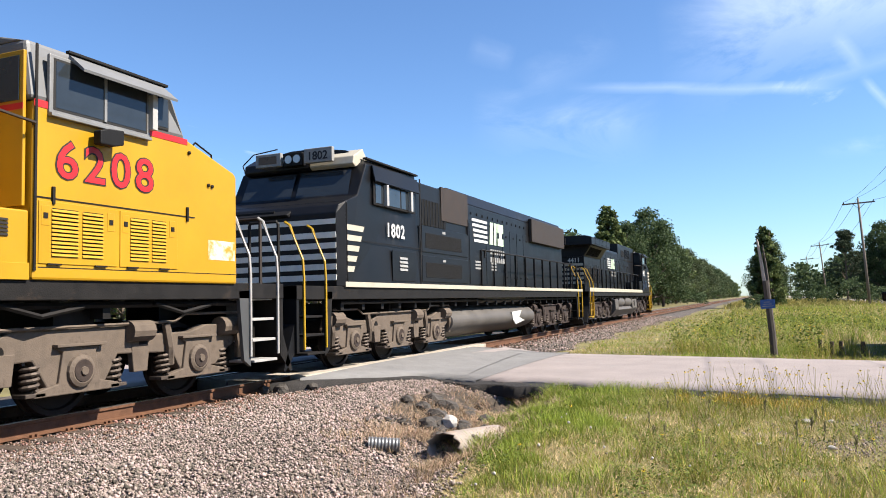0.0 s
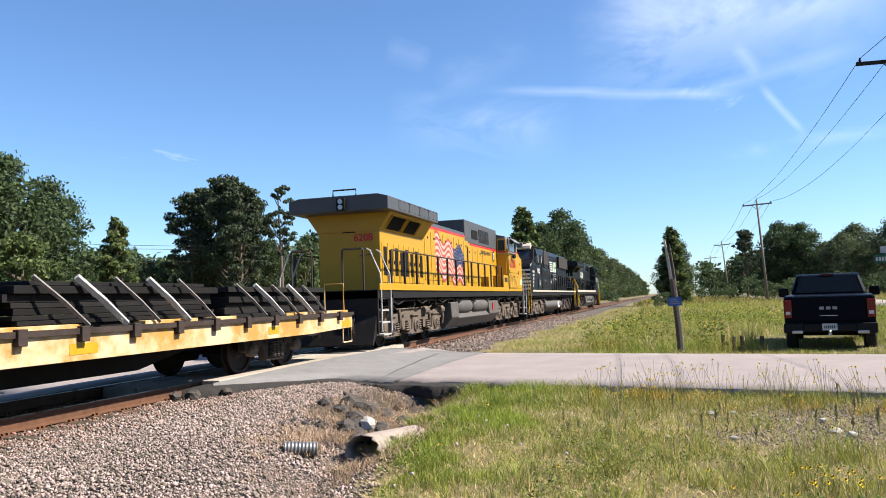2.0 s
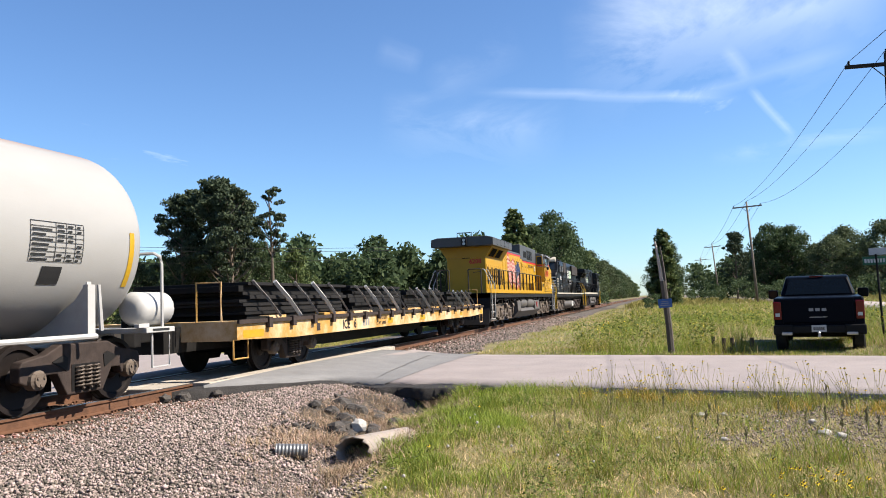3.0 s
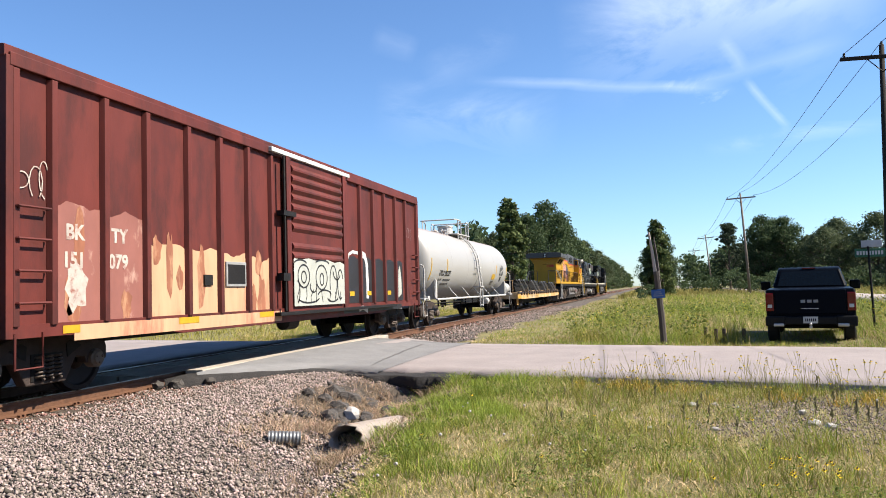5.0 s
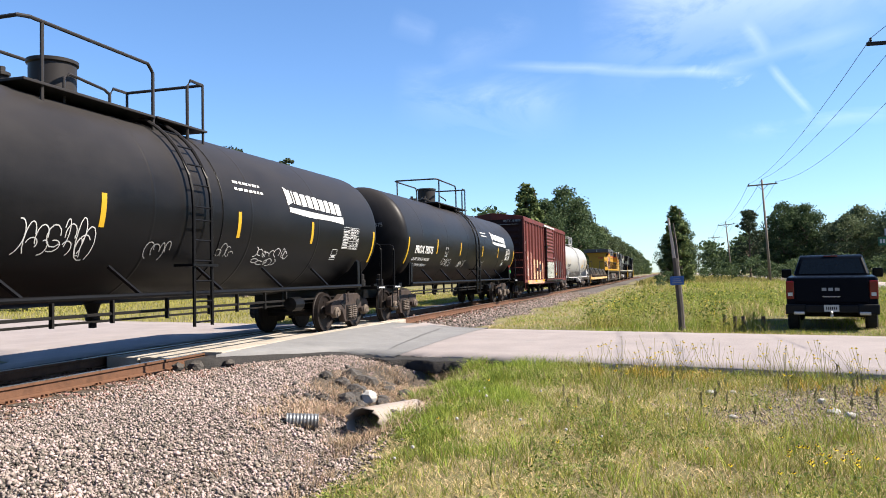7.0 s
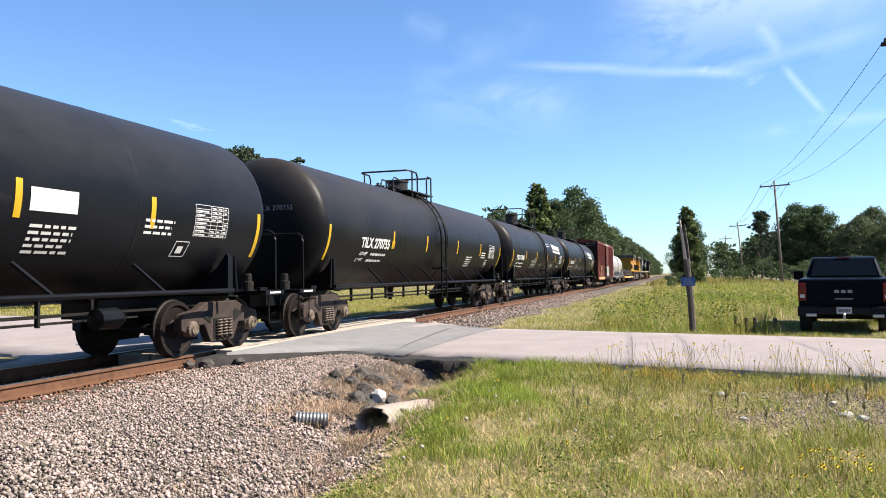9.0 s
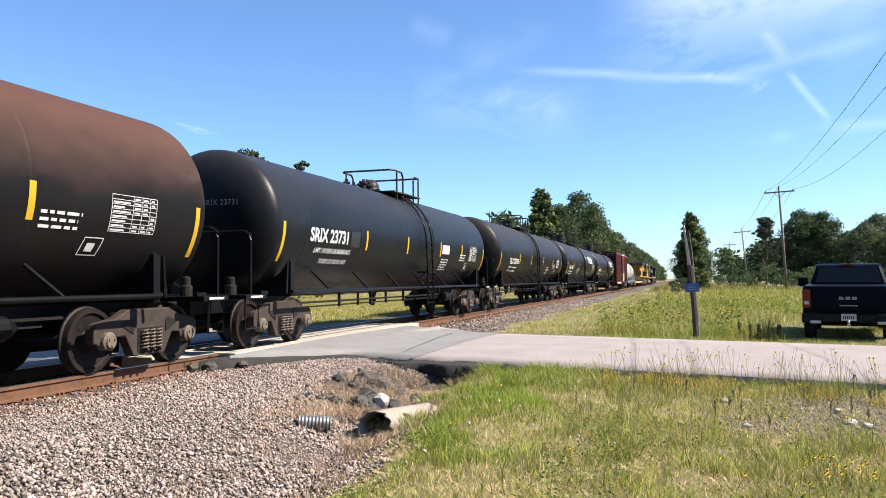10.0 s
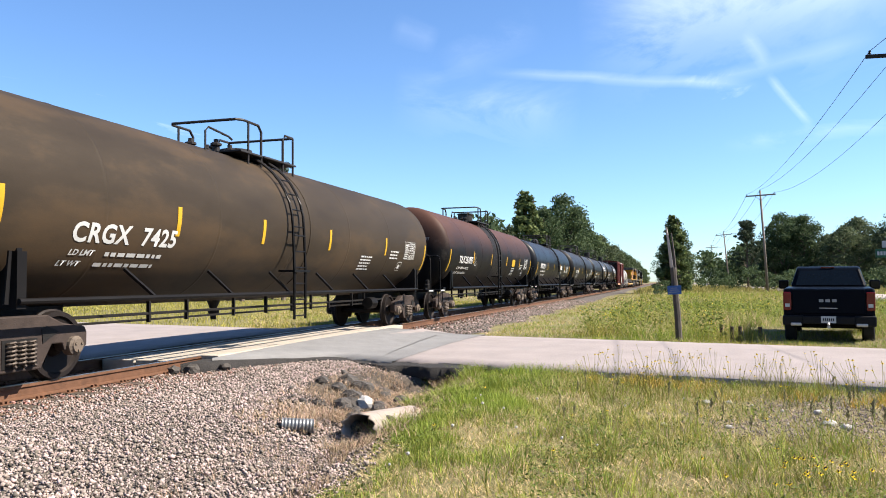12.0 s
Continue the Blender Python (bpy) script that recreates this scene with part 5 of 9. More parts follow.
# ---- parked truck ----
def pickup():
    ob = thing("pickup_truck", "dark blue-black pickup truck parked on the grass, seen from behind", "truck", (3.68, 20.2, -0.3))
    ob.rotation_euler = (0, radians(0.3), radians(-10.5))
    bm = prism(bmesh.new(), [(0.0, 0.6), (0.0, 1.27), (0.03, 1.35), (1.75, 1.38), (4.5, 1.36), (5.6, 1.22), (5.75, 0.7), (5.7, 0.5), (0.1, 0.5)], -0.98, 0.98, "x", 0.05)
    body = part("body", bm, TRUCK_BLUE, ob, smooth=False)
    bm = prism(bmesh.new(), [(1.75, 1.36), (2.06, 1.86), (2.25, 1.91), (3.45, 1.91), (3.75, 1.84), (4.5, 1.36)], -0.88, 0.88, "x", 0.06)
    for v in bm.verts:
        if v.co.z > 1.5:
            v.co.x *= 0.86
    part("cab", bm, TRUCK_BLUE, ob)
    bm = bmesh.new()
    bm.faces.new([bm.verts.new(p) for p in ((-0.76, 1.76, 1.42), (0.76, 1.76, 1.42), (0.66, 2.0, 1.8), (-0.66, 2.0, 1.8))])
    for v in bm.verts:
        v.co.y -= 0.012
    part("rear_window", bm, TRUCK_GLASS, ob)
    part("tailgate", box(bmesh.new(), -0.78, 0.78, -0.03, 0.02, 0.74, 1.33, 0.02), TRUCK_BLUE, ob)
    bm = bmesh.new()
    for k in range(3):
        patch(bm, -0.2 + 0.14 * k, -0.1 + 0.14 * k, 1.02, 1.09)
    painted("badge", bm, ob, material("tailgate_badge", (0.211, 0.218, 0.224), 0.4, 0.4, vary=0.1), (0, -0.034, 0), face="y")
    part("tailgate_trim", box(bmesh.new(), -0.19, 0.19, -0.036, -0.03, 0.87, 0.885), ALU, ob)
    for s in (-1, 1):
        bm = box(bmesh.new(), min(s * 0.8, s * 0.985), max(s * 0.8, s * 0.985), -0.035, 0.14, 0.82, 1.26, 0.02)
        lamp = part("tail_light", bm, TAIL_RED, ob)
        part("clear_lens", box(bmesh.new(), min(s * 0.84, s * 0.94), max(s * 0.84, s * 0.94), -0.042, -0.034, 0.9, 0.98, 0.003), MARK_WHITE, lamp)
        part("bumper_end", box(bmesh.new(), min(s * 0.55, s * 1.0), max(s * 0.55, s * 1.0), -0.14, 0.1, 0.46, 0.7, 0.03), PLASTIC_BLACK, ob)
        bm = box(bmesh.new(), min(s * 0.58, s * 0.82), max(s * 0.58, s * 0.82), -0.15, -0.02, 0.45, 0.53, 0.02)
        part("exhaust_tip", bm, ALU, ob)
        mir = part("mirror", box(bmesh.new(), min(s * 1.02, s * 1.28), max(s * 1.02, s * 1.28), 3.75, 3.92, 1.3, 1.55, 0.03), TRUCK_BLUE, ob)
        part("mirror_glass", box(bmesh.new(), min(s * 1.05, s * 1.25), max(s * 1.05, s * 1.25), 3.742, 3.75, 1.33, 1.52), TRUCK_GLASS, mir)
        for y in (0.95, 4.65):
            bm = lathe(bmesh.new(), [(-0.13, 0.25), (-0.13, 0.37), (-0.1, 0.41), (0.1, 0.41), (0.13, 0.37), (0.13, 0.25)], "x", (s * 0.86, y, 0.41), 28)
            wh = part("wheel", bm, RUBBER, ob, smooth=False)
            part("rim", lathe(bmesh.new(), [(-0.11, 0.26), (0.11, 0.26)], "x", (s * 0.87, y, 0.41), 20), ALU, wh)
    part("step_bumper", box(bmesh.new(), -0.56, 0.56, -0.16, 0.1, 0.5, 0.68, 0.02), PLASTIC_BLACK, ob)
    plate = part("number_plate", box(bmesh.new(), -0.16, 0.16, -0.17, -0.158, 0.53, 0.69, 0.003), MARK_WHITE, ob, "pale number plate")
    bm = bmesh.new()
    for k in range(6):
        patch(bm, -0.12 + 0.042 * k, -0.095 + 0.042 * k, 0.575, 0.645)
    painted("plate_bars", bm, plate, MARK_BLACK, (0, -0.173, 0), face="y")
    part("tow_hitch", lathe(bmesh.new(), [(-0.3, 0.03), (-0.16, 0.03), (-0.15, 0.04)], "y", (0, 0.0, 0.44), 10), ALU, ob)
    part("hitch_ball", lathe(bmesh.new(), [(0, 0.02), (0.03, 0.02), (0.045, 0.03), (0.07, 0.032), (0.09, 0.015)], "z", (0, -0.27, 0.45), 10), ALU, ob)
    part("axle", tube(bmesh.new(), [(-0.8, 0.95, 0.42), (0.8, 0.95, 0.42)], 0.07, 8), STEEL_DARK, ob)
    part("roof_light", box(bmesh.new(), -0.16, 0.16, 2.06, 2.14, 1.86, 1.895), TAIL_RED, ob)


pickup()

# ---- rolling stock: running gear ----
TRAIN, WHEELS, SHARED = [], [], {}


def shared(key, build):
    """Builds a mesh once and hands it out again."""
    if key not in SHARED:
        bm, mat, is_smooth = build()
        me = bpy.data.meshes.new(key)
        bm.to_mesh(me)
        bm.free()
        me.materials.append(mat)
        if is_smooth:
            me.shade_smooth()
        SHARED[key] = me
    return SHARED[key]


def wheelset_mesh(r):
    def build():
        bm = bmesh.new()
        for s in (-1, 1):
            prof = [(0.685, 0.06), (0.685, r - 0.12), (0.69, r - 0.07), (0.69, r + 0.025), (0.72, r + 0.025), (0.735, r), (0.825, r - 0.008), (0.825, r - 0.07), (0.79, r - 0.09), (0.765, 0.16), (0.8, 0.13), (0.82, 0.09), (0.82, 0.05)]
            lathe(bm, [(s * a, b) for a, b in prof], "x", (0, 0, 0), 32)
        tube(bm, [(-1.08, 0, 0), (1.08, 0, 0)], 0.08, 10)
        for s in (-1, 1):
            for k in range(3):
                a = 2 * math.pi * k / 3
                p = Vector((s * 0.775, 0.55 * r * math.cos(a), 0.55 * r * math.sin(a)))
                lathe(bm, [(s * 0.765, 0.035), (s * 0.785, 0.03)], "x", (0, p.y, p.z), 8)
        return bm, WHEEL_STEEL, False
    return build


def tread_mesh(r):
    def build():
        bm = bmesh.new()
        for s in (-1, 1):
            lathe(bm, [(s * 0.736, r + 0.0015), (s * 0.823, r - 0.0055)], "x", (0, 0, 0), 32)
        return bm, WHEEL_TREAD, False
    return build


def wheelset(parent, y, r):
    ob = again("wheelset", shared("wheelset_%d" % round(r * 1000), wheelset_mesh(r)), parent, (0, y, r + 0.002))
    WHEELS.append((ob, r))
    return ob


def side_frame_mesh():
    bm = bmesh.new()
    top = [(-1.14, 0.62), (-1.1, 0.7), (-0.72, 0.76), (-0.45, 0.88), (0.45, 0.88), (0.72, 0.76), (1.1, 0.7), (1.14, 0.62), (1.14, 0.44), (1.04, 0.4), (0.74, 0.4), (0.7, 0.5), (0.52, 0.5), (0.34, 0.2), (-0.34, 0.2), (-0.52, 0.5), (-0.7, 0.5), (-0.74, 0.4), (-1.04, 0.4), (-1.14, 0.44)]
    prism(bm, top, 0.92, 1.08, "x", 0.018)
    return bm, CAST_BROWN, False


def spring_mesh():
    bm = bmesh.new()
    pts = [(1.11 + 0.055 * math.cos(a), 0.055 * math.sin(a), 0.27 + 0.3 * a / 38) for a in np.linspace(0, 38, 60)]
    tube(bm, pts, 0.017, 5)
    return bm, SPRING, False


def opening_shade_mesh():
    """Dark plates on the casting behind the springs, standing in for shaded openings."""
    bm = bmesh.new()
    box(bm, 1.075, 1.09, -0.27, 0.27, 0.25, 0.6, 0.0)
    for s in (-1, 1):
        prism(bm, [(s * 0.36, 0.52), (s * 0.62, 0.66), (s * 0.42, 0.74), (s * 0.34, 0.7)], 1.078, 1.092, "x")
    return bm, STEEL_DARK, False


def bearing_mesh():
    bm = bmesh.new()
    for s in (0.0,):
        lathe(bm, [(1.0, 0.13), (1.13, 0.13), (1.15, 0.1), (1.17, 0.09), (1.17, 0.03)], "x", (0, s, 0.455), 14)
        for k in range(3):
            a = 2 * math.pi * k / 3 + 0.5
            tube(bm, [(1.15, s + 0.06 * math.cos(a), 0.455 + 0.06 * math.sin(a)), (1.185, s + 0.06 * math.cos(a), 0.455 + 0.06 * math.sin(a))], 0.018, 6)
    return bm, CAST_GREY, False


def bolster_mesh():
    bm = box(bmesh.new(), -1.06, 1.06, -0.2, 0.2, 0.55, 0.82, 0.03)
    for s in (-1, 1):
        tube(bm, [(-0.9, s * 0.62, 0.42), (0.9, s * 0.62, 0.42)], 0.05, 6)
        for x in (-0.75, 0.75):
            box(bm, x - 0.06, x + 0.06, s * 0.38 - 0.05, s * 0.38 + 0.05, 0.25, 0.7)
    return bm, STEEL_DARK, False


def bogie(car, y):
    """A three-piece freight bogie."""
    b = again("bogie", shared("bolster", bolster_mesh), car, (0, y, 0))
    for turn in (0, math.pi):
        again("side_frame", shared("side_frame", side_frame_mesh), b, (0, 0, 0), turn)
        for y1 in (-0.15, 0.0, 0.15):
            again("coil_spring", shared("coil_spring", spring_mesh), b, (0, y1, 0), turn)
        again("frame_opening", shared("frame_opening", opening_shade_mesh), b, (0, 0, 0), turn)
        for y1 in (-0.89, 0.89):
            again("bearing_cap", shared("bearing_cap", bearing_mesh), b, (0, y1, 0), turn)
    for s in (-0.89, 0.89):
        wheelset(b, s, 0.457)
    return b


def coupler_mesh():
    bm = box(bmesh.new(), -0.1, 0.1, -0.55, 0.1, 0.74, 0.94, 0.02)
    prism(bm, [(-0.16, 0.1), (-0.18, 0.3), (-0.05, 0.42), (0.05, 0.36), (0.02, 0.28), (0.16, 0.2), (0.14, 0.08)], 0.68, 0.98, "z", 0.015)
    tube(bm, [(0.25, -0.1, 0.8), (0.22, 0.12, 0.55), (0.1, 0.38, 0.42)], 0.03, 6)
    return bm, STEEL_DARK, False


def coupler(car, y, back=False):
    again("coupler", shared("coupler", coupler_mesh), car, (0, y, 0), math.pi if back else 0)


# ---- tank cars ----
def head(L, r, edge, n=12):
    """The profile of a tank with dished heads that begin at edge and at edge - L + 0.05."""
    d = -edge if edge < 0 else 0.4
    sharp = 1.0 if edge < 0 else 0.6
    back = -L - edge if edge < 0 else -L + 0.3
    prof = [(edge + d * math.cos(a), r * math.sin(a) ** sharp) for a in np.linspace(0.01, math.pi / 2, n)]
    rear = [(back - d * math.cos(a), r * math.sin(a) ** sharp) for a in np.linspace(0.01, math.pi / 2, n)]
    seams = []
    k = -3.05
    while k > back + 0.6:
        seams += [(k + 0.3, r), (k + 0.05, r), (k + 0.03, r), (k + 0.012, r + 0.005), (k - 0.012, r + 0.005), (k - 0.03, r), (k - 0.05, r), (k - 0.3, r)]
        k -= 2.75
    return prof + [(edge - 0.05, r), (edge - 0.3, r)] + seams + [(back + 0.3, r), (back + 0.05, r)] + rear[::-1]


def strips(car, r, mid, ys, z0, z1):
    for y in ys:
        bm = patch(bmesh.new(), 0, 0.1, 0, z1 - z0)
        painted("reflector_strip", bm, car, MARK_YELLOW, (0, y - 0.05, z0), (r, mid))


def small_print(car, r, mid, y, z, lines, width, mat, h=0.05, gap=0.1):
    """Unreadable stencilled lines as short bars."""
    rr = random.Random(int(abs(y * 100) + z * 10))
    bm = bmesh.new()
    for k in range(lines):
        x = 0
        end = width * rr.uniform(0.7, 1)
        while x < end:
            w = rr.uniform(0.06, 0.2)
            patch(bm, x, min(x + w, end), -k * gap, -k * gap + h)
            x += w + 0.04
    tagged(painted("stencil_lines", bm, car, mat, (0, y, z), (r, mid)), kind="stuff")


def placard(car, r, mid, y, z, w, h, mat):
    """A ruled stencil table."""
    bm = bmesh.new()
    rr = random.Random(int(abs(z * 100)))
    for k in range(9):
        patch(bm, 0, w, -h * k / 8, -h * k / 8 + 0.008)
    for x in (0, 0.46, 0.66, 0.84, 1.0):
        patch(bm, w * x, w * x + 0.009, -h, 0.0)
    for k in range(8):
        for a, b in ((0, 0.46), (0.46, 0.66), (0.66, 0.84), (0.84, 1.0)):
            if rr.random() < 0.8:
                patch(bm, w * a + 0.03, w * (a + (b - a) * rr.uniform(0.6, 0.9)), -h * k / 8 - 0.045, -h * k / 8 - 0.022)
    tagged(painted("stencil_table", bm, car, mat, (0, y, z), (r, mid)), kind="stuff")


def arc_tube(bm, r, mid, y, a0, a1, thick, n=10):
    tube(bm, [(r * math.cos(a), y, mid + r * math.sin(a)) for a in np.linspace(a0, a1, n)], thick, 6)


def tank_car(label, y0, L, mat, frame_mat, deck_mat, number, deck_y, ladder_y, dome="round", r=1.5, mid=2.43, rail_z=1.07, number_at=None,
             number_size=0.34, number_mat=None, strip_ys=(), extra=None, mark=None, edge=0.25, tall=False):
    car = thing("tank_car", label, "tank car", (TRACK, y0, 0), "tank cars of the freight train")
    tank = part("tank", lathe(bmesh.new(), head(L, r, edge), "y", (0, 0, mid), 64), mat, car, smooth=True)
    tank.data.set_sharp_from_angle(angle=radians(40))
    mk = mark or MARK_WHITE
    # stub sills, end platforms and saddles
    for s, y in ((1, 0.0), (-1, -L)):
        part("stub_sill", box(bmesh.new(), -0.35, 0.35, min(y - s * 2.6, y + s * 0.95), max(y - s * 2.6, y + s * 0.95), 0.68, 0.98, 0.015), frame_mat, car)
        part("end_platform", box(bmesh.new(), -1.5, 1.5, min(y + s * 0.3, y + s * 0.98), max(y + s * 0.3, y + s * 0.98), 0.96, 1.04, 0.01), frame_mat, car)
        bm = prism(bmesh.new(), [(-1.42, 0.98), (-1.4, 1.7), (-1.2, 1.45), (-0.7, 1.12), (0.7, 1.12), (1.2, 1.45), (1.4, 1.7), (1.42, 0.98)], y - s * 0.72, y - s * 0.8, "y")
        box(bm, 1.36, 1.44, y - s * 0.76 - 0.07, y - s * 0.76 + 0.07, 0.98, 1.66)
        box(bm, -1.44, -1.36, y - s * 0.76 - 0.07, y - s * 0.76 + 0.07, 0.98, 1.66)
        part("saddle", bm, frame_mat, car)
        bm = bmesh.new()
        tube(bm, [(1.44, y + s * 0.75, 1.04), (1.44, y + s * 0.75, 2.0), (1.42, y + s * 0.74, 2.1), (1.32, y + s * 0.73, 2.16), (0.2, y + s * 0.73, 2.16)], 0.026, 6)
        tube(bm, [(1.44, y + s * 0.92, 1.0), (1.44, y + s * 0.92, 0.45), (1.44, y + s * 0.5, 0.45), (1.44, y + s * 0.5, 1.0)], 0.018, 5)
        tube(bm, [(-1.44, y + s * 0.75, 1.04), (-1.44, y + s * 0.75, 2.1), (-1.32, y + s * 0.73, 2.16), (-0.2, y + s * 0.73, 2.16)], 0.026, 6)
        part("end_handrail", bm, frame_mat, car)
        rod = part("marker_rod", tube(bmesh.new(), [(1.42, y - s * 0.55, 1.04), (1.42, y - s * 0.6, 1.66)], 0.035, 6, 0.025), frame_mat, car)
        part("placard_holder", box(bmesh.new(), 1.38, 1.46, y + s * 0.3 - 0.12, y + s * 0.3 + 0.12, 1.04, 1.1, 0.006), frame_mat, car)
        part("brake_valve", lathe(bmesh.new(), [(1.04, 0.1), (1.2, 0.1), (1.22, 0.07), (1.34, 0.07), (1.36, 0.04)], "z", (0.95, y + s * 0.6, 0), 12), STEEL_DARK, car)
        painted("platform_print", patch(bmesh.new(), 0, 0.4, 0, 0.035), car, mk, (1.503, y + s * 0.64 - 0.2, 0.985))
        coupler(car, y + s * 1.05, s < 0)
        bogie(car, y - (0.45 if s > 0 else -1.1))
    # side rail with its props
    for s in (-1, 1):
        bm = tube(bmesh.new(), [(s * 1.46, -0.7, rail_z), (s * 1.46, -L + 0.7, rail_z)], 0.038, 8)
        part("side_rail", bm, frame_mat, car)
        k = -2.6
        while k > -L + 2:
            part("rail_prop", tube(bmesh.new(), [(s * 1.2, -0.28, rail_z + 0.42), (s * 1.46, 0.1, rail_z)], 0.03, 4), frame_mat, car, at=(0, k, 0))
            k -= 2.1
    # pipes and rods below
    bm = tube(bmesh.new(), [(0.75, -1.8, 0.8), (0.75, -L + 1.8, 0.8)], 0.025, 5)
    tube(bm, [(0.4, -1.8, 0.68), (0.4, -L + 1.8, 0.68)], 0.02, 5)
    part("brake_pipe", bm, STEEL_DARK, car)
    k = -3.2
    rr = random.Random(int(L * 10))
    while k > -L + 3:
        again("pipe_bracket", shared("pipe_bracket", lambda: (box(bmesh.new(), 0.72, 0.78, -0.02, 0.02, 0.66, 1.0), STEEL_DARK, False)), car, (0, k, 0))
        k -= rr.uniform(0.8, 1.5)
    part("bottom_outlet", lathe(bmesh.new(), [(0.56, 0.06), (0.66, 0.06), (0.68, 0.11), (0.74, 0.11), (0.77, 0.07), (1.0, 0.15)], "z", (0, ladder_y - 0.6, 0), 14), STEEL_DARK, car)
    part("brake_cylinder", lathe(bmesh.new(), [(-0.3, 0.05), (-0.28, 0.15), (0.1, 0.16), (0.22, 0.1), (0.3, 0.04)], "y", (0.9, -3.0, 0.72), 14), frame_mat, car)
    # top platform, rails, dome
    z = mid + r
    g = ladder_y + 0.35
    ym = g - (1.75 if tall else 1.05 if dome == "round" else 0.15)
    back = 3.1 if tall else 1.32
    part("top_platform", box(bmesh.new(), -0.85, 0.85, g - 0.45, g + 0.95, z - 0.03, z + 0.01, 0.008), deck_mat, car)
    part("top_platform", box(bmesh.new(), -0.3, 0.85, g - back - 0.03, g - 0.5, z - 0.04, z, 0.008), deck_mat, car)
    low, h = z - 0.28, 0.82 if tall else 0.6
    for name, pts in (("rear", [(-0.8, g - 0.5, low), (-0.8, g - 0.5, z + h - 0.12), (-0.8, g - 0.62, z + h), (-0.8, g - back + 0.12, z + h), (-0.72, g - back, z + h), (0.72, g - back, z + h), (0.8, g - back + 0.12, z + h), (0.8, g - 0.62, z + h), (0.8, g - 0.5, z + h - 0.12), (0.8, g - 0.5, low)]),
                      ("front", [(-0.8, g + 0.42, low), (-0.8, g + 0.42, z + h - 0.12), (-0.8, g + 0.52, z + h), (-0.8, g + 0.88, z + h), (0.8, g + 0.88, z + h), (0.8, g + 0.52, z + h), (0.8, g + 0.42, z + h - 0.12), (0.8, g + 0.42, low)])):
        part("top_rail", tube(bmesh.new(), pts, 0.028, 8), deck_mat, car)
    for x in (-0.8, 0.8):
        for y in (g - back + 0.32, g + 0.88):
            part("rail_post", tube(bmesh.new(), [(x, y, low), (x, y, z + h)], 0.026, 6), deck_mat, car)
    if dome != "round":
        part("low_rail", tube(bmesh.new(), [(0.62, g - 2.2, z - 0.15), (0.62, g - 2.2, z + 0.22), (0.62, g - 2.1, z + 0.3), (0.62, g - 1.4, z + 0.24), (0.62, g - 1.3, z + 0.2)], 0.022, 6), deck_mat, car)
    if dome == "round":
        prof = [(-0.1, 0.3), (0.06, 0.3), (0.08, 0.27)] + [(0.12 + 0.26 * math.sin(a), 0.26 * math.cos(a)) for a in np.linspace(0, 1.5, 9)]
    elif dome == "low":
        prof = [(-0.1, 0.3), (0.14, 0.3), (0.16, 0.34), (0.21, 0.34), (0.22, 0.2)]
    else:
        prof = [(-0.1, 0.33), (0.36 + 0.2 * tall, 0.33), (0.38 + 0.2 * tall, 0.36), (0.43 + 0.2 * tall, 0.36), (0.44 + 0.2 * tall, 0.3)]
    lid = part("manway", lathe(bmesh.new(), prof, "z", (0, ym, z), 28), deck_mat, car, smooth=True)
    lid.data.set_sharp_from_angle(angle=radians(50))
    for k, (dx, dy) in enumerate(((0.2, -0.55), (-0.2, -0.75), (0.1, -0.95), (0.3, -1.2), (-0.1, -1.45))):
        bm = lathe(bmesh.new(), [(-0.1, 0.07), (0.1, 0.07), (0.12, 0.11), (0.16, 0.11), (0.18, 0.05), (0.24, 0.05)], "z", (dx, ym + dy, z - 0.02), 8)
        part("valve", bm, deck_mat, car)
    # curved ladder down the side
    R = r + 0.1
    for dy in (-0.24, 0.24):
        pts = [(R * math.cos(a), ladder_y + dy, mid + R * math.sin(a)) for a in np.linspace(1.25, 0.0, 9)]
        part("ladder_stile", tube(bmesh.new(), pts + [(1.6, ladder_y + dy, rail_z + 0.5), (1.6, ladder_y + dy, 0.55)], 0.03, 6), deck_mat, car)
    rung = part("ladder_rung", tube(bmesh.new(), [(0, -0.24, 0), (0, 0.24, 0)], 0.015, 5), deck_mat, car, at=(1.6, ladder_y, 0.62))
    for k in range(6):
        a = 1.1 - k * 0.22
        again("ladder_rung", rung.data, car, (R * math.cos(a), ladder_y, mid + R * math.sin(a)))
    for k in range(1, 6):
        again("ladder_rung", rung.data, car, (1.6, ladder_y, 0.62 + 0.32 * k))
    part("ladder_step", box(bmesh.new(), 1.3, 1.66, ladder_y - 0.34, ladder_y + 0.34, rail_z + 0.42, rail_z + 0.46), deck_mat, car)
    # a strap round the tank at the ladder
    bm = bmesh.new()
    arc_tube(bm, r + 0.005, mid, ladder_y + 0.75, -0.9, 2.0, 0.012, 24)
    part("strap", bm, mat, car)
    if edge > 0:
        strips(car, r, mid, strip_ys[1:-1], 2.0, 2.46)
        strips(car, r, mid, (edge - 0.12, -L + 0.42), 1.62, 2.42)
        lettering("head_number", number, 0.15, car, MARK_GREY, (0.0, -L - 0.1, 2.72), 0.002, face="y", space=1.1)
    else:
        strips(car, r, mid, strip_ys, 2.0, 2.46)
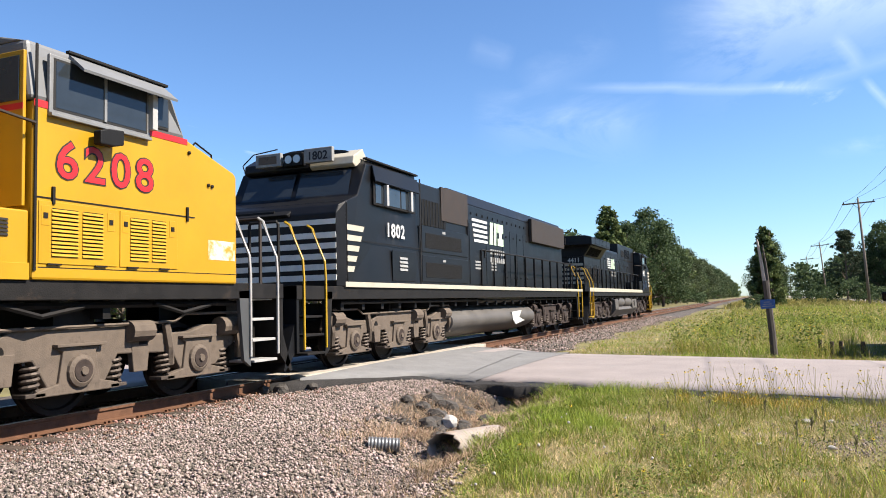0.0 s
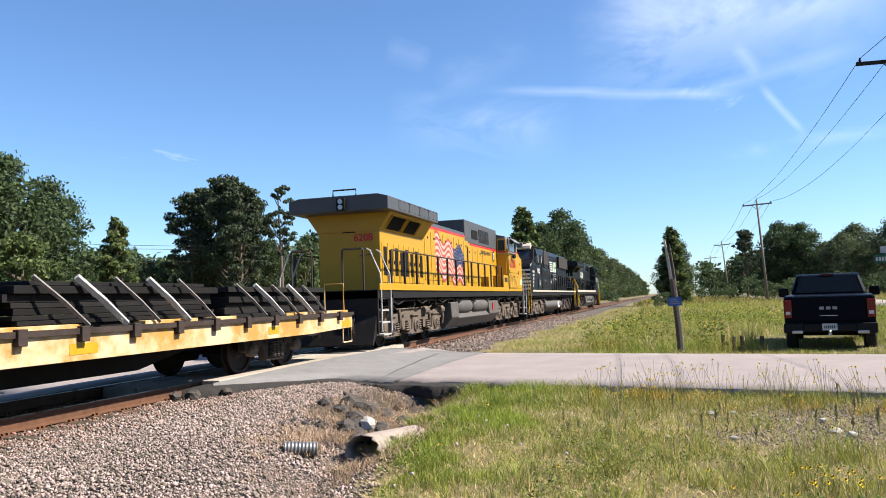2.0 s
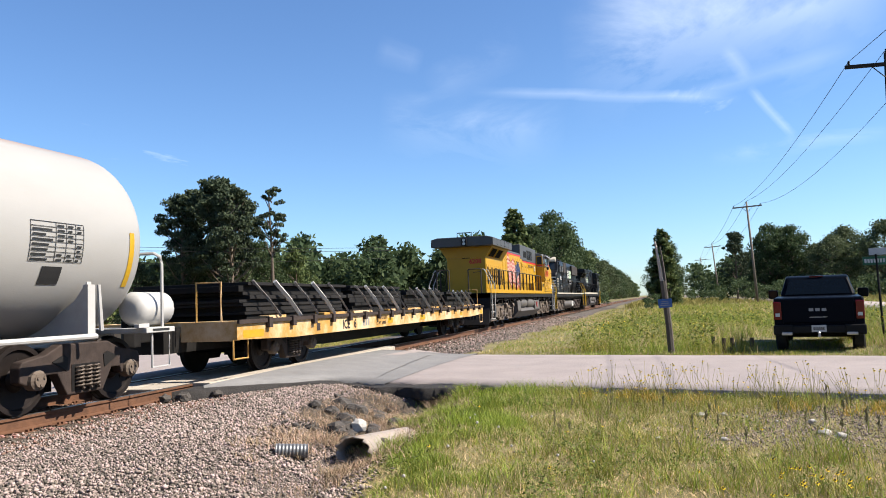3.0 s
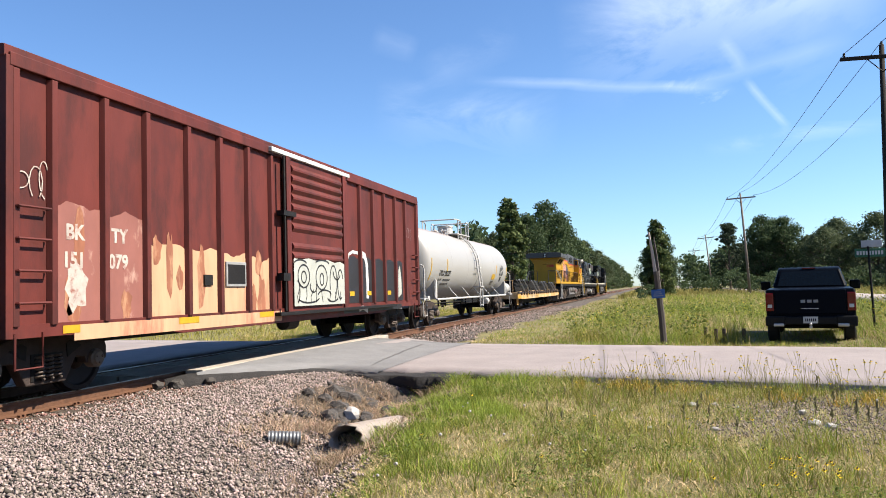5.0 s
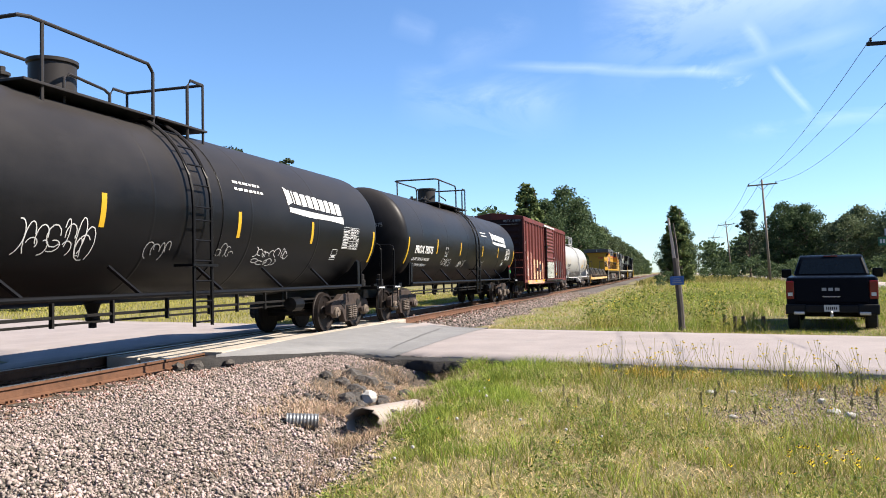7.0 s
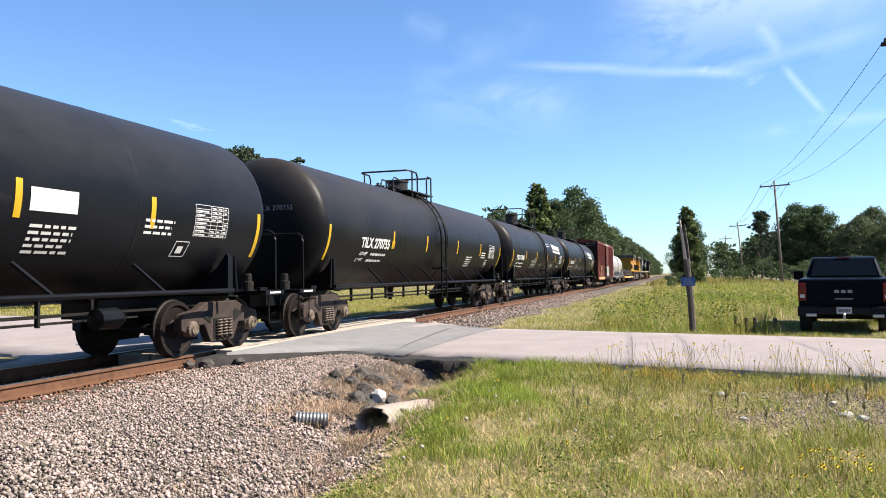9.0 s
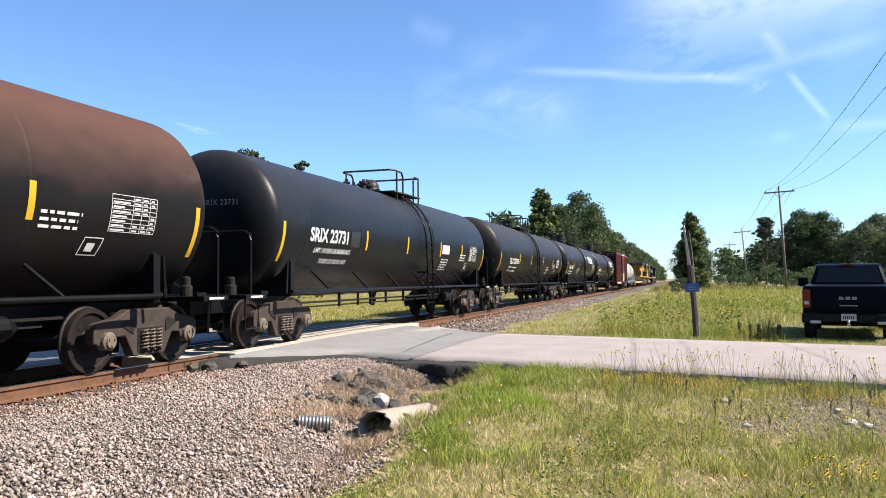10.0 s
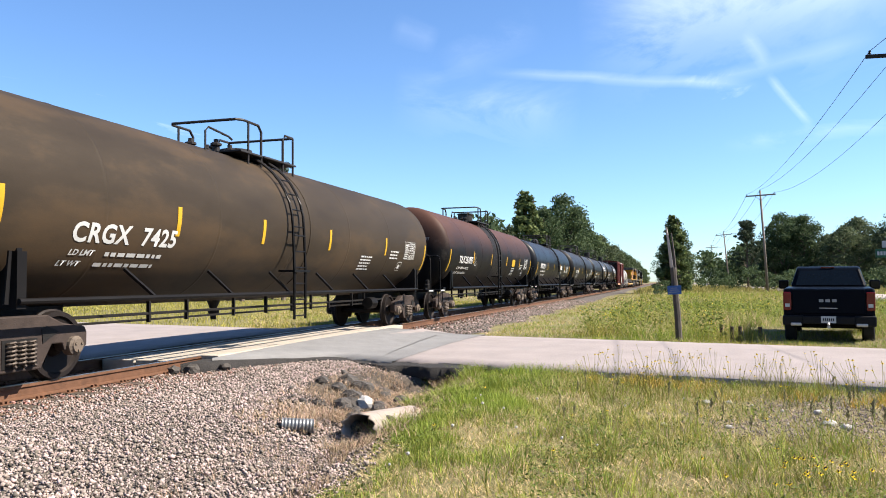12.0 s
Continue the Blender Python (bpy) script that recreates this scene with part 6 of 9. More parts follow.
    if number_at:
        lettering("car_number", number, number_size, car, number_mat or mk, (0, number_at[0], number_at[1]), 0.011, 1.02, (r, mid), space=1.1 if number.startswith("CRGX") else 1.0)
        weights = {"PROX 78575": ("LD LMT  208100 LB  94350 KG", "LT WT    77900 LB  35350 KG"), "TILX 251097": ("LD LMT 188800 LB  85650 KG", "LT WT   74200 LB  33650 KG")}.get(number)
        if weights:
            for k, t in enumerate(weights):
                lettering("load_limit", t, 0.13, car, mk, (0, number_at[0] - 0.1 - 0.1 * k, number_at[1] - 0.24 - 0.2 * k), 0.003, 1.0, (r, mid), shear=0.2)
            card_y = -11.5 if number.startswith("PROX") else -12.48
            card = bmesh.new()
            patch(card, 0, 0.26, 0, 0.014), patch(card, 0, 0.26, 0.3, 0.314), patch(card, 0, 0.014, 0, 0.31), patch(card, 0.246, 0.26, 0, 0.31)
            painted("plate_card", card, car, mk, (0, card_y, number_at[1] - 0.06), (r, mid))
            lettering("plate_letter", "C", 0.17, car, mk, (0, card_y + 0.07, number_at[1] - 0.02), 0.004, 1.0, (r, mid))
            if number.startswith("TILX"):
                band = lathe(bmesh.new(), [(ladder_y - 0.75, r - 0.01), (ladder_y - 0.75, r + 0.004), (ladder_y + 1.0, r + 0.004), (ladder_y + 1.0, r - 0.01)], "y", (0, 0, mid), 64)
                part("repainted_band", band, STEEL_DARK, car, "plain dark repainted band at the ladder", smooth=True).data.set_sharp_from_angle(angle=radians(40))
        elif number.startswith("SRIX"):
            for k, (t, dx) in enumerate((("LMT 191500 LB 86860 KG", 0.25), ("71500 LB 32650 KG", 0.62))):
                lettering("load_limit", t, 0.15, car, mk, (0, number_at[0] + dx, number_at[1] - 0.24 - 0.24 * k), 0.003, 1.1, (r, mid), shear=0.2)
        else:
            for k, t in enumerate(("LD LMT", "LT WT")):
                lettering("load_limit", t, 0.12, car, mk, (0, number_at[0] + 0.05 - 0.12 * k, number_at[1] - 0.2 - 0.17 * k), 0.003, 1.1, (r, mid), shear=0.2)
                small_print(car, r, mid, number_at[0] + 0.72 - 0.12 * k, number_at[1] - 0.2 - 0.17 * k, 1, 1.3, mk, 0.062)
    placard(car, r, mid, -1.75, 2.44, 0.9, 0.5, mk)
    if extra:
        extra(car, r, mid)
    TRAIN.append((car, y0))
    return car


def firm_sign(car, r, mid):
    """The owner's white sign as plain blocks over a swelling bar."""
    bm = bmesh.new()
    x = 0
    for k, w in enumerate((0.27, 0.1, 0.25, 0.26, 0.27, 0.27, 0.27, 0.25, 0.28, 0.29)):
        lo = 0.14
        sag = 0.012 * k
        slab = sheet(bmesh.new(), [(x, lo - sag - (0.07 if k == 0 else 0)), (x + w - 0.045, lo - sag), (x + w - 0.055, lo + 0.27 - sag), (x + w * 0.5, lo + (0.29 if k % 3 else 0.27) - sag), (x - 0.01, lo + (0.33 if k == 0 else 0.27) - sag)])
        painted("firm_block", slab, car, MARK_WHITE, (0, -4.4, 2.66), (r, mid))
        x += w + 0.012
    bm.free()
    bm = sheet(bmesh.new(), [(0, 0.0), (0.9, -0.06), (1.8, -0.06), (2.6, -0.1), (2.6, 0.06), (1.8, 0.05), (0.9, 0.07), (0, 0.1)])
    painted("firm_bar", bm, car, MARK_WHITE, (0, -4.35, 2.6), (r, mid))
    small_print(car, r, mid, -6.3, 2.98, 2, 1.0, MARK_WHITE, 0.05, 0.13)
    bm = bmesh.new()
    patch(bm, 0, 0.28, 0, 0.012), patch(bm, 0.0, 0.28, 0.24, 0.252), patch(bm, 0, 0.012, 0, 0.25), patch(bm, 0.268, 0.28, 0, 0.25), patch(bm, 0.05, 0.23, 0.05, 0.12)
    painted("hazard_card", bm, car, MARK_WHITE, (0, -2.2, 1.66), (r, mid))
    if L_SEED[0] == 5:
        part("marker_plate", box(bmesh.new(), 1.45, 1.47, -0.98, -0.6, 1.3, 1.62, 0.006), STEEL_DARK, car)
        part("reflector", box(bmesh.new(), 1.47, 1.485, -0.8, -0.68, 1.36, 1.5, 0.004), material("green_reflector", (0.06, 0.4, 0.06), 0.4, vary=0.1, bump=0.0), car, "green reflector")
        part("reflector", box(bmesh.new(), 1.47, 1.485, -1.02, -0.88, 1.62, 1.72, 0.004), material("red_reflector", (0.35, 0.02, 0.025), 0.4, vary=0.1, bump=0.0), car, "red reflector")
    rr = random.Random(int(L_SEED[0]))
    L_SEED[0] += 1
    if L_SEED[0] == 7:
        scribble(car, r, mid, -10.95, 1.8, 1.25, rr, MARK_WHITE, 0.27)
        scribble(car, r, mid, -10.7, 1.68, 0.9, rr, MARK_WHITE, 0.2)
        scribble(car, r, mid, -8.5, 1.7, 0.5, rr, MARK_GREY, 0.2)
        scribble(car, r, mid, -6.7, 1.72, 0.4, rr, MARK_GREY, 0.14)
        scribble(car, r, mid, -5.5, 1.74, 1.2, rr, MARK_WHITE, 0.1)
        scribble(car, r, mid, -5.4, 1.56, 0.7, rr, MARK_WHITE, 0.1)
    else:
        scribble(car, r, mid, -11.6, 1.7, 0.9, rr, MARK_WHITE, 0.14)
        scribble(car, r, mid, -9.6, 1.66, 0.9, rr, MARK_WHITE, 0.16)
        scribble(car, r, mid, -6.4, 1.7, 0.8, rr, MARK_GREY, 0.14)


L_SEED = [5]


def scribble(car, r, mid, y, z, width, rr, mat, h=0.22, wrap=True, x=0.0):
    """A scrawled chalk-like line."""
    bm = bmesh.new()
    t = 0.0
    while t < width:
        w0, h0 = rr.uniform(0.06, 0.14), h * rr.uniform(0.4, 1.0)
        c = rr.uniform(-0.25, 0.25) * h
        a0, a1 = rr.uniform(-2, 1), rr.uniform(3, 6)
        loop = [(t + w0 * math.cos(a0 + a1 * k / 9) + 0.05 * k / 9, c + h0 * math.sin(a0 + a1 * k / 9)) for k in range(10)]
        for (ax, ay), (bx, by) in zip(loop, loop[1:]):
            d = Vector((bx - ax, by - ay))
            n = Vector((-d.y, d.x)).normalized() * 0.0075
            sheet(bm, [(ax - n.x, ay - n.y), (bx - n.x, by - n.y), (bx + n.x, by + n.y), (ax + n.x, ay + n.y)])
        t += w0 * rr.uniform(1.1, 2.0)
    painted("scrawl", bm, car, mat, (x, y, z), (r, mid) if wrap else None)


def stroke(name, pts, half, mat, car, at):
    """A painted line of even width."""
    bm = bmesh.new()
    rows = []
    for i, p in enumerate(pts):
        a, b = pts[max(i - 1, 0)], pts[min(i + 1, len(pts) - 1)]
        d = Vector((b[0] - a[0], b[1] - a[1]))
        n = Vector((-d.y, d.x)).normalized() * half
        rows.append((p[0] - n.x, p[1] - n.y, p[0] + n.x, p[1] + n.y))
    for a, b in zip(rows, rows[1:]):
        sheet(bm, [(a[0], a[1]), (b[0], b[1]), (b[2], b[3]), (a[2], a[3])])
    painted(name, bm, car, mat, at)


def patch_cards(colours):
    def build(car, r, mid):
        for y, z, w, h, mat in colours:
            painted("card", patch(bmesh.new(), 0, w, 0, h), car, mat, (0, y, z), (r, mid))
        small_print(car, r, mid, -4.9, 1.9, 5, 0.8, MARK_WHITE, 0.04, 0.085)
        small_print(car, r, mid, -2.9, 2.1, 3, 0.7, MARK_WHITE, 0.04, 0.09)
        bm = bmesh.new()
        patch(bm, 0, 0.34, 0, 0.014), patch(bm, 0.04, 0.38, 0.25, 0.264), patch(bm, 0, 0.014, 0, 0.25, 0.04), patch(bm, 0.33, 0.344, 0, 0.25, 0.04), patch(bm, 0.1, 0.24, 0.06, 0.18, 0.02)
        painted("hazard_card", bm, car, MARK_WHITE, (0, -2.15, 1.58), (r, mid))
    return build


BLUE_BOX = material("repainted_panel", (0.012, 0.0125, 0.0135), 0.5, vary=0.1)


def build_tanks():
    ys6 = (-0.3, -3.35, -6.22, -9.6, -12.5, -15.5)
    white = material("white_frame_paint", (0.34, 0.333, 0.32), 0.55, vary=0.12, scale=3, second=(0.35, 0.3, 0.26), amount=0.25, second_scale=2, bump=0.05)

    def white_cards(car, r, mid):
        painted("hazard_card", patch(bmesh.new(), 0, 0.75, 0, 0.26), car, MARK_YELLOW, (0, -3.5, 1.74), (r, mid))
        small_print(car, r, mid, -3.45, 1.62, 3, 0.6, MARK_BLACK, 0.045, 0.075)
        painted("card", patch(bmesh.new(), 0, 0.34, 0, 0.24), car, MARK_BLACK, (0, -1.5, 1.64), (r, mid))
        part("air_tank", lathe(bmesh.new(), [(-0.42, 0.1), (-0.4, 0.2), (-0.32, 0.26), (0.32, 0.26), (0.4, 0.2), (0.42, 0.1)], "y", (1.1, 0.85, 1.32), 18), white, car, smooth=True)
    tank_car("short white tank car with rusty top streaks and white underframe", -35.9, 14.6, TANK_WHITE, white, white, "UTLX 202237", (-9.2, -5.4), -7.2, "drum", 1.39, 2.31, 0.97, (-13.0, 1.82), 0.27, MARK_BLACK, (-0.35, -2.6, -12.0, -14.2), white_cards, MARK_BLACK, 0.25)
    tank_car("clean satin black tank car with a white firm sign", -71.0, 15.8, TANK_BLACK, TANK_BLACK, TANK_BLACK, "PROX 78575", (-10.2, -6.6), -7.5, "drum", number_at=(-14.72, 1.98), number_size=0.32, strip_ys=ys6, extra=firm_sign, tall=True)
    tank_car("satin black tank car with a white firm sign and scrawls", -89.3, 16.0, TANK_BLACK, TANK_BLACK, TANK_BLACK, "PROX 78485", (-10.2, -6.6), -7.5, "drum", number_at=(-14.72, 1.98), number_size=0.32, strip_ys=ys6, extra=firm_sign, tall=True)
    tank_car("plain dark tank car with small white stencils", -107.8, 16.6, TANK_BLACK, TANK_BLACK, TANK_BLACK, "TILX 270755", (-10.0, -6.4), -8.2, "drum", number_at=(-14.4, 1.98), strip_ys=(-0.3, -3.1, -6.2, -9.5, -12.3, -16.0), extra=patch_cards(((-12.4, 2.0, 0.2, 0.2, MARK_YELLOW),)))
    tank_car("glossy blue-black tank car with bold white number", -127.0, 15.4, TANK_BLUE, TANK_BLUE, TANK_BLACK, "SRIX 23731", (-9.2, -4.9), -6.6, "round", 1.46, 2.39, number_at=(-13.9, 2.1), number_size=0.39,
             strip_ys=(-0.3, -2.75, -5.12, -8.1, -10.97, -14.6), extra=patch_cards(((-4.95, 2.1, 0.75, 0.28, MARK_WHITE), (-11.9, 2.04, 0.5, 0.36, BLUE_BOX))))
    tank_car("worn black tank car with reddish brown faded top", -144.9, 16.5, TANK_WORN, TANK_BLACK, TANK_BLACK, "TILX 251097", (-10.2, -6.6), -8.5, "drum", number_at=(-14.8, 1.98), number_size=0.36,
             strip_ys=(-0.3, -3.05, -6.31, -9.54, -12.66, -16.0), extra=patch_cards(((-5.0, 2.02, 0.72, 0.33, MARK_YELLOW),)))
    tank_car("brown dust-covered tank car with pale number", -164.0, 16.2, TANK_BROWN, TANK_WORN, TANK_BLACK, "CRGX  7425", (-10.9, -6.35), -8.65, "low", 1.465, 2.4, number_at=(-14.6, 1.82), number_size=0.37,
             strip_ys=(-0.3, -3.3, -6.86, -9.82, -12.44, -15.75), extra=patch_cards(()))


build_tanks()


# ---- boxcar ----
def boxcar():
    y0, L, w = -52.4, 16.15, 1.6
    car = thing("boxcar", "rust-red boxcar with graffiti and a buff painted-over corner", "boxcar", (TRACK, y0, 0))
    part("body", box(bmesh.new(), -w + 0.05, w - 0.05, -L, 0, 0.95, 4.16, 0.01), BOX_RED, car)
    bm = prism(bmesh.new(), [(-w, 4.13), (-w, 4.27), (-0.1, 4.48), (0.1, 4.48), (w, 4.27), (w, 4.13)], -L - 0.06, 0.06, "y", 0.008)
    part("roof", bm, BOX_RED, car)
    for s in (-1, 1):
        part("top_chord", box(bmesh.new(), min(s * (w - 0.04), s * (w + 0.03)), max(s * (w - 0.04), s * (w + 0.03)), -L, 0, 4.03, 4.19, 0.01), BOX_RED, car)
        part("side_sill", prism(bmesh.new(), [(0, 1.0), (0, 0.84), (-2.6, 0.84), (-3.4, 0.72), (-L + 3.4, 0.72), (-L + 2.6, 0.84), (-L, 0.84), (-L, 1.0)], s * (w - 0.05), s * (w - 0.005), "x"), BOX_RED, car)
    rib = bmesh.new()
    prism(rib, [(w - 0.05, -0.075), (w + 0.025, -0.045), (w + 0.025, 0.045), (w - 0.05, 0.075)], 0.98, 4.02, "z", 0.006)
    first = part("side_post", rib, BOX_RED, car, at=(0, -15.45, 0))
    for y in (-14.5, -13.6, -12.55, -11.6, -10.65, -9.75, -5.95, -5.0, -4.05, -3.15, -2.2, -1.25, -0.1, -16.05):
        again("side_post", first.data, car, (0, y, 0))
    for y in (-15.45, -13.6, -11.6, -9.75, -5.95, -4.05, -2.2, -0.1, -16.05):
        again("side_post", first.data, car, (0, y, 0), math.pi).location = (0, y, 0)
    # corrugated sliding door
    door = part("door", box(bmesh.new(), w - 0.02, w + 0.045, -9.25, -6.15, 0.92, 4.08, 0.01), BOX_RED, car)
    ridge = prism(bmesh.new(), [(w + 0.04, -0.1), (w + 0.1, -0.02), (w + 0.1, 0.02), (w + 0.04, 0.1)], -9.0, -6.4, "y")
    ridge0 = part("door_ridge", ridge, BOX_RED, door)
    ridge0.location = (0, 0, 3.85)
    for k in range(1, 13):
        if k in (7,):
            continue
        again("door_ridge", ridge0.data, door, (0, 0, 3.85 - 0.2 * k))
    part("door_frame", box(bmesh.new(), w + 0.04, w + 0.09, -9.27, -9.08, 0.9, 4.08, 0.008), BOX_RED, door)
    part("door_frame", box(bmesh.new(), w + 0.04, w + 0.09, -6.32, -6.13, 0.9, 4.08, 0.008), BOX_RED, door)
    part("door_track", box(bmesh.new(), w, w + 0.14, -9.7, -2.6, 0.86, 0.93, 0.008), STEEL_DARK, car)
    part("door_track", box(bmesh.new(), w, w + 0.1, -9.9, -5.9, 4.08, 4.17, 0.008), MARK_WHITE, car, "pale scraped top door track")
    bm = tube(bmesh.new(), [(w + 0.12, -9.45, 0.95), (w + 0.12, -9.45, 4.05)], 0.03, 6)
    box(bm, w, w + 0.16, -9.6, -9.3, 1.55, 1.7)
    box(bm, w, w + 0.16, -9.55, -9.0, 2.85, 2.95)
    part("door_lock_bar", bm, STEEL_DARK, door)
    # ends with deep horizontal corrugations
    for s, y in ((1, 0.0), (-1, -L)):
        end = part("end_wall", box(bmesh.new(), -w + 0.06, w - 0.06, min(y, y + s * 0.02), max(y, y + s * 0.02), 0.95, 4.12), BOX_END_SHADED, car)
        for k in range(9):
            z = 1.2 + 0.33 * k
            part("end_ridge", prism(bmesh.new(), [(y + s * 0.02, z - 0.09), (y + s * 0.05, z - 0.01), (y + s * 0.05, z + 0.03), (y + s * 0.02, z + 0.12)], -1.35, 1.35, "x"), BOX_END_SHADED, end)
        for x in (-w + 0.03, w - 0.03):
            part("corner_post", box(bmesh.new(), x - 0.05, x + 0.05, min(y - s * 0.06, y + s * 0.05), max(y - s * 0.06, y + s * 0.05), 0.84, 4.15, 0.01), BOX_RED, car)
        for k in range(4):
            z = 1.25 + 0.38 * k
            part("grab_iron", tube(bmesh.new(), [(w - 0.02, y - s * 0.08, z), (w + 0.06, y - s * 0.09, z), (w + 0.06, y - s * 0.59, z), (w - 0.02, y - s * 0.6, z)], 0.018, 5), BOX_RED, car)
            part("end_grab_iron", tube(bmesh.new(), [(1.05, y + s * 0.03, z), (1.06, y + s * 0.12, z), (1.5, y + s * 0.12, z), (1.51, y + s * 0.03, z)], 0.016, 5), BOX_RED, car)
        bm = bmesh.new()
        tube(bm, [(w, y - s * 0.1, 0.9), (w, y - s * 0.1, 0.48), (w, y - s * 0.52, 0.48), (w, y - s * 0.52, 0.9)], 0.018, 5)
        part("step_iron", bm, BOX_RED, car)
        part("centre_sill", box(bmesh.new(), -0.3, 0.3, min(y + s * 0.5, y - s * 8), max(y + s * 0.5, y - s * 8), 0.62, 0.95), STEEL_DARK, car)
        coupler(car, y + s * 0.75, s < 0)
        bogie(car, y - s * 1.15)
    bm = bmesh.new()
    tube(bm, [(0.95, -5, 0.7), (0.95, -11, 0.7)], 0.03, 5)
    lathe(bm, [(-0.35, 0.06), (-0.3, 0.17), (0.2, 0.17), (0.3, 0.08)], "y", (0.8, -7.5, 0.66), 12)
    part("brake_rigging", bm, STEEL_DARK, car)
    part("end_rail_line", box(bmesh.new(), -1.3, 1.3, -L - 0.1, -L - 0.085, 3.86, 3.88), MARK_GREY, car)
    lettering("end_number", "BKTY 151079", 0.16, car, MARK_GREY, (0.55, -L - 0.075, 4.0), 0.002, face="y")
    # painted-over corner and old markings
    x = w - 0.046
    rr = random.Random(8)
    spans = ((-15.4, -14.56, 2.5, PALE_RED), (-14.44, -13.66, 2.46, PALE_RED), (-13.54, -12.62, 2.08, BOX_SALMON), (-12.48, -11.67, 2.05, BOX_SALMON), (-11.53, -10.72, 2.0, BOX_SALMON), (-10.58, -9.82, 1.95, BOX_SALMON))
    for a, b, top, mat in spans:
        n = 8
        pts = [(0, 0)] + [(b - a, 0)] + [((b - a) * (1 - k / n), top - 1.0 + 0.04 * math.sin(k * 0.9 + a) + rr.uniform(-0.02, 0.02)) for k in range(n + 1)]
        painted("overpaint", sheet(bmesh.new(), pts), car, mat, (x, a, 1.0))
    bm = patch(bmesh.new(), 0, 5.7, 0, 0.2)
    painted("sill_overpaint", bm, car, BOX_SALMON, (w - 0.002, -15.4 + 0.3, 0.76))
    for k, (y, z, t) in enumerate(((-15.2, 2.06, "BK"), (-14.34, 2.06, "TY"), (-15.26, 1.7, "151"), (-14.4, 1.7, "079"))):
        lettering("car_number", t, 0.27, car, WORN_WHITE, (x + 0.004, y, z), 0.01)
    for y, w0 in ((-12.85, 0.55), (-10.3, 0.55), (-15.3, 0.3), (-8.6, 0.5)):
        painted("reflector_strip", patch(bmesh.new(), 0, w0, 0, 0.1), car, MARK_YELLOW, (w + 0.003 if y < -9.3 else w + 0.052, y, 0.86 if y < -9.3 else 1.12))
    for y in (-4.5, -2.9, -5.7):
        painted("reflector_strip", patch(bmesh.new(), 0, 0.3, 0, 0.11), car, MARK_YELLOW, (x + 0.008, y, 1.2))
    frame_ = part("card_holder", box(bmesh.new(), x, x + 0.03, -11.42, -10.74, 1.44, 1.88, 0.008), MARK_GREY, car)
    part("card_board", box(bmesh.new(), x + 0.028, x + 0.036, -11.37, -10.79, 1.49, 1.83), STEEL_DARK, frame_)
    part("defect_card", box(bmesh.new(), x, x + 0.03, -12.1, -11.85, 1.46, 1.64, 0.005), STEEL_DARK, car)
    # graffiti: a pale field with dark outlines on the door, dark shapes with a white outline beside it
    r2 = random.Random(4)
    # scrubbed, rust-run patches over the panels
    for k in range(15):
        y1, z1 = r2.uniform(-15.3, -9.9), r2.uniform(1.1, 2.0)
        if min(abs(y1 - q) for q in (-15.45, -14.5, -13.6, -12.55, -11.6, -10.65, -9.75)) < 0.2:
            continue
        w1, h1 = r2.uniform(0.1, 0.16), r2.uniform(0.2, 0.6)
        pts = [(w1 * math.cos(a) * r2.uniform(0.6, 1.1), h1 * math.sin(a) * r2.uniform(0.6, 1.1)) for a in np.linspace(0, 2 * math.pi, 15)[:-1]]
        painted("rust_run", sheet(bmesh.new(), pts), car, RUST_RUN, (x + 0.0025, y1, z1))
    pts = [(0.2 * math.cos(a) * r2.uniform(0.7, 1.2), 0.3 * math.sin(a) * r2.uniform(0.7, 1.2)) for a in np.linspace(0, 2 * math.pi, 17)[:-1]]
    painted("scrubbed_patch", sheet(bmesh.new(), pts), car, WORN_WHITE, (x + 0.003, -15.0, 1.42))
    field = [(0, 0), (2.66, 0.0), (2.66, 0.92), (2.4, 0.98), (2.1, 0.94), (1.7, 1.0), (1.2, 0.95), (0.7, 1.0), (0.3, 0.96), (0, 0.99)]
    painted("spray_field", sheet(bmesh.new(), field), car, PALE_SPRAY, (w + 0.104, -9.04, 1.03))
    spot = (w + 0.108, -9.04, 1.03)
    def ring(cx, cz, rx, rz, a0=0.0, a1=2 * math.pi, half=0.018, n=20):
        stroke("spray_line", [(cx + rx * math.cos(a), cz + rz * math.sin(a)) for a in np.linspace(a0, a1, n)], half, MARK_BLACK, car, spot)
    ring(0.45, 0.62, 0.28, 0.24), ring(0.45, 0.6, 0.12, 0.12), ring(1.35, 0.6, 0.3, 0.27), ring(1.36, 0.56, 0.1, 0.13), ring(0.92, 0.4, 0.16, 0.12, 2.6, 6.8)
    ring(0.3, 0.86, 0.3, 0.1, 0.3, 2.8), ring(1.4, 0.9, 0.36, 0.08, 0.2, 2.9), ring(2.0, 0.5, 0.2, 0.38, -1.2, 3.6), ring(2.4, 0.45, 0.16, 0.34, 0.4, 5.2), ring(2.2, 0.72, 0.2, 0.16, 3.0, 6.0)
    ring(0.7, 0.16, 0.5, 0.1, 3.2, 6.2), ring(1.5, 0.2, 0.36, 0.12, 0.2, 3.0), ring(1.95, 0.16, 0.3, 0.1, 3.3, 6.1), ring(0.15, 0.3, 0.1, 0.22, -1.5, 1.6)
    for k in range(8):
        cx = 0.15 + 0.31 * k + r2.uniform(-0.06, 0.06)
        stroke("spray_line", [(cx, 0.06), (cx + r2.uniform(-0.1, 0.1), 0.2), (cx + r2.uniform(-0.12, 0.16), r2.uniform(0.28, 0.45))], 0.012, MARK_BLACK, car, spot)
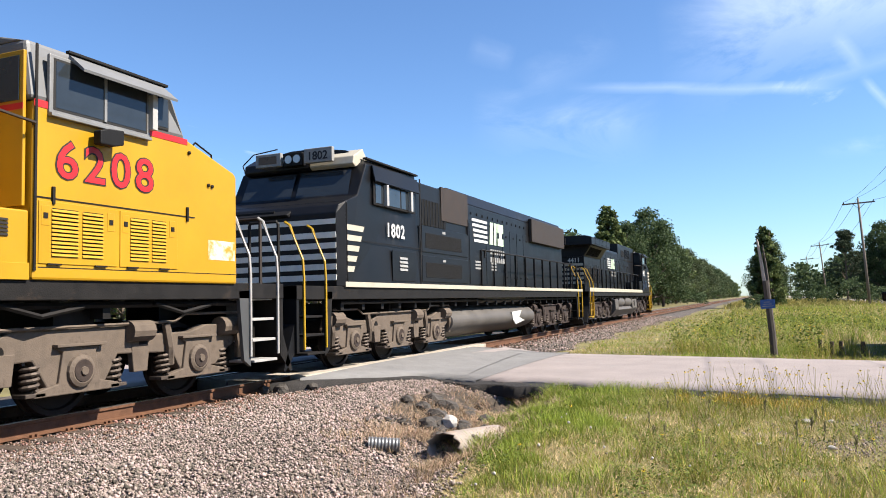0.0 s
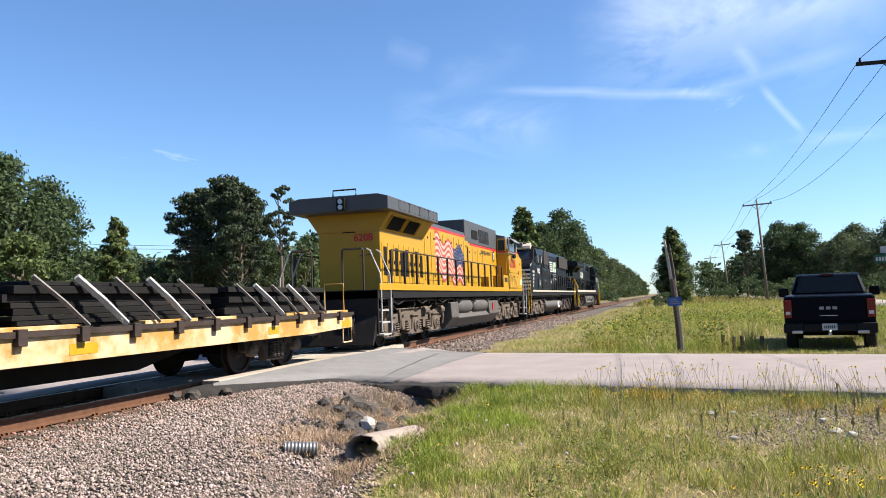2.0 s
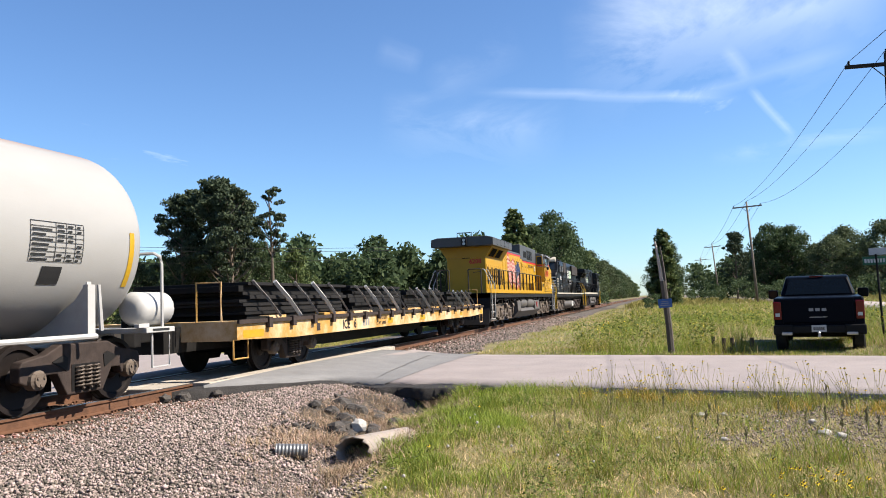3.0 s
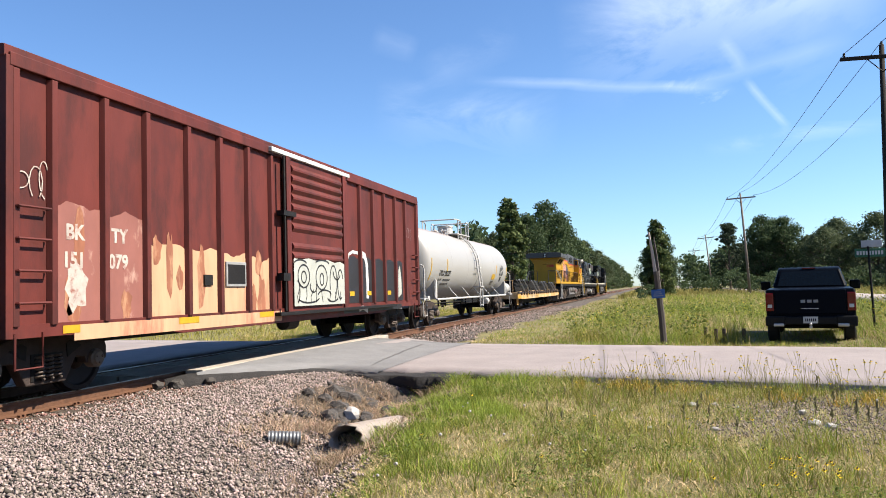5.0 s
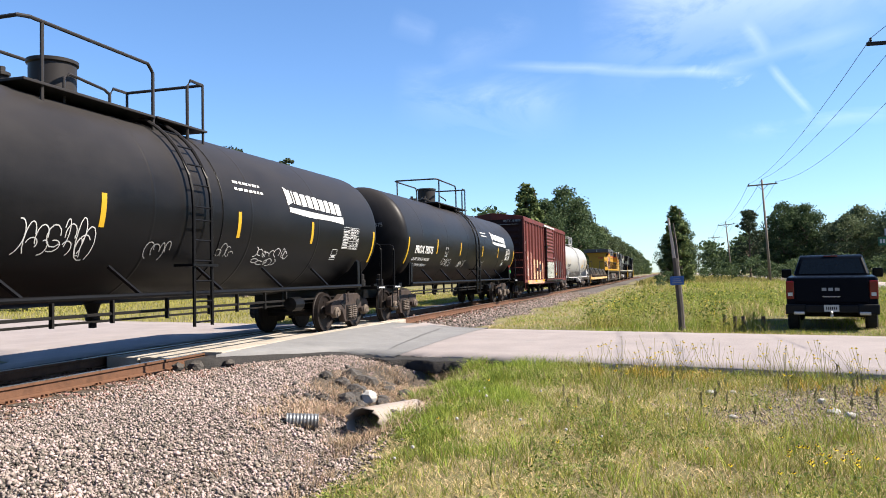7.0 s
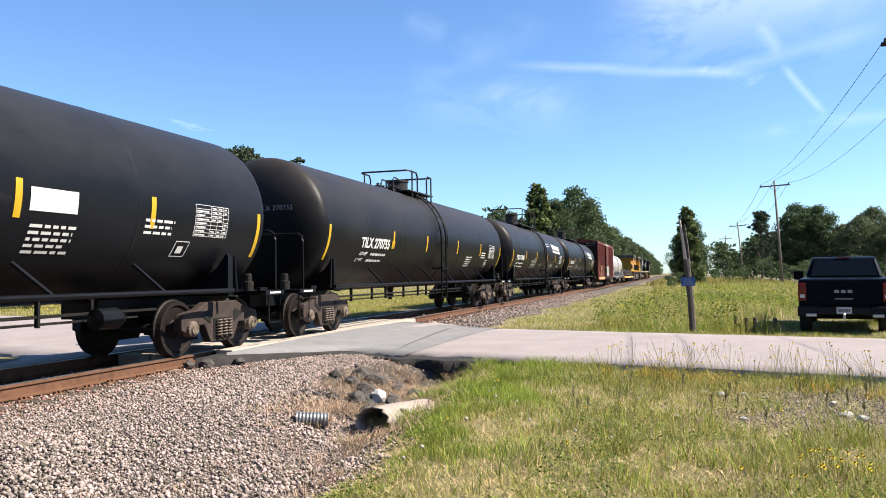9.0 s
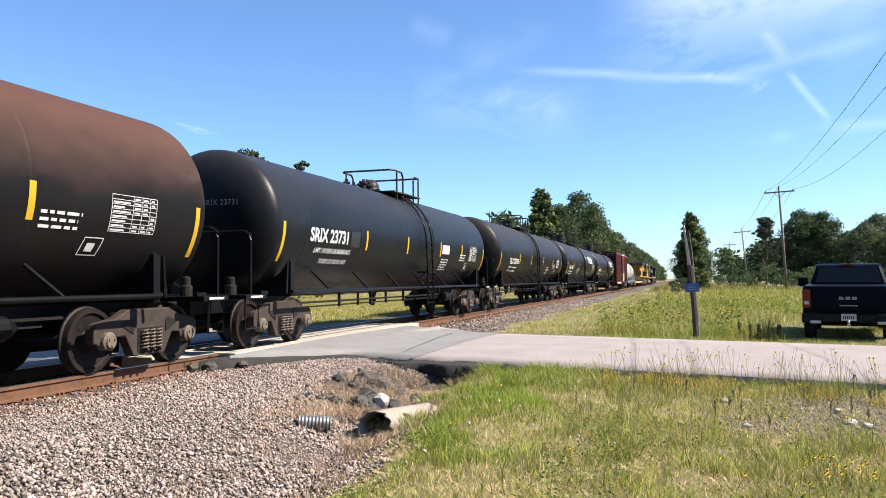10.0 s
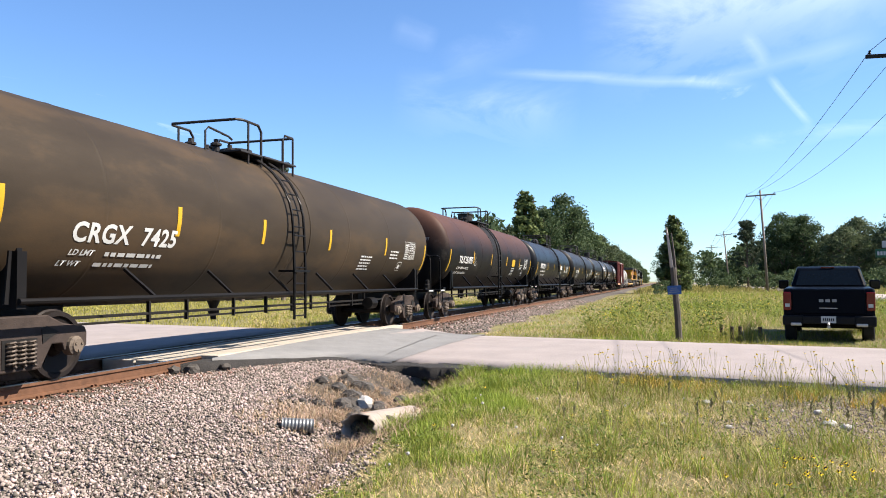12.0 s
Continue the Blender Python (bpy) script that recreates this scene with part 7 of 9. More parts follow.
    for a, b in ((-5.87, -5.08), (-4.92, -4.13), (-3.97, -3.23), (-3.07, -2.28), (-2.12, -1.5)):
        painted("spray_fill", sheet(bmesh.new(), [(0, 0), (b - a, 0), (b - a, 1.1), ((b - a) * 0.6, 1.18), (0, 1.12)]), car, DARK_SPRAY, (x + 0.003, a, 1.02))
    stroke("spray_line", [(0.03, 0.0), (0.02, 0.5), (0.04, 1.0), (0.14, 1.2), (0.4, 1.28), (0.75, 1.26)], 0.04, MARK_WHITE, car, (x + 0.006, -5.87, 1.02))
    stroke("spray_line", [(0.05, 1.25), (0.3, 1.2), (0.42, 1.0), (0.46, 0.5), (0.44, 0.1)], 0.085, MARK_WHITE, car, (x + 0.006, -4.92, 1.02))
    stroke("spray_line", [(0.0, 0.1), (0.25, 0.16), (0.6, 0.05)], 0.05, MARK_WHITE, car, (w + 0.004, -5.2, 0.74))
    painted("spray_shape", sheet(bmesh.new(), [(0, 0), (0.3, 0.1), (0.32, 0.5), (0.2, 0.95), (0.05, 0.8), (0.02, 0.4)]), car, PALE_SPRAY, (x + 0.007, -1.95, 1.1))
    painted("spray_fill", patch(bmesh.new(), 0, 4.4, 0, 0.14), car, DARK_SPRAY, (w + 0.001, -6.2, 0.78))
    scribble(car, 0, 0, -15.95, 2.72, 0.4, r2, WORN_WHITE, 0.24, False, x + 0.012)
    scribble(car, 0, 0, -1.15, 3.0, 0.5, r2, MARK_GREY, 0.3, False, x + 0.006)
    TRAIN.append((car, y0))


WORN_WHITE = material("worn_white_stencil", (0.34, 0.3, 0.26), 0.65, vary=0.2, scale=5, second=(0.2, 0.08, 0.06), amount=0.4, second_scale=7, bump=0.05)
RUST_RUN = material("rust_run_stain", (0.2, 0.075, 0.04), 0.75, vary=0.3, scale=5, second=(0.33, 0.18, 0.1), amount=0.4, second_scale=6, bump=0.05, stretch=(1, 1, 0.3))
PALE_RED = material("paler_red_repaint", (0.19, 0.072, 0.056), 0.65, vary=0.15, scale=2, second=(0.36, 0.22, 0.17), amount=0.28, second_scale=3, bump=0.05, stretch=(1, 1, 0.6))
PALE_SPRAY = material("pale_spray_paint", (0.29, 0.3, 0.265), 0.6, vary=0.12, scale=3, second=(0.5, 0.25, 0.2), amount=0.15, second_scale=2, bump=0.03)
DARK_SPRAY = material("dark_spray_paint", (0.0145, 0.0132, 0.0145), 0.5, vary=0.2, scale=3, bump=0.03)
boxcar()


# ---- flat car with its load ----
def flat_car():
    y0, L, w = -13.2, 19.9, 1.5
    car = thing("flat_car", "faded yellow flat car carrying stacked dark steel panels", "flat car", (TRACK, y0, 0))
    bm = prism(bmesh.new(), [(0, 1.06), (0, 0.72), (-2.2, 0.66), (-L + 2.2, 0.66), (-L, 0.72), (-L, 1.06)], w - 0.06, w, "x", 0.006)
    part("side_sill", bm, FLAT_YELLOW, car)
    bm = prism(bmesh.new(), [(0, 1.06), (0, 0.72), (-2.2, 0.66), (-L + 2.2, 0.66), (-L, 0.72), (-L, 1.06)], -w, -w + 0.06, "x", 0.006)
    part("side_sill", bm, FLAT_YELLOW, car)
    for y in (-0.1, -L + 0.1):
        part("end_sill", box(bmesh.new(), -w + 0.06, w - 0.06, y - 0.1, y + 0.1, 0.7, 1.06, 0.01), FLAT_YELLOW, car)
    plank = box(bmesh.new(), -w + 0.06, w - 0.06, -0.5, 0.5, 1.0, 1.055, 0.01)
    p0 = part("deck_plank", plank, WOOD_OLD, car)
    p0.location = (0, -0.7, 0)
    for k in range(1, 18):
        again("deck_plank", p0.data, car, (0, -0.7 - 1.05 * k - 0.3, 0))
    pocket = box(bmesh.new(), w, w + 0.09, -0.07, 0.07, 0.9, 1.1, 0.01)
    st0 = part("stake_pocket", pocket, CAST_BROWN, car)
    st0.location = (0, -0.8, 0)
    for k in range(1, 19):
        again("stake_pocket", st0.data, car, (0, -0.8 - 1.0 * k, 0))
    part("rub_rail", box(bmesh.new(), w, w + 0.05, -L, 0, 1.0, 1.075), CAST_BROWN, car)
    part("centre_sill", box(bmesh.new(), -0.35, 0.35, -L - 0.5, 0.5, 0.52, 0.98), STEEL_DARK, car)
    part("fish_belly", prism(bmesh.new(), [(-4.6, 0.6), (-6.2, 0.3), (-L + 6.2, 0.3), (-L + 4.6, 0.6)], -0.34, 0.34, "x", 0.01), STEEL_DARK, car)
    part("brake_pipe", tube(bmesh.new(), [(0.95, -4.4, 0.66), (0.95, -L + 4.4, 0.66)], 0.03, 5), STEEL_DARK, car)
    bm = bmesh.new()
    for k in range(12):
        box(bm, -1.4, 1.4, -2 - 1.45 * k - 0.06, -2 - 1.45 * k + 0.06, 0.76, 0.98)
    part("cross_bearers", bm, STEEL_DARK, car)
    for s, y in ((1, 0.0), (-1, -L)):
        part("step_iron", tube(bmesh.new(), [(w - 0.05, y + s * 0.05, 0.72), (w - 0.05, y + s * 0.05, 0.38), (w - 0.05, y - s * 0.45, 0.38), (w - 0.05, y - s * 0.45, 0.72)], 0.02, 5), FLAT_YELLOW, car)
        part("grab_iron", tube(bmesh.new(), [(w - 0.25, y + s * 0.1, 1.05), (w - 0.25, y + s * 0.1, 1.75), (w - 0.75, y + s * 0.1, 1.75), (w - 0.75, y + s * 0.1, 1.05)], 0.02, 5), FLAT_YELLOW, car)
        coupler(car, y + s * 0.75, s < 0)
        bogie(car, y - s * 3.0)
    lettering("car_number", "ICE   6", 0.3, car, MARK_BLACK, (w + 0.004, -15.15, 0.72), 0.008)
    bm = bmesh.new()
    for k in range(3):
        patch(bm, 0.16 * k, 0.16 * k + 0.1, 0, 0.2)
    painted("worn_figures", bm, car, MARK_GREY, (w + 0.004, -13.85, 0.74))
    for y, wd in ((-19.7, 0.75), (-9.0, 0.5), (-4.0, 0.4), (-0.6, 0.5), (-12.0, 0.4)):
        painted("reflector_strip", patch(bmesh.new(), 0, wd, 0, 0.14), car, MARK_YELLOW, (w + 0.004, y, 0.74))
    lettering("load_limit", "LD LMT 216200", 0.12, car, MARK_BLACK, (w + 0.004, -12.9, 0.87), 0.002)
    lettering("light_weight", "LT WT  69800", 0.12, car, MARK_BLACK, (w + 0.004, -12.9, 0.73), 0.002)
    painted("patch_mark", patch(bmesh.new(), 0, 0.18, 0, 0.16), car, CAST_BROWN, (w + 0.004, -16.6, 0.74))
    TRAIN.append((car, y0))
    for k in range(9):
        y = -18.6 + 2.15 * k + (0.4 if k % 2 else 0)
        part("dunnage", box(bmesh.new(), 1.2, 1.44, y, y + (1.3 if k % 3 else 0.7), 1.062, 1.125, 0.008), FLAT_YELLOW, car)
    # the load: layered dark panels in four stacks, with slanting tie-down straps
    r = random.Random(12)
    load = thing("steel_load", "stacked dark steel and timber panels tied with slanting straps", "cargo", (TRACK, y0, 0))
    for a, b, top in ((-19.3, -14.3, 1.78), (-14.15, -9.9, 1.74), (-9.7, -5.3, 1.72), (-5.1, -1.0, 1.66)):
        z = 1.06
        while z < top - 0.04:
            h = r.uniform(0.06, 0.12)
            inset = r.uniform(0, 0.16)
            part("panel", box(bmesh.new(), -1.3 + inset, 1.32 - inset, a + r.uniform(0, 0.35), b - r.uniform(0, 0.35), z + 0.006, z + h, 0.006), WOOD_OLD, load)
            z += h
        for k in range(5):
            y = a + 0.75 + (b - a - 1.5) * k / 4
            pale = k % 2 == 1
            mat = STAKE_PALE if pale else STAKE_GREY
            wd = 0.05 if pale else 0.03
            p, q = Vector((1.3, y - 0.42, top + 0.02)), Vector((1.5, y + 0.3, 1.1))
            bm = bmesh.new()
            tube(bm, [p, (p + q) / 2 + Vector((0.03, 0, 0)), q], wd, 4)
            if pale:
                for t in (0.35, 0.5, 0.62, 0.9):
                    c = p.lerp(q, t)
                    lathe(bm, [(-0.05, 0.02), (0, 0.055), (0.05, 0.02)], "z", c, 6)
            part("strap", bm, mat, load)
    TRAIN.append((load, y0))


flat_car()

# ---- locomotives ----
RAIL_BROWN = material("grimy_handrail", (0.026, 0.018, 0.013), 0.6, vary=0.3, bump=0.1)


def loco_frame_mesh():
    bm = bmesh.new()
    top = [(-3.05, 0.78), (-2.95, 1.0), (-2.3, 1.02), (-1.95, 0.93), (-1.2, 0.93), (-0.85, 1.05), (0.85, 1.05), (1.2, 0.93), (1.95, 0.93), (2.3, 1.02), (2.95, 1.0), (3.05, 0.78), (2.75, 0.62), (2.5, 0.42), (1.75, 0.42), (1.6, 0.66),
           (0.62, 0.7), (0.42, 0.38), (-0.42, 0.38), (-0.62, 0.7), (-1.6, 0.66), (-1.75, 0.42), (-2.5, 0.42), (-2.75, 0.62)]
    prism(bm, top, 0.98, 1.16, "x", 0.02)
    return bm


def journal_mesh():
    bm = bmesh.new()
    for y in (0.0,):
        prism(bm, [(y - 0.62, 0.29), (y - 0.6, 0.36), (y - 0.3, 0.42), (y - 0.24, 0.78), (y - 0.34, 0.84), (y + 0.34, 0.84), (y + 0.24, 0.78), (y + 0.3, 0.42), (y + 0.6, 0.36), (y + 0.62, 0.29)], 1.1, 1.2, "x", 0.012)
        box(bm, 1.1, 1.25, y - 0.36, y + 0.36, 0.84, 0.875, 0.006)
        lathe(bm, [(1.16, 0.2), (1.24, 0.19), (1.26, 0.15), (1.26, 0.04)], "x", (0, y, 0.55), 18)
        lathe(bm, [(1.25, 0.06), (1.29, 0.05)], "x", (0, y, 0.55), 8)
    return bm


def loco_spring_mesh():
    bm = bmesh.new()
    for y in (0,):
        for s in (0,):
            pts = [(1.09 + 0.09 * math.cos(a), y + s + 0.09 * math.sin(a), 0.36 + 0.32 * a / 30) for a in np.linspace(0, 30, 50)]
            tube(bm, pts, 0.024, 5)
            box(bm, 0.98, 1.2, y - 0.13, y + 0.13, 0.3, 0.345, 0.006)
    return bm


def bogie_details_mesh():
    bm = bmesh.new()
    for y in (-2.75, 2.75, 0.95):
        lathe(bm, [(-0.2, 0.05), (-0.2, 0.14), (0.18, 0.14), (0.22, 0.08)], "y", (1.18, y, 0.98), 12)
    tube(bm, [(1.2, -2.9, 1.16), (1.2, -1.9, 1.16), (1.2, -1.7, 1.06), (1.2, 1.6, 1.08), (1.2, 1.8, 1.18), (1.2, 3.0, 1.18), (1.2, 3.05, 1.05)], 0.02, 5)
    for y in (-1.45, 1.45, 2.95, -2.95):
        tube(bm, [(1.18, y, 1.05), (1.2, y + 0.05, 0.75), (1.14, y + 0.12, 0.5)], 0.06, 6)
    for y in (-1.0, 1.0):
        prism(bm, [(y - 0.12, 0.45), (y - 0.16, 0.8), (y + 0.16, 0.8), (y + 0.12, 0.45)], 1.08, 1.17, "x", 0.01)
    return bm


def loco_bogie(car, y, mat, key):
    b = again("bogie", shared("loco_bolster", lambda: (box(box(bmesh.new(), -0.98, 0.98, -2.6, 2.6, 0.6, 0.95, 0.02), -1.1, 1.1, -0.3, 0.3, 0.9, 1.3), STEEL_DARK, False)), car, (0, y, 0))
    for turn in (0, math.pi):
        again("side_frame", shared("loco_side_frame" + key, lambda: (loco_frame_mesh(), mat, False)), b, (0, 0, 0), turn)
        for y1 in (-2.07, 0.0, 2.07):
            again("journal_box", shared("journal" + key, lambda: (journal_mesh(), mat, False)), b, (0, y1, 0), turn)
            for y2 in (-0.6, 0.6):
                again("coil_spring", shared("loco_spring", lambda: (loco_spring_mesh(), SPRING, False)), b, (0, y1 + y2, 0), turn)
        # Dark discs on the solid frame imitate the shade inside round holes.
        for y1 in (-1.05, 1.05):
            again("frame_hole", shared("frame_hole", lambda: (lathe(bmesh.new(), [(1.155, 0.075), (1.166, 0.075)], "x", (0, 0, 0.82), 16), GRILLE, False)), b, (0, y1, 0), turn)
        for y1 in (-2.07, 0.0, 2.07):
            again("bearing_face", shared("bearing_face", lambda: (lathe(bmesh.new(), [(1.255, 0.14), (1.268, 0.13)], "x", (0, 0, 0.55), 18), CAST_BROWN, False)), b, (0, y1, 0), turn)
        again("brake_gear", shared("loco_brakes" + key, lambda: (bogie_details_mesh(), mat, False)), b, (0, 0, 0), turn)
    for s in (-2.07, 0, 2.07):
        wheelset(b, s, 0.53)


def louvres(bm, y0, y1, z0, z1, x, n):
    for k in range(n):
        z = z0 + (z1 - z0) * (k + 0.5) / n
        h = (z1 - z0) / n
        prism(bm, [(x, z - h * 0.35), (x + 0.016, z - h * 0.35), (x, z + h * 0.3)], y0, y1, "y")


def steps(car, y, s, rail_mat, step_mat, n=4):
    """Corner steps below the platform, with two handrails."""
    for side in (-1, 1):
        for k in range(n):
            z = 0.42 + 0.32 * k
            part("step", box(bmesh.new(), min(side * 1.02, side * (1.5 - 0.03 * k)), max(side * 1.02, side * (1.5 - 0.03 * k)), y - 0.3, y + 0.3, z - 0.02, z + 0.02, 0.006), step_mat, car)
        part("step_well", box(bmesh.new(), min(side * 0.98, side * 1.02), max(side * 0.98, side * 1.02), y - 0.36, y + 0.36, 0.35, 1.55), STEEL_DARK, car)
        for d in (-0.36, 0.36):
            bm = tube(bmesh.new(), [(side * 1.48, y + d, 0.5), (side * 1.48, y + d, 1.75), (side * 1.46, y + d - s * 0.0, 2.05), (side * 1.2, y + d, 2.66), (side * 1.1, y + d, 2.72)], 0.024, 6)
            part("step_handrail", bm, rail_mat, car)
        part("step_side", prism(bmesh.new(), [(y - s * 0.34, 0.35), (y - s * 0.5, 0.45), (y - s * 0.62, 1.5), (y - s * 0.34, 1.5)], side * 1.4, side * 1.46, "x"), step_mat if step_mat is not HAND_WHITE else UP_GREY, car)


def end_gear(car, y, s, mat, rail_mat):
    """Pilot, snow plough, hoses and the end rail of a platform."""
    part("pilot", box(bmesh.new(), -1.45, 1.45, min(y, y - s * 0.08), max(y, y - s * 0.08), 0.45, 1.6, 0.01), mat, car)
    bm = prism(bmesh.new(), [(y, 0.95), (y + s * 0.32, 0.2), (y + s * 0.28, 0.16), (y - s * 0.05, 0.5)], -1.4, 1.4, "x")
    part("plough", bm, mat, car)
    coupler(car, y + s * 0.3, s < 0)
    for x in (-0.75, -0.55, 0.5, 0.65, 0.8):
        part("hose", tube(bmesh.new(), [(x, y + s * 0.02, 1.0), (x, y + s * 0.14, 0.75), (x + 0.03, y + s * 0.2, 0.45)], 0.022, 5), STEEL_DARK, car)
    for a, b in ((-1.05, -0.45), (0.45, 1.05)):
        part("end_rail", tube(bmesh.new(), [(a, y - s * 0.06, 1.6), (a, y - s * 0.06, 2.68), (a + 0.03, y - s * 0.06, 2.72), (b - 0.03, y - s * 0.06, 2.72), (b, y - s * 0.06, 2.68), (b, y - s * 0.06, 1.6)], 0.03, 6), rail_mat, car)


def side_rails(car, a, b, mat, n):
    for side in (-1, 1):
        bm = tube(bmesh.new(), [(side * 1.46, a, 2.0), (side * 1.46, a, 2.66), (side * 1.46, a + 0.1, 2.72), (side * 1.46, b - 0.1, 2.72), (side * 1.46, b, 2.6)], 0.024, 6)
        part("handrail", bm, mat, car)
        for k in range(n):
            y = a + (b - a) * k / (n - 1)
            part("stanchion", box(bmesh.new(), side * 1.46 - 0.03, side * 1.46 + 0.03, y - 0.03, y + 0.03, 1.6, 2.71), mat, car)


def tall_cab_loco(name, label, y0, main, top, line, sill, rail_mat, step_mat, bogie_mat, number, decals, key):
    """A six-axle hood locomotive with a wide cab in front and wide radiator wings at the rear; the nose is at y = 0."""
    car = thing(name, label, "locomotive", (TRACK, y0, 0), "locomotives of the freight train")
    part("platform", box(bmesh.new(), -1.46, 1.46, -20.75, 1.3, 1.38, 1.62, 0.01), STEEL_DARK, car)
    for side in (-1, 1):
        part("side_sill", box(bmesh.new(), min(side * 1.46, side * 1.5), max(side * 1.46, side * 1.5), -20.7, -3.5, 1.6, 1.78, 0.004), sill, car)
    # cab: painted lower body, darker upper body
    low = [(0.03, 1.6), (0.03, 3.2), (-0.03, 3.26), (-1.04, 3.57), (-3.47, 3.57), (-3.47, 1.6)]
    part("cab_body", prism(bmesh.new(), low, -1.5, 1.5, "x", 0.03), main, car)
    up = [(-1.06, 3.575), (-1.36, 4.16), (-1.5, 4.26), (-3.5, 4.26), (-3.5, 3.575)]
    bm = prism(bmesh.new(), up, -1.49, 1.49, "x", 0.05)
    for v in bm.verts:
        if v.co.z > 4.2:
            v.co.x *= 0.94
    cab_paint = CAB_GREY if key == "up" else top
    part("cab_top", bm, cab_paint, car)
    part("roof_crown", prism(bmesh.new(), [(-1.35, 4.25), (-0.9, 4.36), (0.9, 4.36), (1.35, 4.25)], -3.5, -1.55, "y", 0.02), cab_paint, car)
    for side in (-1, 1):
        def sx(a, b):
            return min(side * a, side * b), max(side * a, side * b)
        part("colour_line", box(bmesh.new(), *sx(1.5, 1.506), -3.47, -1.05, 3.5, 3.58), line, car)
        fr = part("window_frame", box(bmesh.new(), *sx(1.48, 1.53), -3.3, -1.78, 3.46, 4.13, 0.012), ALU_DULL if key == "up" else top, car)
        part("window_gasket", box(bmesh.new(), *sx(1.528, 1.533), -3.25, -1.83, 3.5, 4.09), RUBBER, fr)
        for a, b in ((-3.22, -2.54), (-2.5, -1.86)):
            part("pane", box(bmesh.new(), *sx(1.531, 1.537), a, b, 3.53, 4.06), CAB_GLASS, fr)
        part("sash_bar", box(bmesh.new(), *sx(1.53, 1.548), -2.54, -2.5, 3.51, 4.08), ALU_DULL, fr)
        part("sill_bar", box(bmesh.new(), *sx(1.5, 1.57), -3.3, -1.78, 3.42, 3.46, 0.006), ALU_DULL if key == "up" else top, fr)
        part("wind_deflector", box(bmesh.new(), *sx(1.5, 1.6), -1.8, -1.71, 3.56, 4.02, 0.008), HAND_WHITE if key == "up" else top, car)
        bm = prism(bmesh.new(), [(side * 1.5, 4.2), (side * 1.74, 4.0), (side * 1.73, 3.97), (side * 1.49, 4.15)], -3.02, -1.5, "y")
        part("sunshade", bm, cab_paint, car)
        part("shade_track", box(bmesh.new(), *sx(1.48, 1.54), -3.05, -1.46, 4.2, 4.235, 0.006), STEEL_DARK, car)
        quarter = part("quarter_window", box(bmesh.new(), *sx(1.47, 1.503), -1.66, -1.4, 3.62, 4.08, 0.02), RUBBER, car)
        part("pane", box(bmesh.new(), *sx(1.5, 1.508), -1.63, -1.43, 3.66, 4.04, 0.003), CAB_GLASS, quarter)
        part("mirror", prism(bmesh.new(), [(-2.72, 3.2), (-2.72, 3.36), (-2.6, 3.4), (-2.36, 3.42), (-2.36, 3.24), (-2.5, 3.2)], *sx(1.56, 1.68), "x", 0.015), PLASTIC_BLACK, car)
        part("mirror_arm", tube(bmesh.new(), [(side * 1.5, -2.45, 3.44), (side * 1.6, -2.5, 3.38)], 0.018, 5), STEEL_DARK, car)
        part("drip_rail", box(bmesh.new(), *sx(1.498, 1.512), -3.46, -3.43, 1.7, 4.2), STEEL_DARK, car)
        part("body_seam", box(bmesh.new(), *sx(1.5, 1.503), -3.4, 0.0, 1.735, 1.745), STEEL_DARK, car)
        for a, b in ((-3.4, -2.3), (-2.25, -1.25)):
            door = part("locker_door", box(bmesh.new(), *sx(1.495, 1.512), a, b, 1.78, 2.47, 0.004), main, car)
            for p, q in ((a + 0.16, (a + b) / 2 - 0.03), ((a + b) / 2 + 0.03, b - 0.22)):
                back = part("vent_back", box(bmesh.new(), *sx(1.512, 1.514), p, q, 1.86, 2.4), GRILLE, door)
                bm = bmesh.new()
                louvres(bm, p, q, 1.86, 2.4, 1.514, 12)
                if side < 0:
                    bmesh.ops.scale(bm, vec=(-1, 1, 1), verts=bm.verts)
                part("louvre", bm, main, door)
            for y in (a + 0.08, b - 0.1):
                latch = part("latch", box(bmesh.new(), *sx(1.51, 1.516), y - 0.055, y + 0.055, 2.2, 2.42, 0.003), main, door)
                part("latch_handle", box(bmesh.new(), *sx(1.515, 1.524), y - 0.028, y + 0.028, 2.28, 2.34), STEEL_DARK, latch)
            for y in (a + 0.2, b - 0.25):
                part("hinge", box(bmesh.new(), *sx(1.51, 1.526), y - 0.09, y + 0.09, 1.765, 1.785), STEEL_DARK, door)
    bm = bmesh.new()
    for a, b in ((-0.95, -0.1), (0.1, 0.95)):
        bm.faces.new([bm.verts.new(p) for p in ((a, -1.07, 3.62), (b, -1.07, 3.62), (b, -1.32, 4.12), (a, -1.32, 4.12))])
    for v in bm.verts:
        v.co.y += 0.03
    part("windscreen", bm, CAB_GLASS, car)
    part("roof_dome", lathe(bmesh.new(), [(0, 0.14), (0.06, 0.13), (0.1, 0.06)], "z", (0.9, -2.9, 4.28), 14), MARK_WHITE, car)
    for side in (-1, 1):
        def sx(a, b):
            return min(side * a, side * b), max(side * a, side * b)
        back = part("cab_rear_door", box(bmesh.new(), *sx(0.99, 1.42), -3.54, -3.5, 2.4, 4.12, 0.01), main, car)
        part("rear_pane", box(bmesh.new(), *sx(1.05, 1.36), -3.55, -3.54, 3.56, 4.06, 0.004), CAB_GLASS, back)
        part("line", box(bmesh.new(), *sx(0.99, 1.42), -3.545, -3.54, 3.46, 3.53), line, back)
        part("door_grab", tube(bmesh.new(), [(side * 1.48, -3.46, 3.3), (side * 1.56, -3.5, 3.3), (side * 1.56, -4.1, 3.36), (side * 1.2, -4.6, 3.4)], 0.018, 5), RAIL_BROWN, car)
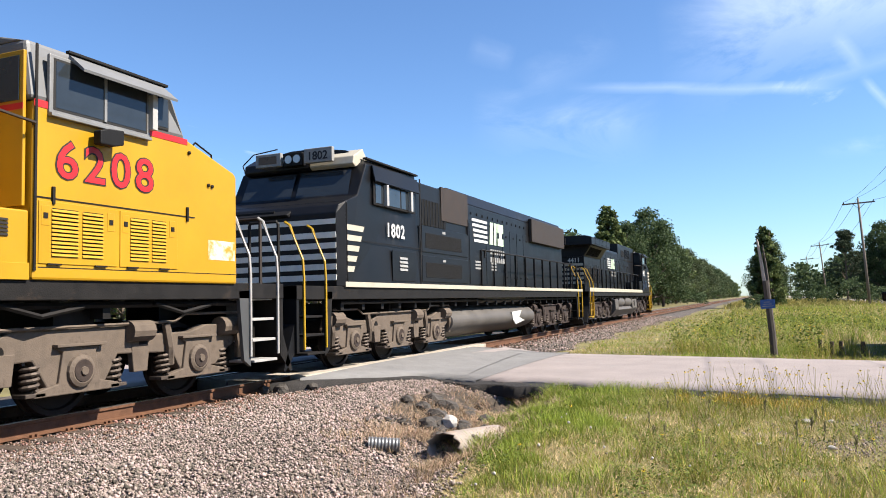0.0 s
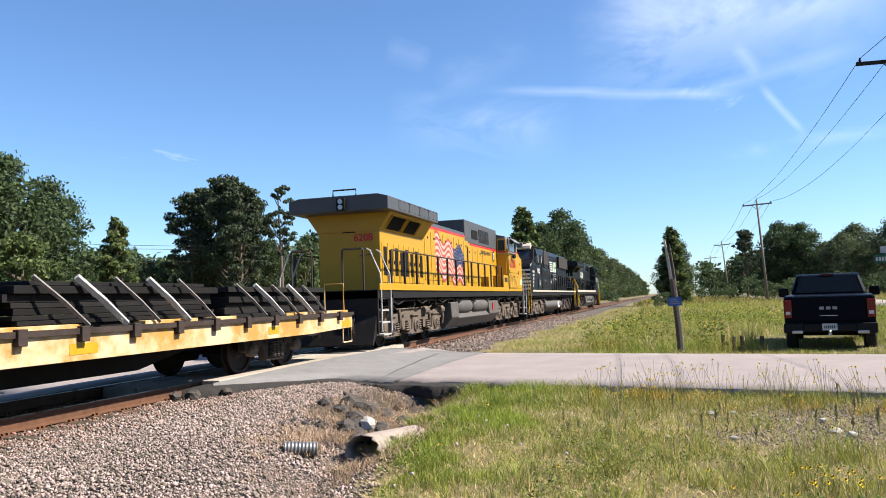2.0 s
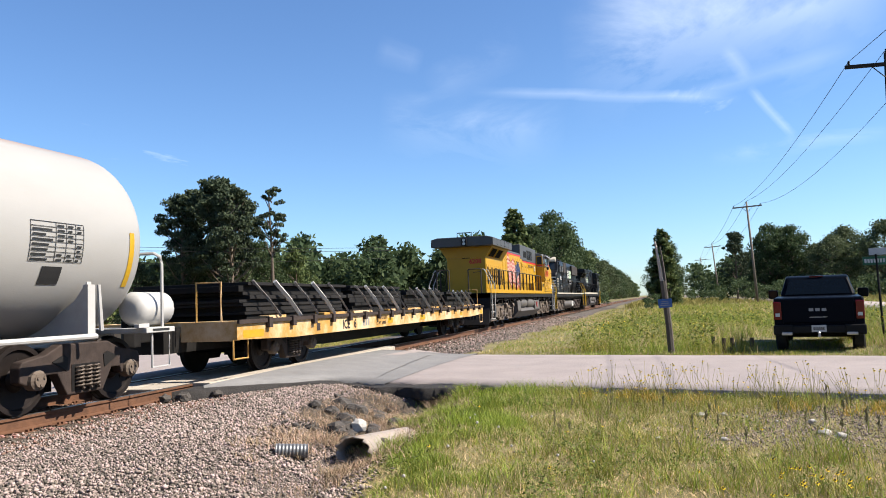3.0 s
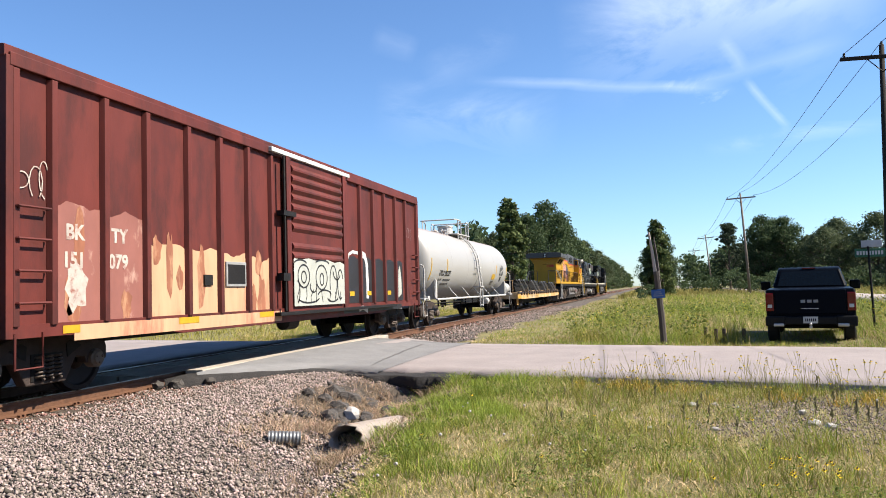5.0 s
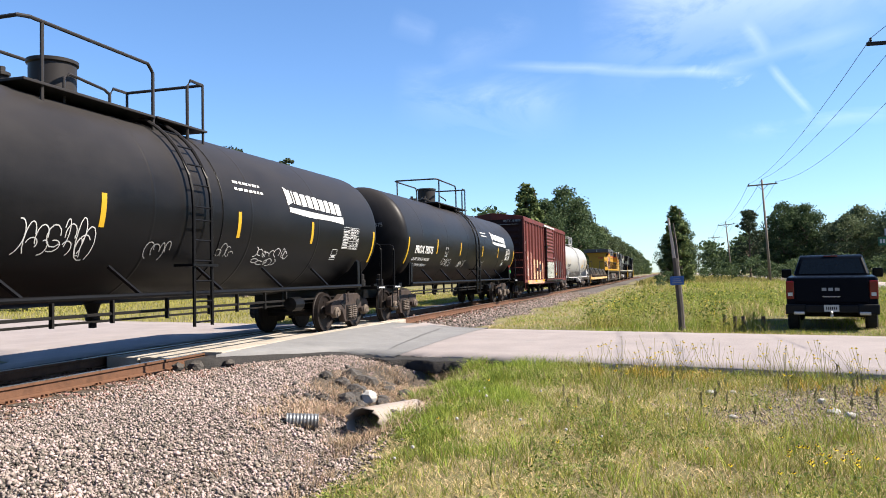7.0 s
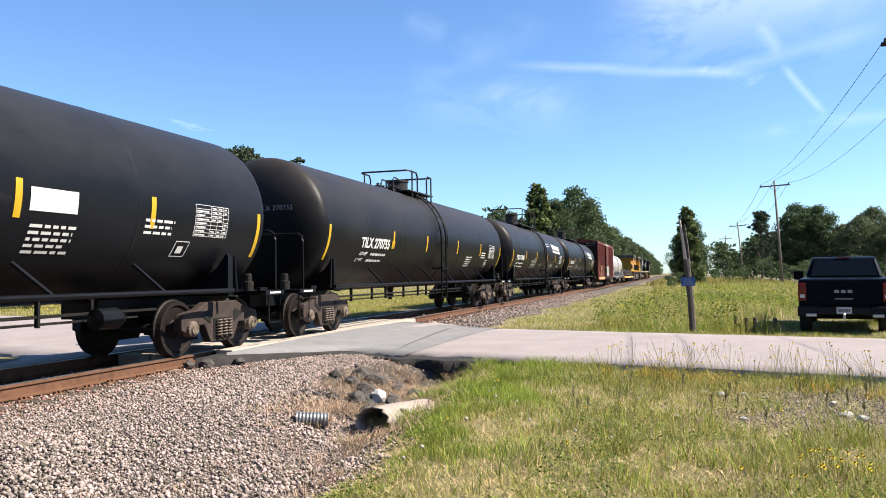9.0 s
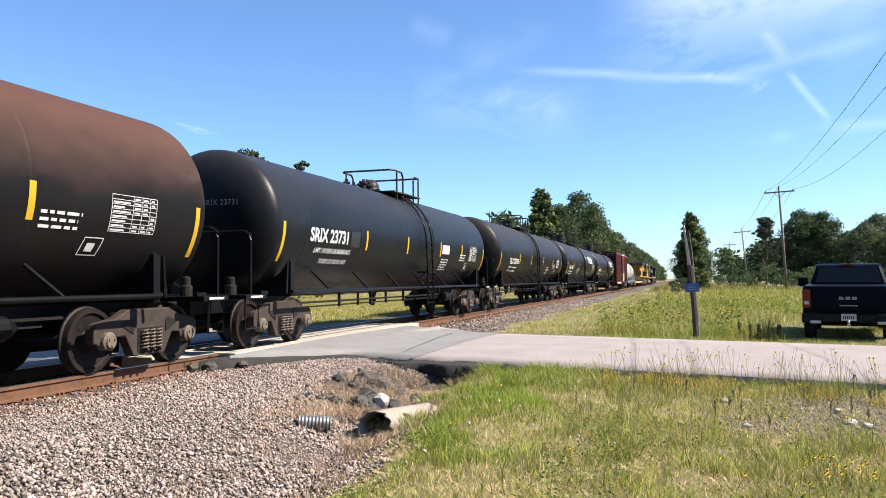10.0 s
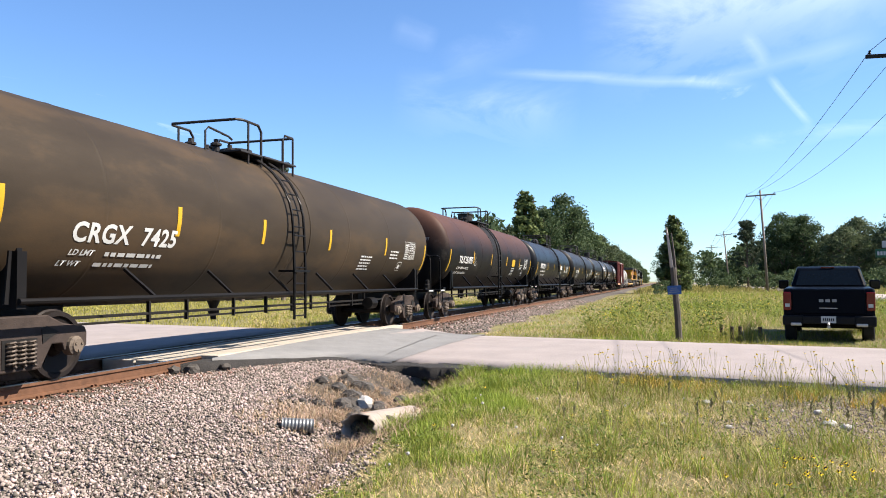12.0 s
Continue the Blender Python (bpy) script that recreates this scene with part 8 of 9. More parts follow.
    # machine hood
    part("front_hood", box(bmesh.new(), -0.95, 0.95, -9.5, -3.5, 1.62, 3.6, 0.015), main, car)
    part("equipment_top", box(bmesh.new(), -0.96, 0.96, -9.5, -3.5, 3.6, 4.54, 0.03), top, car)
    part("mid_hood", box(bmesh.new(), -0.95, 0.95, -15.1, -9.5, 1.62, 3.84, 0.015), main, car)
    part("hood_roof", prism(bmesh.new(), [(-0.95, 3.84), (-0.93, 3.98), (-0.6, 4.1), (0.6, 4.1), (0.93, 3.98), (0.95, 3.84)], -15.1, -9.5, "y", 0.01), top, car)
    part("rear_hood", box(bmesh.new(), -0.95, 0.95, -19.15, -15.1, 1.62, 3.35, 0.015), main, car)
    bm = prism(bmesh.new(), [(-0.95, 3.33), (-1.3, 3.84), (1.3, 3.84), (0.95, 3.33)], -19.2, -15.1, "y")
    part("radiator_flare", bm, main, car)
    part("radiator_wing", prism(bmesh.new(), [(-1.5, 3.84), (-1.5, 4.2), (-1.2, 4.28), (1.2, 4.28), (1.5, 4.2), (1.5, 3.84)], -19.9, -15.1, "y", 0.015), top, car)
    for k in range(4):
        seam = part("wing_seam", box(bmesh.new(), 1.5, 1.506, -19.0 + 0.95 * k, -18.98 + 0.95 * k, 3.88, 4.18), STEEL_DARK, car)
        for y in (-18.9, -18.5, -18.15):
            for z in (3.9, 4.14):
                part("bolt", box(bmesh.new(), 1.5, 1.512, y + 0.95 * k, y + 0.03 + 0.95 * k, z, z + 0.03), STEEL_DARK, seam)
    for a, b in ((-18.9, -17.6), (-17.45, -16.2)):
        for side in (-1, 1):
            bm = bmesh.new()
            bm.faces.new([bm.verts.new(p) for p in ((side * 0.99, a, 3.38), (side * 0.99, b, 3.38), (side * 1.25, b, 3.76), (side * 1.25, a, 3.76))])
            for v in bm.verts:
                v.co.x += side * 0.012
            grille = part("radiator_grille", bm, GRILLE, car)
            for k in range(11):
                y = a + 0.06 + (b - a - 0.12) * k / 10
                part("grille_bar", tube(bmesh.new(), [(side * 1.008, y, 3.39), (side * 1.268, y, 3.75)], 0.012, 4), main if k in (0, 10) else STEEL_DARK, grille)
            part("grille_frame", tube(bmesh.new(), [(side * 1.008, a, 3.38), (side * 1.008, b, 3.38), (side * 1.268, b, 3.76), (side * 1.268, a, 3.76), (side * 1.008, a, 3.38)], 0.018, 4), main, grille)
    for side in (-1, 1):
        def sx(a, b):
            return min(side * a, side * b), max(side * a, side * b)
        for a, b, z0, z1 in ((-8.4, -7.35, 3.82, 4.2), (-7.1, -6.2, 3.75, 4.3), (-6.1, -5.2, 3.75, 4.3)):
            g = part("air_grille", box(bmesh.new(), *sx(0.955, 0.975), a, b, z0, z1), GRILLE, car)
            if z0 < 3.8:
                for k in range(7):
                    y = a + 0.06 + (b - a - 0.12) * k / 6
                    part("grille_bar", box(bmesh.new(), *sx(0.97, 0.985), y - 0.02, y + 0.02, z0 + 0.03, z1 - 0.03), top, g)
        part("hood_line", box(bmesh.new(), *sx(0.95, 0.957), -15.1, -9.4, 3.78, 3.86), line, car)
        part("hood_line", box(bmesh.new(), *sx(0.95, 0.957), -8.6, -3.5, 3.52, 3.6), line, car)
        part("hood_line", prism(bmesh.new(), [(-9.4, 3.78), (-9.4, 3.86), (-8.9, 3.86), (-8.5, 3.6), (-8.6, 3.52), (-8.95, 3.78)], *sx(0.95, 0.957), "x"), line, car)
        # doors along the hood
        k = -15.0
        while k < -9.6:
            d = part("hood_door", box(bmesh.new(), *sx(0.945, 0.965), k + 0.02, k + 0.72, 1.98, 3.66, 0.006), main, car)
            for z in (2.1, 3.4):
                part("latch", box(bmesh.new(), *sx(0.962, 0.98), k + 0.32, k + 0.42, z, z + 0.07), STEEL_DARK, d)
            k += 0.745
        k = -9.3
        while k < -5.6:
            d = part("hood_door", box(bmesh.new(), *sx(0.945, 0.965), k + 0.02, k + 0.9, 1.98, 3.42, 0.006), main, car)
            part("latch", box(bmesh.new(), *sx(0.962, 0.98), k + 0.42, k + 0.5, 3.2, 3.28), STEEL_DARK, d)
            k += 0.93
        k = -19.05
        j = 0
        while k < -15.3:
            d = part("engine_door", box(bmesh.new(), *sx(0.945, 0.965), k + 0.02, k + 0.46, 1.85, 3.0, 0.006), main, car)
            vent = part("door_grille", box(bmesh.new(), *sx(0.963, 0.972), k + 0.12, k + 0.4, 2.05, 2.88 - 0.1 * (j % 2)), GRILLE, d)
            for q in range(4):
                part("grille_bar", box(bmesh.new(), *sx(0.97, 0.978), k + 0.155 + 0.07 * q, k + 0.165 + 0.07 * q, 2.07, 2.76), RAIL_BROWN, vent)
            part("door_latch", box(bmesh.new(), *sx(0.963, 0.985), k + 0.03, k + 0.08, 2.4, 2.5), STEEL_DARK, d)
            k += 0.48
            j += 1
        part("battery_box", box(bmesh.new(), *sx(0.95, 1.3), -6.9, -6.0, 1.78, 2.25, 0.02), main, car)
        part("cab_rear_locker", box(bmesh.new(), *sx(0.95, 1.48), -4.6, -3.5, 1.62, 2.35, 0.02), main, car)
        bm = bmesh.new()
        louvres(bm, -4.4, -3.75, 2.05, 2.25, 1.48, 5)
        if side < 0:
            bmesh.ops.scale(bm, vec=(-1, 1, 1), verts=bm.verts)
        part("louvre", bm, STEEL_DARK, car)
    bm = bmesh.new()
    for k, (x, y) in enumerate(((0.3, -14.4), (0.1, -14.1), (-0.2, -14.4))):
        lathe(bm, [(0, 0.1), (0.35, 0.1), (0.4, 0.06)], "z", (x, y, 4.08), 10)
    part("exhaust_stack", bm, STEEL_DARK, car)
    bm = tube(bmesh.new(), [(-0.3, -19.5, 4.28), (-0.3, -19.5, 4.5), (0.4, -19.5, 4.5), (0.4, -19.5, 4.28)], 0.025, 5)
    part("roof_grab", bm, STEEL_DARK, car)
    # rear face: lamps, number, grab irons
    lamp = part("rear_lamp", box(bmesh.new(), 0.0, 0.26, -20.0, -19.88, 3.86, 4.2, 0.02), PLASTIC_BLACK, car)
    for z in (3.95, 4.11):
        part("lens", lathe(bmesh.new(), [(-0.02, 0.07), (0.0, 0.065)], "y", (0.13, -20.0, z), 14), ALU, lamp)
    part("rear_vent", box(bmesh.new(), -0.2, 0.2, -19.17, -19.14, 3.3, 3.62), GRILLE, car)
    lettering("rear_number", number, 0.3, car, UP_RED if key == "up" else MARK_WHITE, (0.15, -19.166, 3.05), 0.008, face="y")
    part("rear_grab", tube(bmesh.new(), [(0.35, -19.16, 2.62), (0.35, -19.24, 2.62), (0.75, -19.24, 2.66), (0.75, -19.16, 2.66)], 0.015, 5), rail_mat, car)
    # below the platform
    lowtank = prism(bmesh.new(), [(-1.05, 1.3), (-1.4, 0.62), (-1.1, 0.28), (1.1, 0.28), (1.4, 0.62), (1.05, 1.3)], -12.55, -7.45, "y", 0.02)
    for v in lowtank.verts:
        if v.co.z > 1.0:
            v.co.x *= 0.7
    part("fuel_tank", lowtank, FUEL_GREY, car)
    for a, b in ((-13.45, -12.5), (-7.5, -5.65)):
        part("tank_end", prism(bmesh.new(), [(-1.38, 1.2), (-1.42, 0.66), (-1.1, 0.28), (1.1, 0.28), (1.42, 0.66), (1.38, 1.2)], a, b, "y", 0.03), FUEL_GREY, car)
    for side in (-1, 1):
        for a, b in ((-12.42, -10.25), (-9.95, -7.6)):
            part("air_reservoir", lathe(bmesh.new(), [(a, 0.1), (a + 0.05, 0.22), (a + 0.16, 0.29), (b - 0.16, 0.29), (b - 0.05, 0.22), (b, 0.1)], "y", (side * 1.12, 0, 1.04), 20), FUEL_GREY, car, smooth=True)
    part("sight_glass", box(bmesh.new(), 1.4, 1.43, -6.9, -6.72, 0.78, 1.1), UP_RED if key == "up" else STEEL_DARK, car)
    bm = bmesh.new()
    rr = random.Random(9)
    for k in range(26):
        y = -19.5 + 0.75 * k
        box(bm, 0.9, 1.3, y - 0.06, y + 0.06, 1.3 - rr.uniform(0, 0.2), 1.4)
        if k % 3 == 0:
            tube(bm, [(1.35, y, 1.33), (1.38, y + 0.5, 1.2), (1.35, y + 1.1, 1.3)], 0.03, 5)
    tube(bm, [(1.3, -20, 1.32), (1.3, 0.5, 1.32)], 0.04, 5)
    part("pipework", bm, STEEL_DARK, car)
    for y in (-2.55, -16.95):
        loco_bogie(car, y, bogie_mat, key)
    steps(car, 0.75, 1, step_mat, step_mat)
    steps(car, -20.2, -1, step_mat, step_mat)
    end_gear(car, 1.3, 1, main if key == "ns" else STEEL_DARK, rail_mat)
    end_gear(car, -20.75, -1, STEEL_DARK, rail_mat)
    side_rails(car, -19.7, -4.9, rail_mat, 14)
    decals(car)
    TRAIN.append((car, y0))
    return car


def flag_decals(car):
    """Number, slogan, shield and the waving flag on the yellow hood."""
    lettering("cab_number", "6208", 0.6, car, MARK_BLACK, (1.507, -3.2, 2.76), 0.022, 1.1, space=1.2)
    lettering("cab_number", "6208", 0.6, car, UP_RED, (1.512, -3.2, 2.76), 0.006, 1.1, space=1.2)
    # Pale patch: reflected glare and some fading painted as colour.
    part("touched_up_patch", box(bmesh.new(), 1.5, 1.503, -0.62, -0.02, 1.94, 2.22), material("glare_and_fade_patch", (0.5, 0.46, 0.36), 0.5, vary=0.3, scale=5, second=(0.36, 0.2, 0.02), amount=0.5, second_scale=4, bump=0.03), car)
    part("panel_seam", box(bmesh.new(), 1.5, 1.508, -3.42, -0.9, 2.5, 2.515), STEEL_DARK, car)
    for y in (-3.22, -1.06):
        part("hinge", box(bmesh.new(), 1.5, 1.53, y - 0.018, y + 0.018, 2.44, 2.64, 0.006), STEEL_DARK, car)
    for y, z in ((-0.62, 3.0), (-0.54, 2.99), (-1.02, 3.4)):
        part("nose_bracket", lathe(bmesh.new(), [(0, 0.025), (0.03, 0.025), (0.04, 0.012)], "x", (1.495, y, z), 8), STEEL_DARK, car)
    part("nose_grab", tube(bmesh.new(), [(1.44, -0.9, 3.5), (1.46, -0.84, 3.58), (1.46, -0.5, 3.46), (1.44, -0.46, 3.38)], 0.014, 5), STEEL_DARK, car)
    lettering("slogan", "BUILDING AMERICA", 0.22, car, MARK_BLACK, (0.972, -6.85, 3.26), 0.003)
    painted("shield", sheet(bmesh.new(), [(0, 0.1), (0.17, 0), (0.34, 0.1), (0.34, 0.45), (0.17, 0.52), (0, 0.45)]), car, BLUE_PAINT, (0.97, -4.45, 3.0))
    painted("shield_bars", patch(patch(patch(bmesh.new(), 0.05, 0.1, 0.08, 0.3), 0.15, 0.2, 0.06, 0.3), 0.25, 0.3, 0.08, 0.3), car, MARK_WHITE, (0.974, -4.45, 3.0))
    painted("shield_bars", patch(bmesh.new(), 0.02, 0.32, 0.32, 0.4), car, MARK_WHITE, (0.974, -4.45, 3.0))

    def wave(u):
        return 0.16 * math.sin(u * 4.2 + 0.5) - 0.1 * u
    x, n, hgt = 0.969, 26, 1.45
    for k in range(13):
        bm = bmesh.new()
        lo, hi = hgt * k / 13, hgt * (k + 1) / 13
        for j in range(n):
            u0, u1 = 4.0 * j / n, 4.0 * (j + 1) / n
            pinch0, pinch1 = 1 - 0.1 * u0 / 4, 1 - 0.1 * u1 / 4
            sheet(bm, [(u0, lo * pinch0 + wave(u0)), (u1, lo * pinch1 + wave(u1)), (u1, hi * pinch1 + wave(u1)), (u0, hi * pinch0 + wave(u0))])
        painted("flag_stripe", bm, car, FLAG_RED if k % 2 == 0 else FLAG_WHITE, (x, -13.75, 2.2))
    bm = bmesh.new()
    for j in range(8):
        u0, u1 = 2.35 + 1.6 * j / 8, 2.35 + 1.6 * (j + 1) / 8
        sheet(bm, [(u0 + 0.1, 0.68 + wave(u0)), (u1 + 0.1, 0.62 + wave(u1)), (u1, 1.42 + wave(u1)), (u0, 1.42 + wave(u0))])
    painted("flag_canton", bm, car, BLUE_PAINT, (x + 0.004, -13.75, 2.2))
    bm = bmesh.new()
    for i in range(5):
        for j in range(9):
            u, v = 2.5 + 0.17 * j + 0.03 * (i % 2), 0.76 + 0.14 * i
            sheet(bm, [(u + 0.04 * math.cos(a) * (1 if q % 2 else 0.45), v + wave(u) + 0.04 * math.sin(a) * (1 if q % 2 else 0.45)) for q, a in enumerate(np.linspace(0, 2 * math.pi, 11)[:-1])])
    painted("flag_stars", bm, car, FLAG_WHITE, (x + 0.008, -13.75, 2.2))


tall_cab_loco("yellow_locomotive", "yellow and grey diesel locomotive with red numbers and flag mural", 9.4, UP_YELLOW, UP_GREY, UP_RED, UP_YELLOW, RAIL_BROWN, HAND_WHITE, CAST_GREY, "6208", flag_decals, "up")


def firm_mark(car, x, y, z, k=1.0):
    """The owner's sign as plain slanting stripes and two leaning blocks."""
    bm = bmesh.new()
    for j in range(5):
        patch(bm, 0.12 * j * 0.3, 1.35 * k, 0.15 * k * (4 - j), 0.15 * k * (4 - j) + 0.085 * k, 0.02)
    painted("sign_stripes", bm, car, MARK_WHITE, (x, y, z))
    bm = bmesh.new()
    patch(bm, 1.55 * k, 1.85 * k, 0, 0.7 * k, 0.1), patch(bm, 1.95 * k, 2.2 * k, 0, 0.7 * k, 0.1), patch(bm, 2.35 * k, 2.95 * k, 0, 0.24 * k), patch(bm, 2.35 * k, 2.95 * k, 0.42 * k, 0.7 * k), patch(bm, 2.5 * k, 2.8 * k, 0.24 * k, 0.42 * k)
    tagged(painted("sign_blocks", bm, car, PALE_GREEN, (x, y, z)), kind="stuff")
    bm = bmesh.new()
    for j in range(7):
        patch(bm, 1.6 * k + 0.2 * j, 1.74 * k + 0.2 * j, -0.3 * k, -0.14 * k)
        patch(bm, 1.6 * k + 0.2 * j, 1.74 * k + 0.2 * j, -0.55 * k, -0.39 * k)
    tagged(painted("name_bars", bm, car, MARK_GREY, (x, y, z)), kind="stuff")


# Brighter copy of the stripe cream, makes up for shade on the nose front.
BRIGHT_STRIPE = material("brightened_stripe_paint", (0.72, 0.69, 0.62), 0.5, vary=0.12, scale=4, bump=0.03)
PALE_GREEN = material("pale_green_white_paint", (0.363, 0.462, 0.33), 0.5, vary=0.1, bump=0.03)


def black_decals(car):
    firm_mark(car, 0.975, -13.2, 2.95, 0.8)
    lettering("cab_number", "4411", 0.5, car, MARK_WHITE, (1.515, -3.0, 2.75), 0.02)
    for k in range(5):
        part("stripe", box(bmesh.new(), -0.9, 0.9, -19.17, -19.158, 2.0 + 0.22 * k, 2.12 + 0.22 * k), NS_CREAM, car)
        part("stripe", box(bmesh.new(), 1.515, 1.52, -0.9 + 0.08 * k, -0.02, 2.9 - 0.22 * k, 3.02 - 0.22 * k), NS_CREAM, car)


tall_cab_loco("black_locomotive", "black leading diesel locomotive with white stripes and wide radiators", 56.0, NS_BLACK, NS_BLACK, NS_BLACK, NS_CREAM, STEEL_DARK, HAND_YELLOW, CAST_BROWN, "4411", black_decals, "ns")


def rebuilt_loco():
    """The middle locomotive runs cab end backwards: its nose is at y = 0 and its hood runs to +y."""
    y0 = 12.5
    car = thing("black_locomotive", "black diesel locomotive with cream nose stripes, cab facing back", "locomotive", (TRACK, y0, 0), "locomotives of the freight train")
    part("platform", box(bmesh.new(), -1.46, 1.46, -1.4, 21.3, 1.36, 1.6, 0.01), STEEL_DARK, car)
    for s in (-1, 1):
        def sx(a, b):
            return min(s * a, s * b), max(s * a, s * b)
        part("side_sill", box(bmesh.new(), *sx(1.46, 1.502), 0.2, 21.2, 1.59, 1.69, 0.004), NS_CREAM, car)
    # nose and cab
    bm = prism(bmesh.new(), [(0.0, 1.6), (0.0, 3.0), (0.1, 3.16), (0.25, 3.24), (0.25, 1.6)], -1.5, 1.5, "x", 0.02)
    for v in bm.verts:
        if v.co.y < 0.12:
            v.co.x *= 0.95
    part("nose", bm, NS_BLACK, car)
    bm = prism(bmesh.new(), [(0.25, 1.6), (0.25, 3.24), (0.7, 3.4), (1.08, 4.08), (1.25, 4.2), (3.72, 4.22), (3.72, 1.6)], -1.5, 1.5, "x", 0.025)
    for v in bm.verts:
        if v.co.z > 4.12:
            v.co.x *= 0.92
    part("cab", bm, NS_BLACK, car)
    part("roof_crown", prism(bmesh.new(), [(-1.34, 4.2), (-1.0, 4.42), (-0.3, 4.52), (0.3, 4.52), (1.0, 4.42), (1.34, 4.2)], 1.15, 3.7, "y", 0.02), NS_BLACK, car)
    bm = bmesh.new()
    for a, b in ((-1.28, -0.06), (0.06, 1.28)):
        bm.faces.new([bm.verts.new(p) for p in ((a, 0.74, 3.4), (b, 0.74, 3.4), (b * 0.97, 1.0, 3.98), (a * 0.97, 1.0, 3.98))])
    for v in bm.verts:
        v.co.y -= 0.035
    part("windscreen", bm, CAB_GLASS, car)
    part("brow", prism(bmesh.new(), [(0.98, 4.02), (0.88, 4.08), (0.92, 4.24), (1.3, 4.44), (1.5, 4.22)], 0.3, 1.32, "x", 0.02), NS_CREAM, car)
    part("brow", prism(bmesh.new(), [(0.98, 4.02), (0.88, 4.08), (0.92, 4.24), (1.3, 4.44), (1.5, 4.22)], -1.32, 0.298, "x", 0.02), NS_BLACK, car)
    board = part("number_board", box(bmesh.new(), 0.26, 0.92, 0.74, 0.84, 4.14, 4.44, 0.015), MARK_GREY, car)
    lettering("board_number", "1802", 0.24, board, MARK_BLACK, (0.34, 0.735, 4.2), 0.006, face="y")
    lamp = part("headlight", box(bmesh.new(), -0.24, 0.2, 0.76, 0.95, 4.12, 4.4, 0.02), PLASTIC_BLACK, car)
    for x in (-0.12, 0.08):
        part("lens", lathe(bmesh.new(), [(-0.02, 0.085), (0.0, 0.08)], "y", (x, 0.765, 4.26), 14), ALU, lamp)
    board2 = part("number_board", box(bmesh.new(), -0.92, -0.3, 0.74, 0.84, 4.14, 4.42, 0.015), MARK_GREY, car, "dim grey number board")
    part("board_print", box(bmesh.new(), -0.84, -0.4, 0.733, 0.74, 4.2, 4.36), CAST_GREY, board2)
    part("brow_grab", tube(bmesh.new(), [(-1.3, 0.9, 4.1), (-1.3, 0.82, 4.24), (-1.0, 0.78, 4.44), (-0.4, 0.78, 4.5)], 0.014, 5), STEEL_DARK, car)
    part("nose_door", box(bmesh.new(), -1.2, 0.05, -0.012, 0.02, 2.9, 3.1, 0.01), PLASTIC_BLACK, car)
    part("nose_hood", prism(bmesh.new(), [(-0.02, 2.95), (-0.1, 3.0), (0.3, 3.24), (0.66, 3.36), (0.5, 3.1)], -1.15, 0.4, "x", 0.02), PLASTIC_BLACK, car)
    for k in range(5):
        z = 2.42 - 0.2 * k
        part("stripe", box(bmesh.new(), -1.1 + 0.03 * k, 1.42, -0.016, -0.004, z + 0.1, z + 0.21), BRIGHT_STRIPE, car)
        painted("stripe", sheet(bmesh.new(), [(0.27, 0), (0.9 - 0.1 * k, 0), (0.96 - 0.1 * k, 0.11), (0.27, 0.11)]), car, NS_CREAM, (1.507, 0, z + 0.26 - 0.0 * k))
    painted("stripe", patch(bmesh.new(), -1.2, 1.42, 0, 0.1), car, BRIGHT_STRIPE, (0, -0.012, 2.78), face="y")
    for s in (-1, 1):
        def sx(a, b):
            return min(s * a, s * b), max(s * a, s * b)
        fr = part("window_frame", box(bmesh.new(), *sx(1.48, 1.52), 1.36, 3.4, 3.28, 3.76, 0.01), STEEL_DARK, car)
        for a, b in ((1.44, 1.78), (2.02, 2.6), (2.66, 3.0), (3.16, 3.34)):
            part("pane", box(bmesh.new(), *sx(1.515, 1.527), a, b, 3.33, 3.71), CAB_GLASS, fr)
        for a in (1.82, 3.03):
            part("wind_deflector", box(bmesh.new(), *sx(1.51, 1.6), a, a + 0.1, 3.3, 3.74, 0.006), HAND_WHITE, fr)
        part("awning", prism(bmesh.new(), [(s * 1.49, 4.08), (s * 1.53, 4.08), (s * 1.6, 3.76), (s * 1.57, 3.75)], 1.3, 3.5, "y"), NS_BLACK, car)
        part("cab_seam", box(bmesh.new(), *sx(1.5, 1.512), 3.68, 3.74, 1.7, 4.14), STEEL_DARK, car)
        part("body_seam", box(bmesh.new(), *sx(1.498, 1.504), 0.4, 3.68, 2.5, 2.512), STEEL_DARK, car)
        part("nose_seam", box(bmesh.new(), *sx(1.498, 1.506), 0.27, 0.29, 1.7, 3.2), STEEL_DARK, car)
        part("roof_gutter", box(bmesh.new(), *sx(1.36, 1.46), 1.2, 3.72, 4.2, 4.24, 0.006), STEEL_DARK, car)
        d = part("locker_door", box(bmesh.new(), *sx(1.495, 1.512), 2.2, 3.4, 1.74, 2.4, 0.005), NS_BLACK, car)
        bm = bmesh.new()
        louvres(bm, 2.55, 2.95, 1.95, 2.28, 1.512, 4)
        if s < 0:
            bmesh.ops.scale(bm, vec=(-1, 1, 1), verts=bm.verts)
        part("louvre", bm, MARK_GREY, d)
        # cabinets flush with the side, then the hood
        part("cabinet", box(bmesh.new(), *sx(1.0, 1.46), 3.74, 7.0, 1.62, 3.05, 0.02), NS_BLACK, car)
        part("access_panel", box(bmesh.new(), *sx(1.0, 1.44), 7.04, 9.9, 1.62, 3.5, 0.02), NS_BLACK, car)
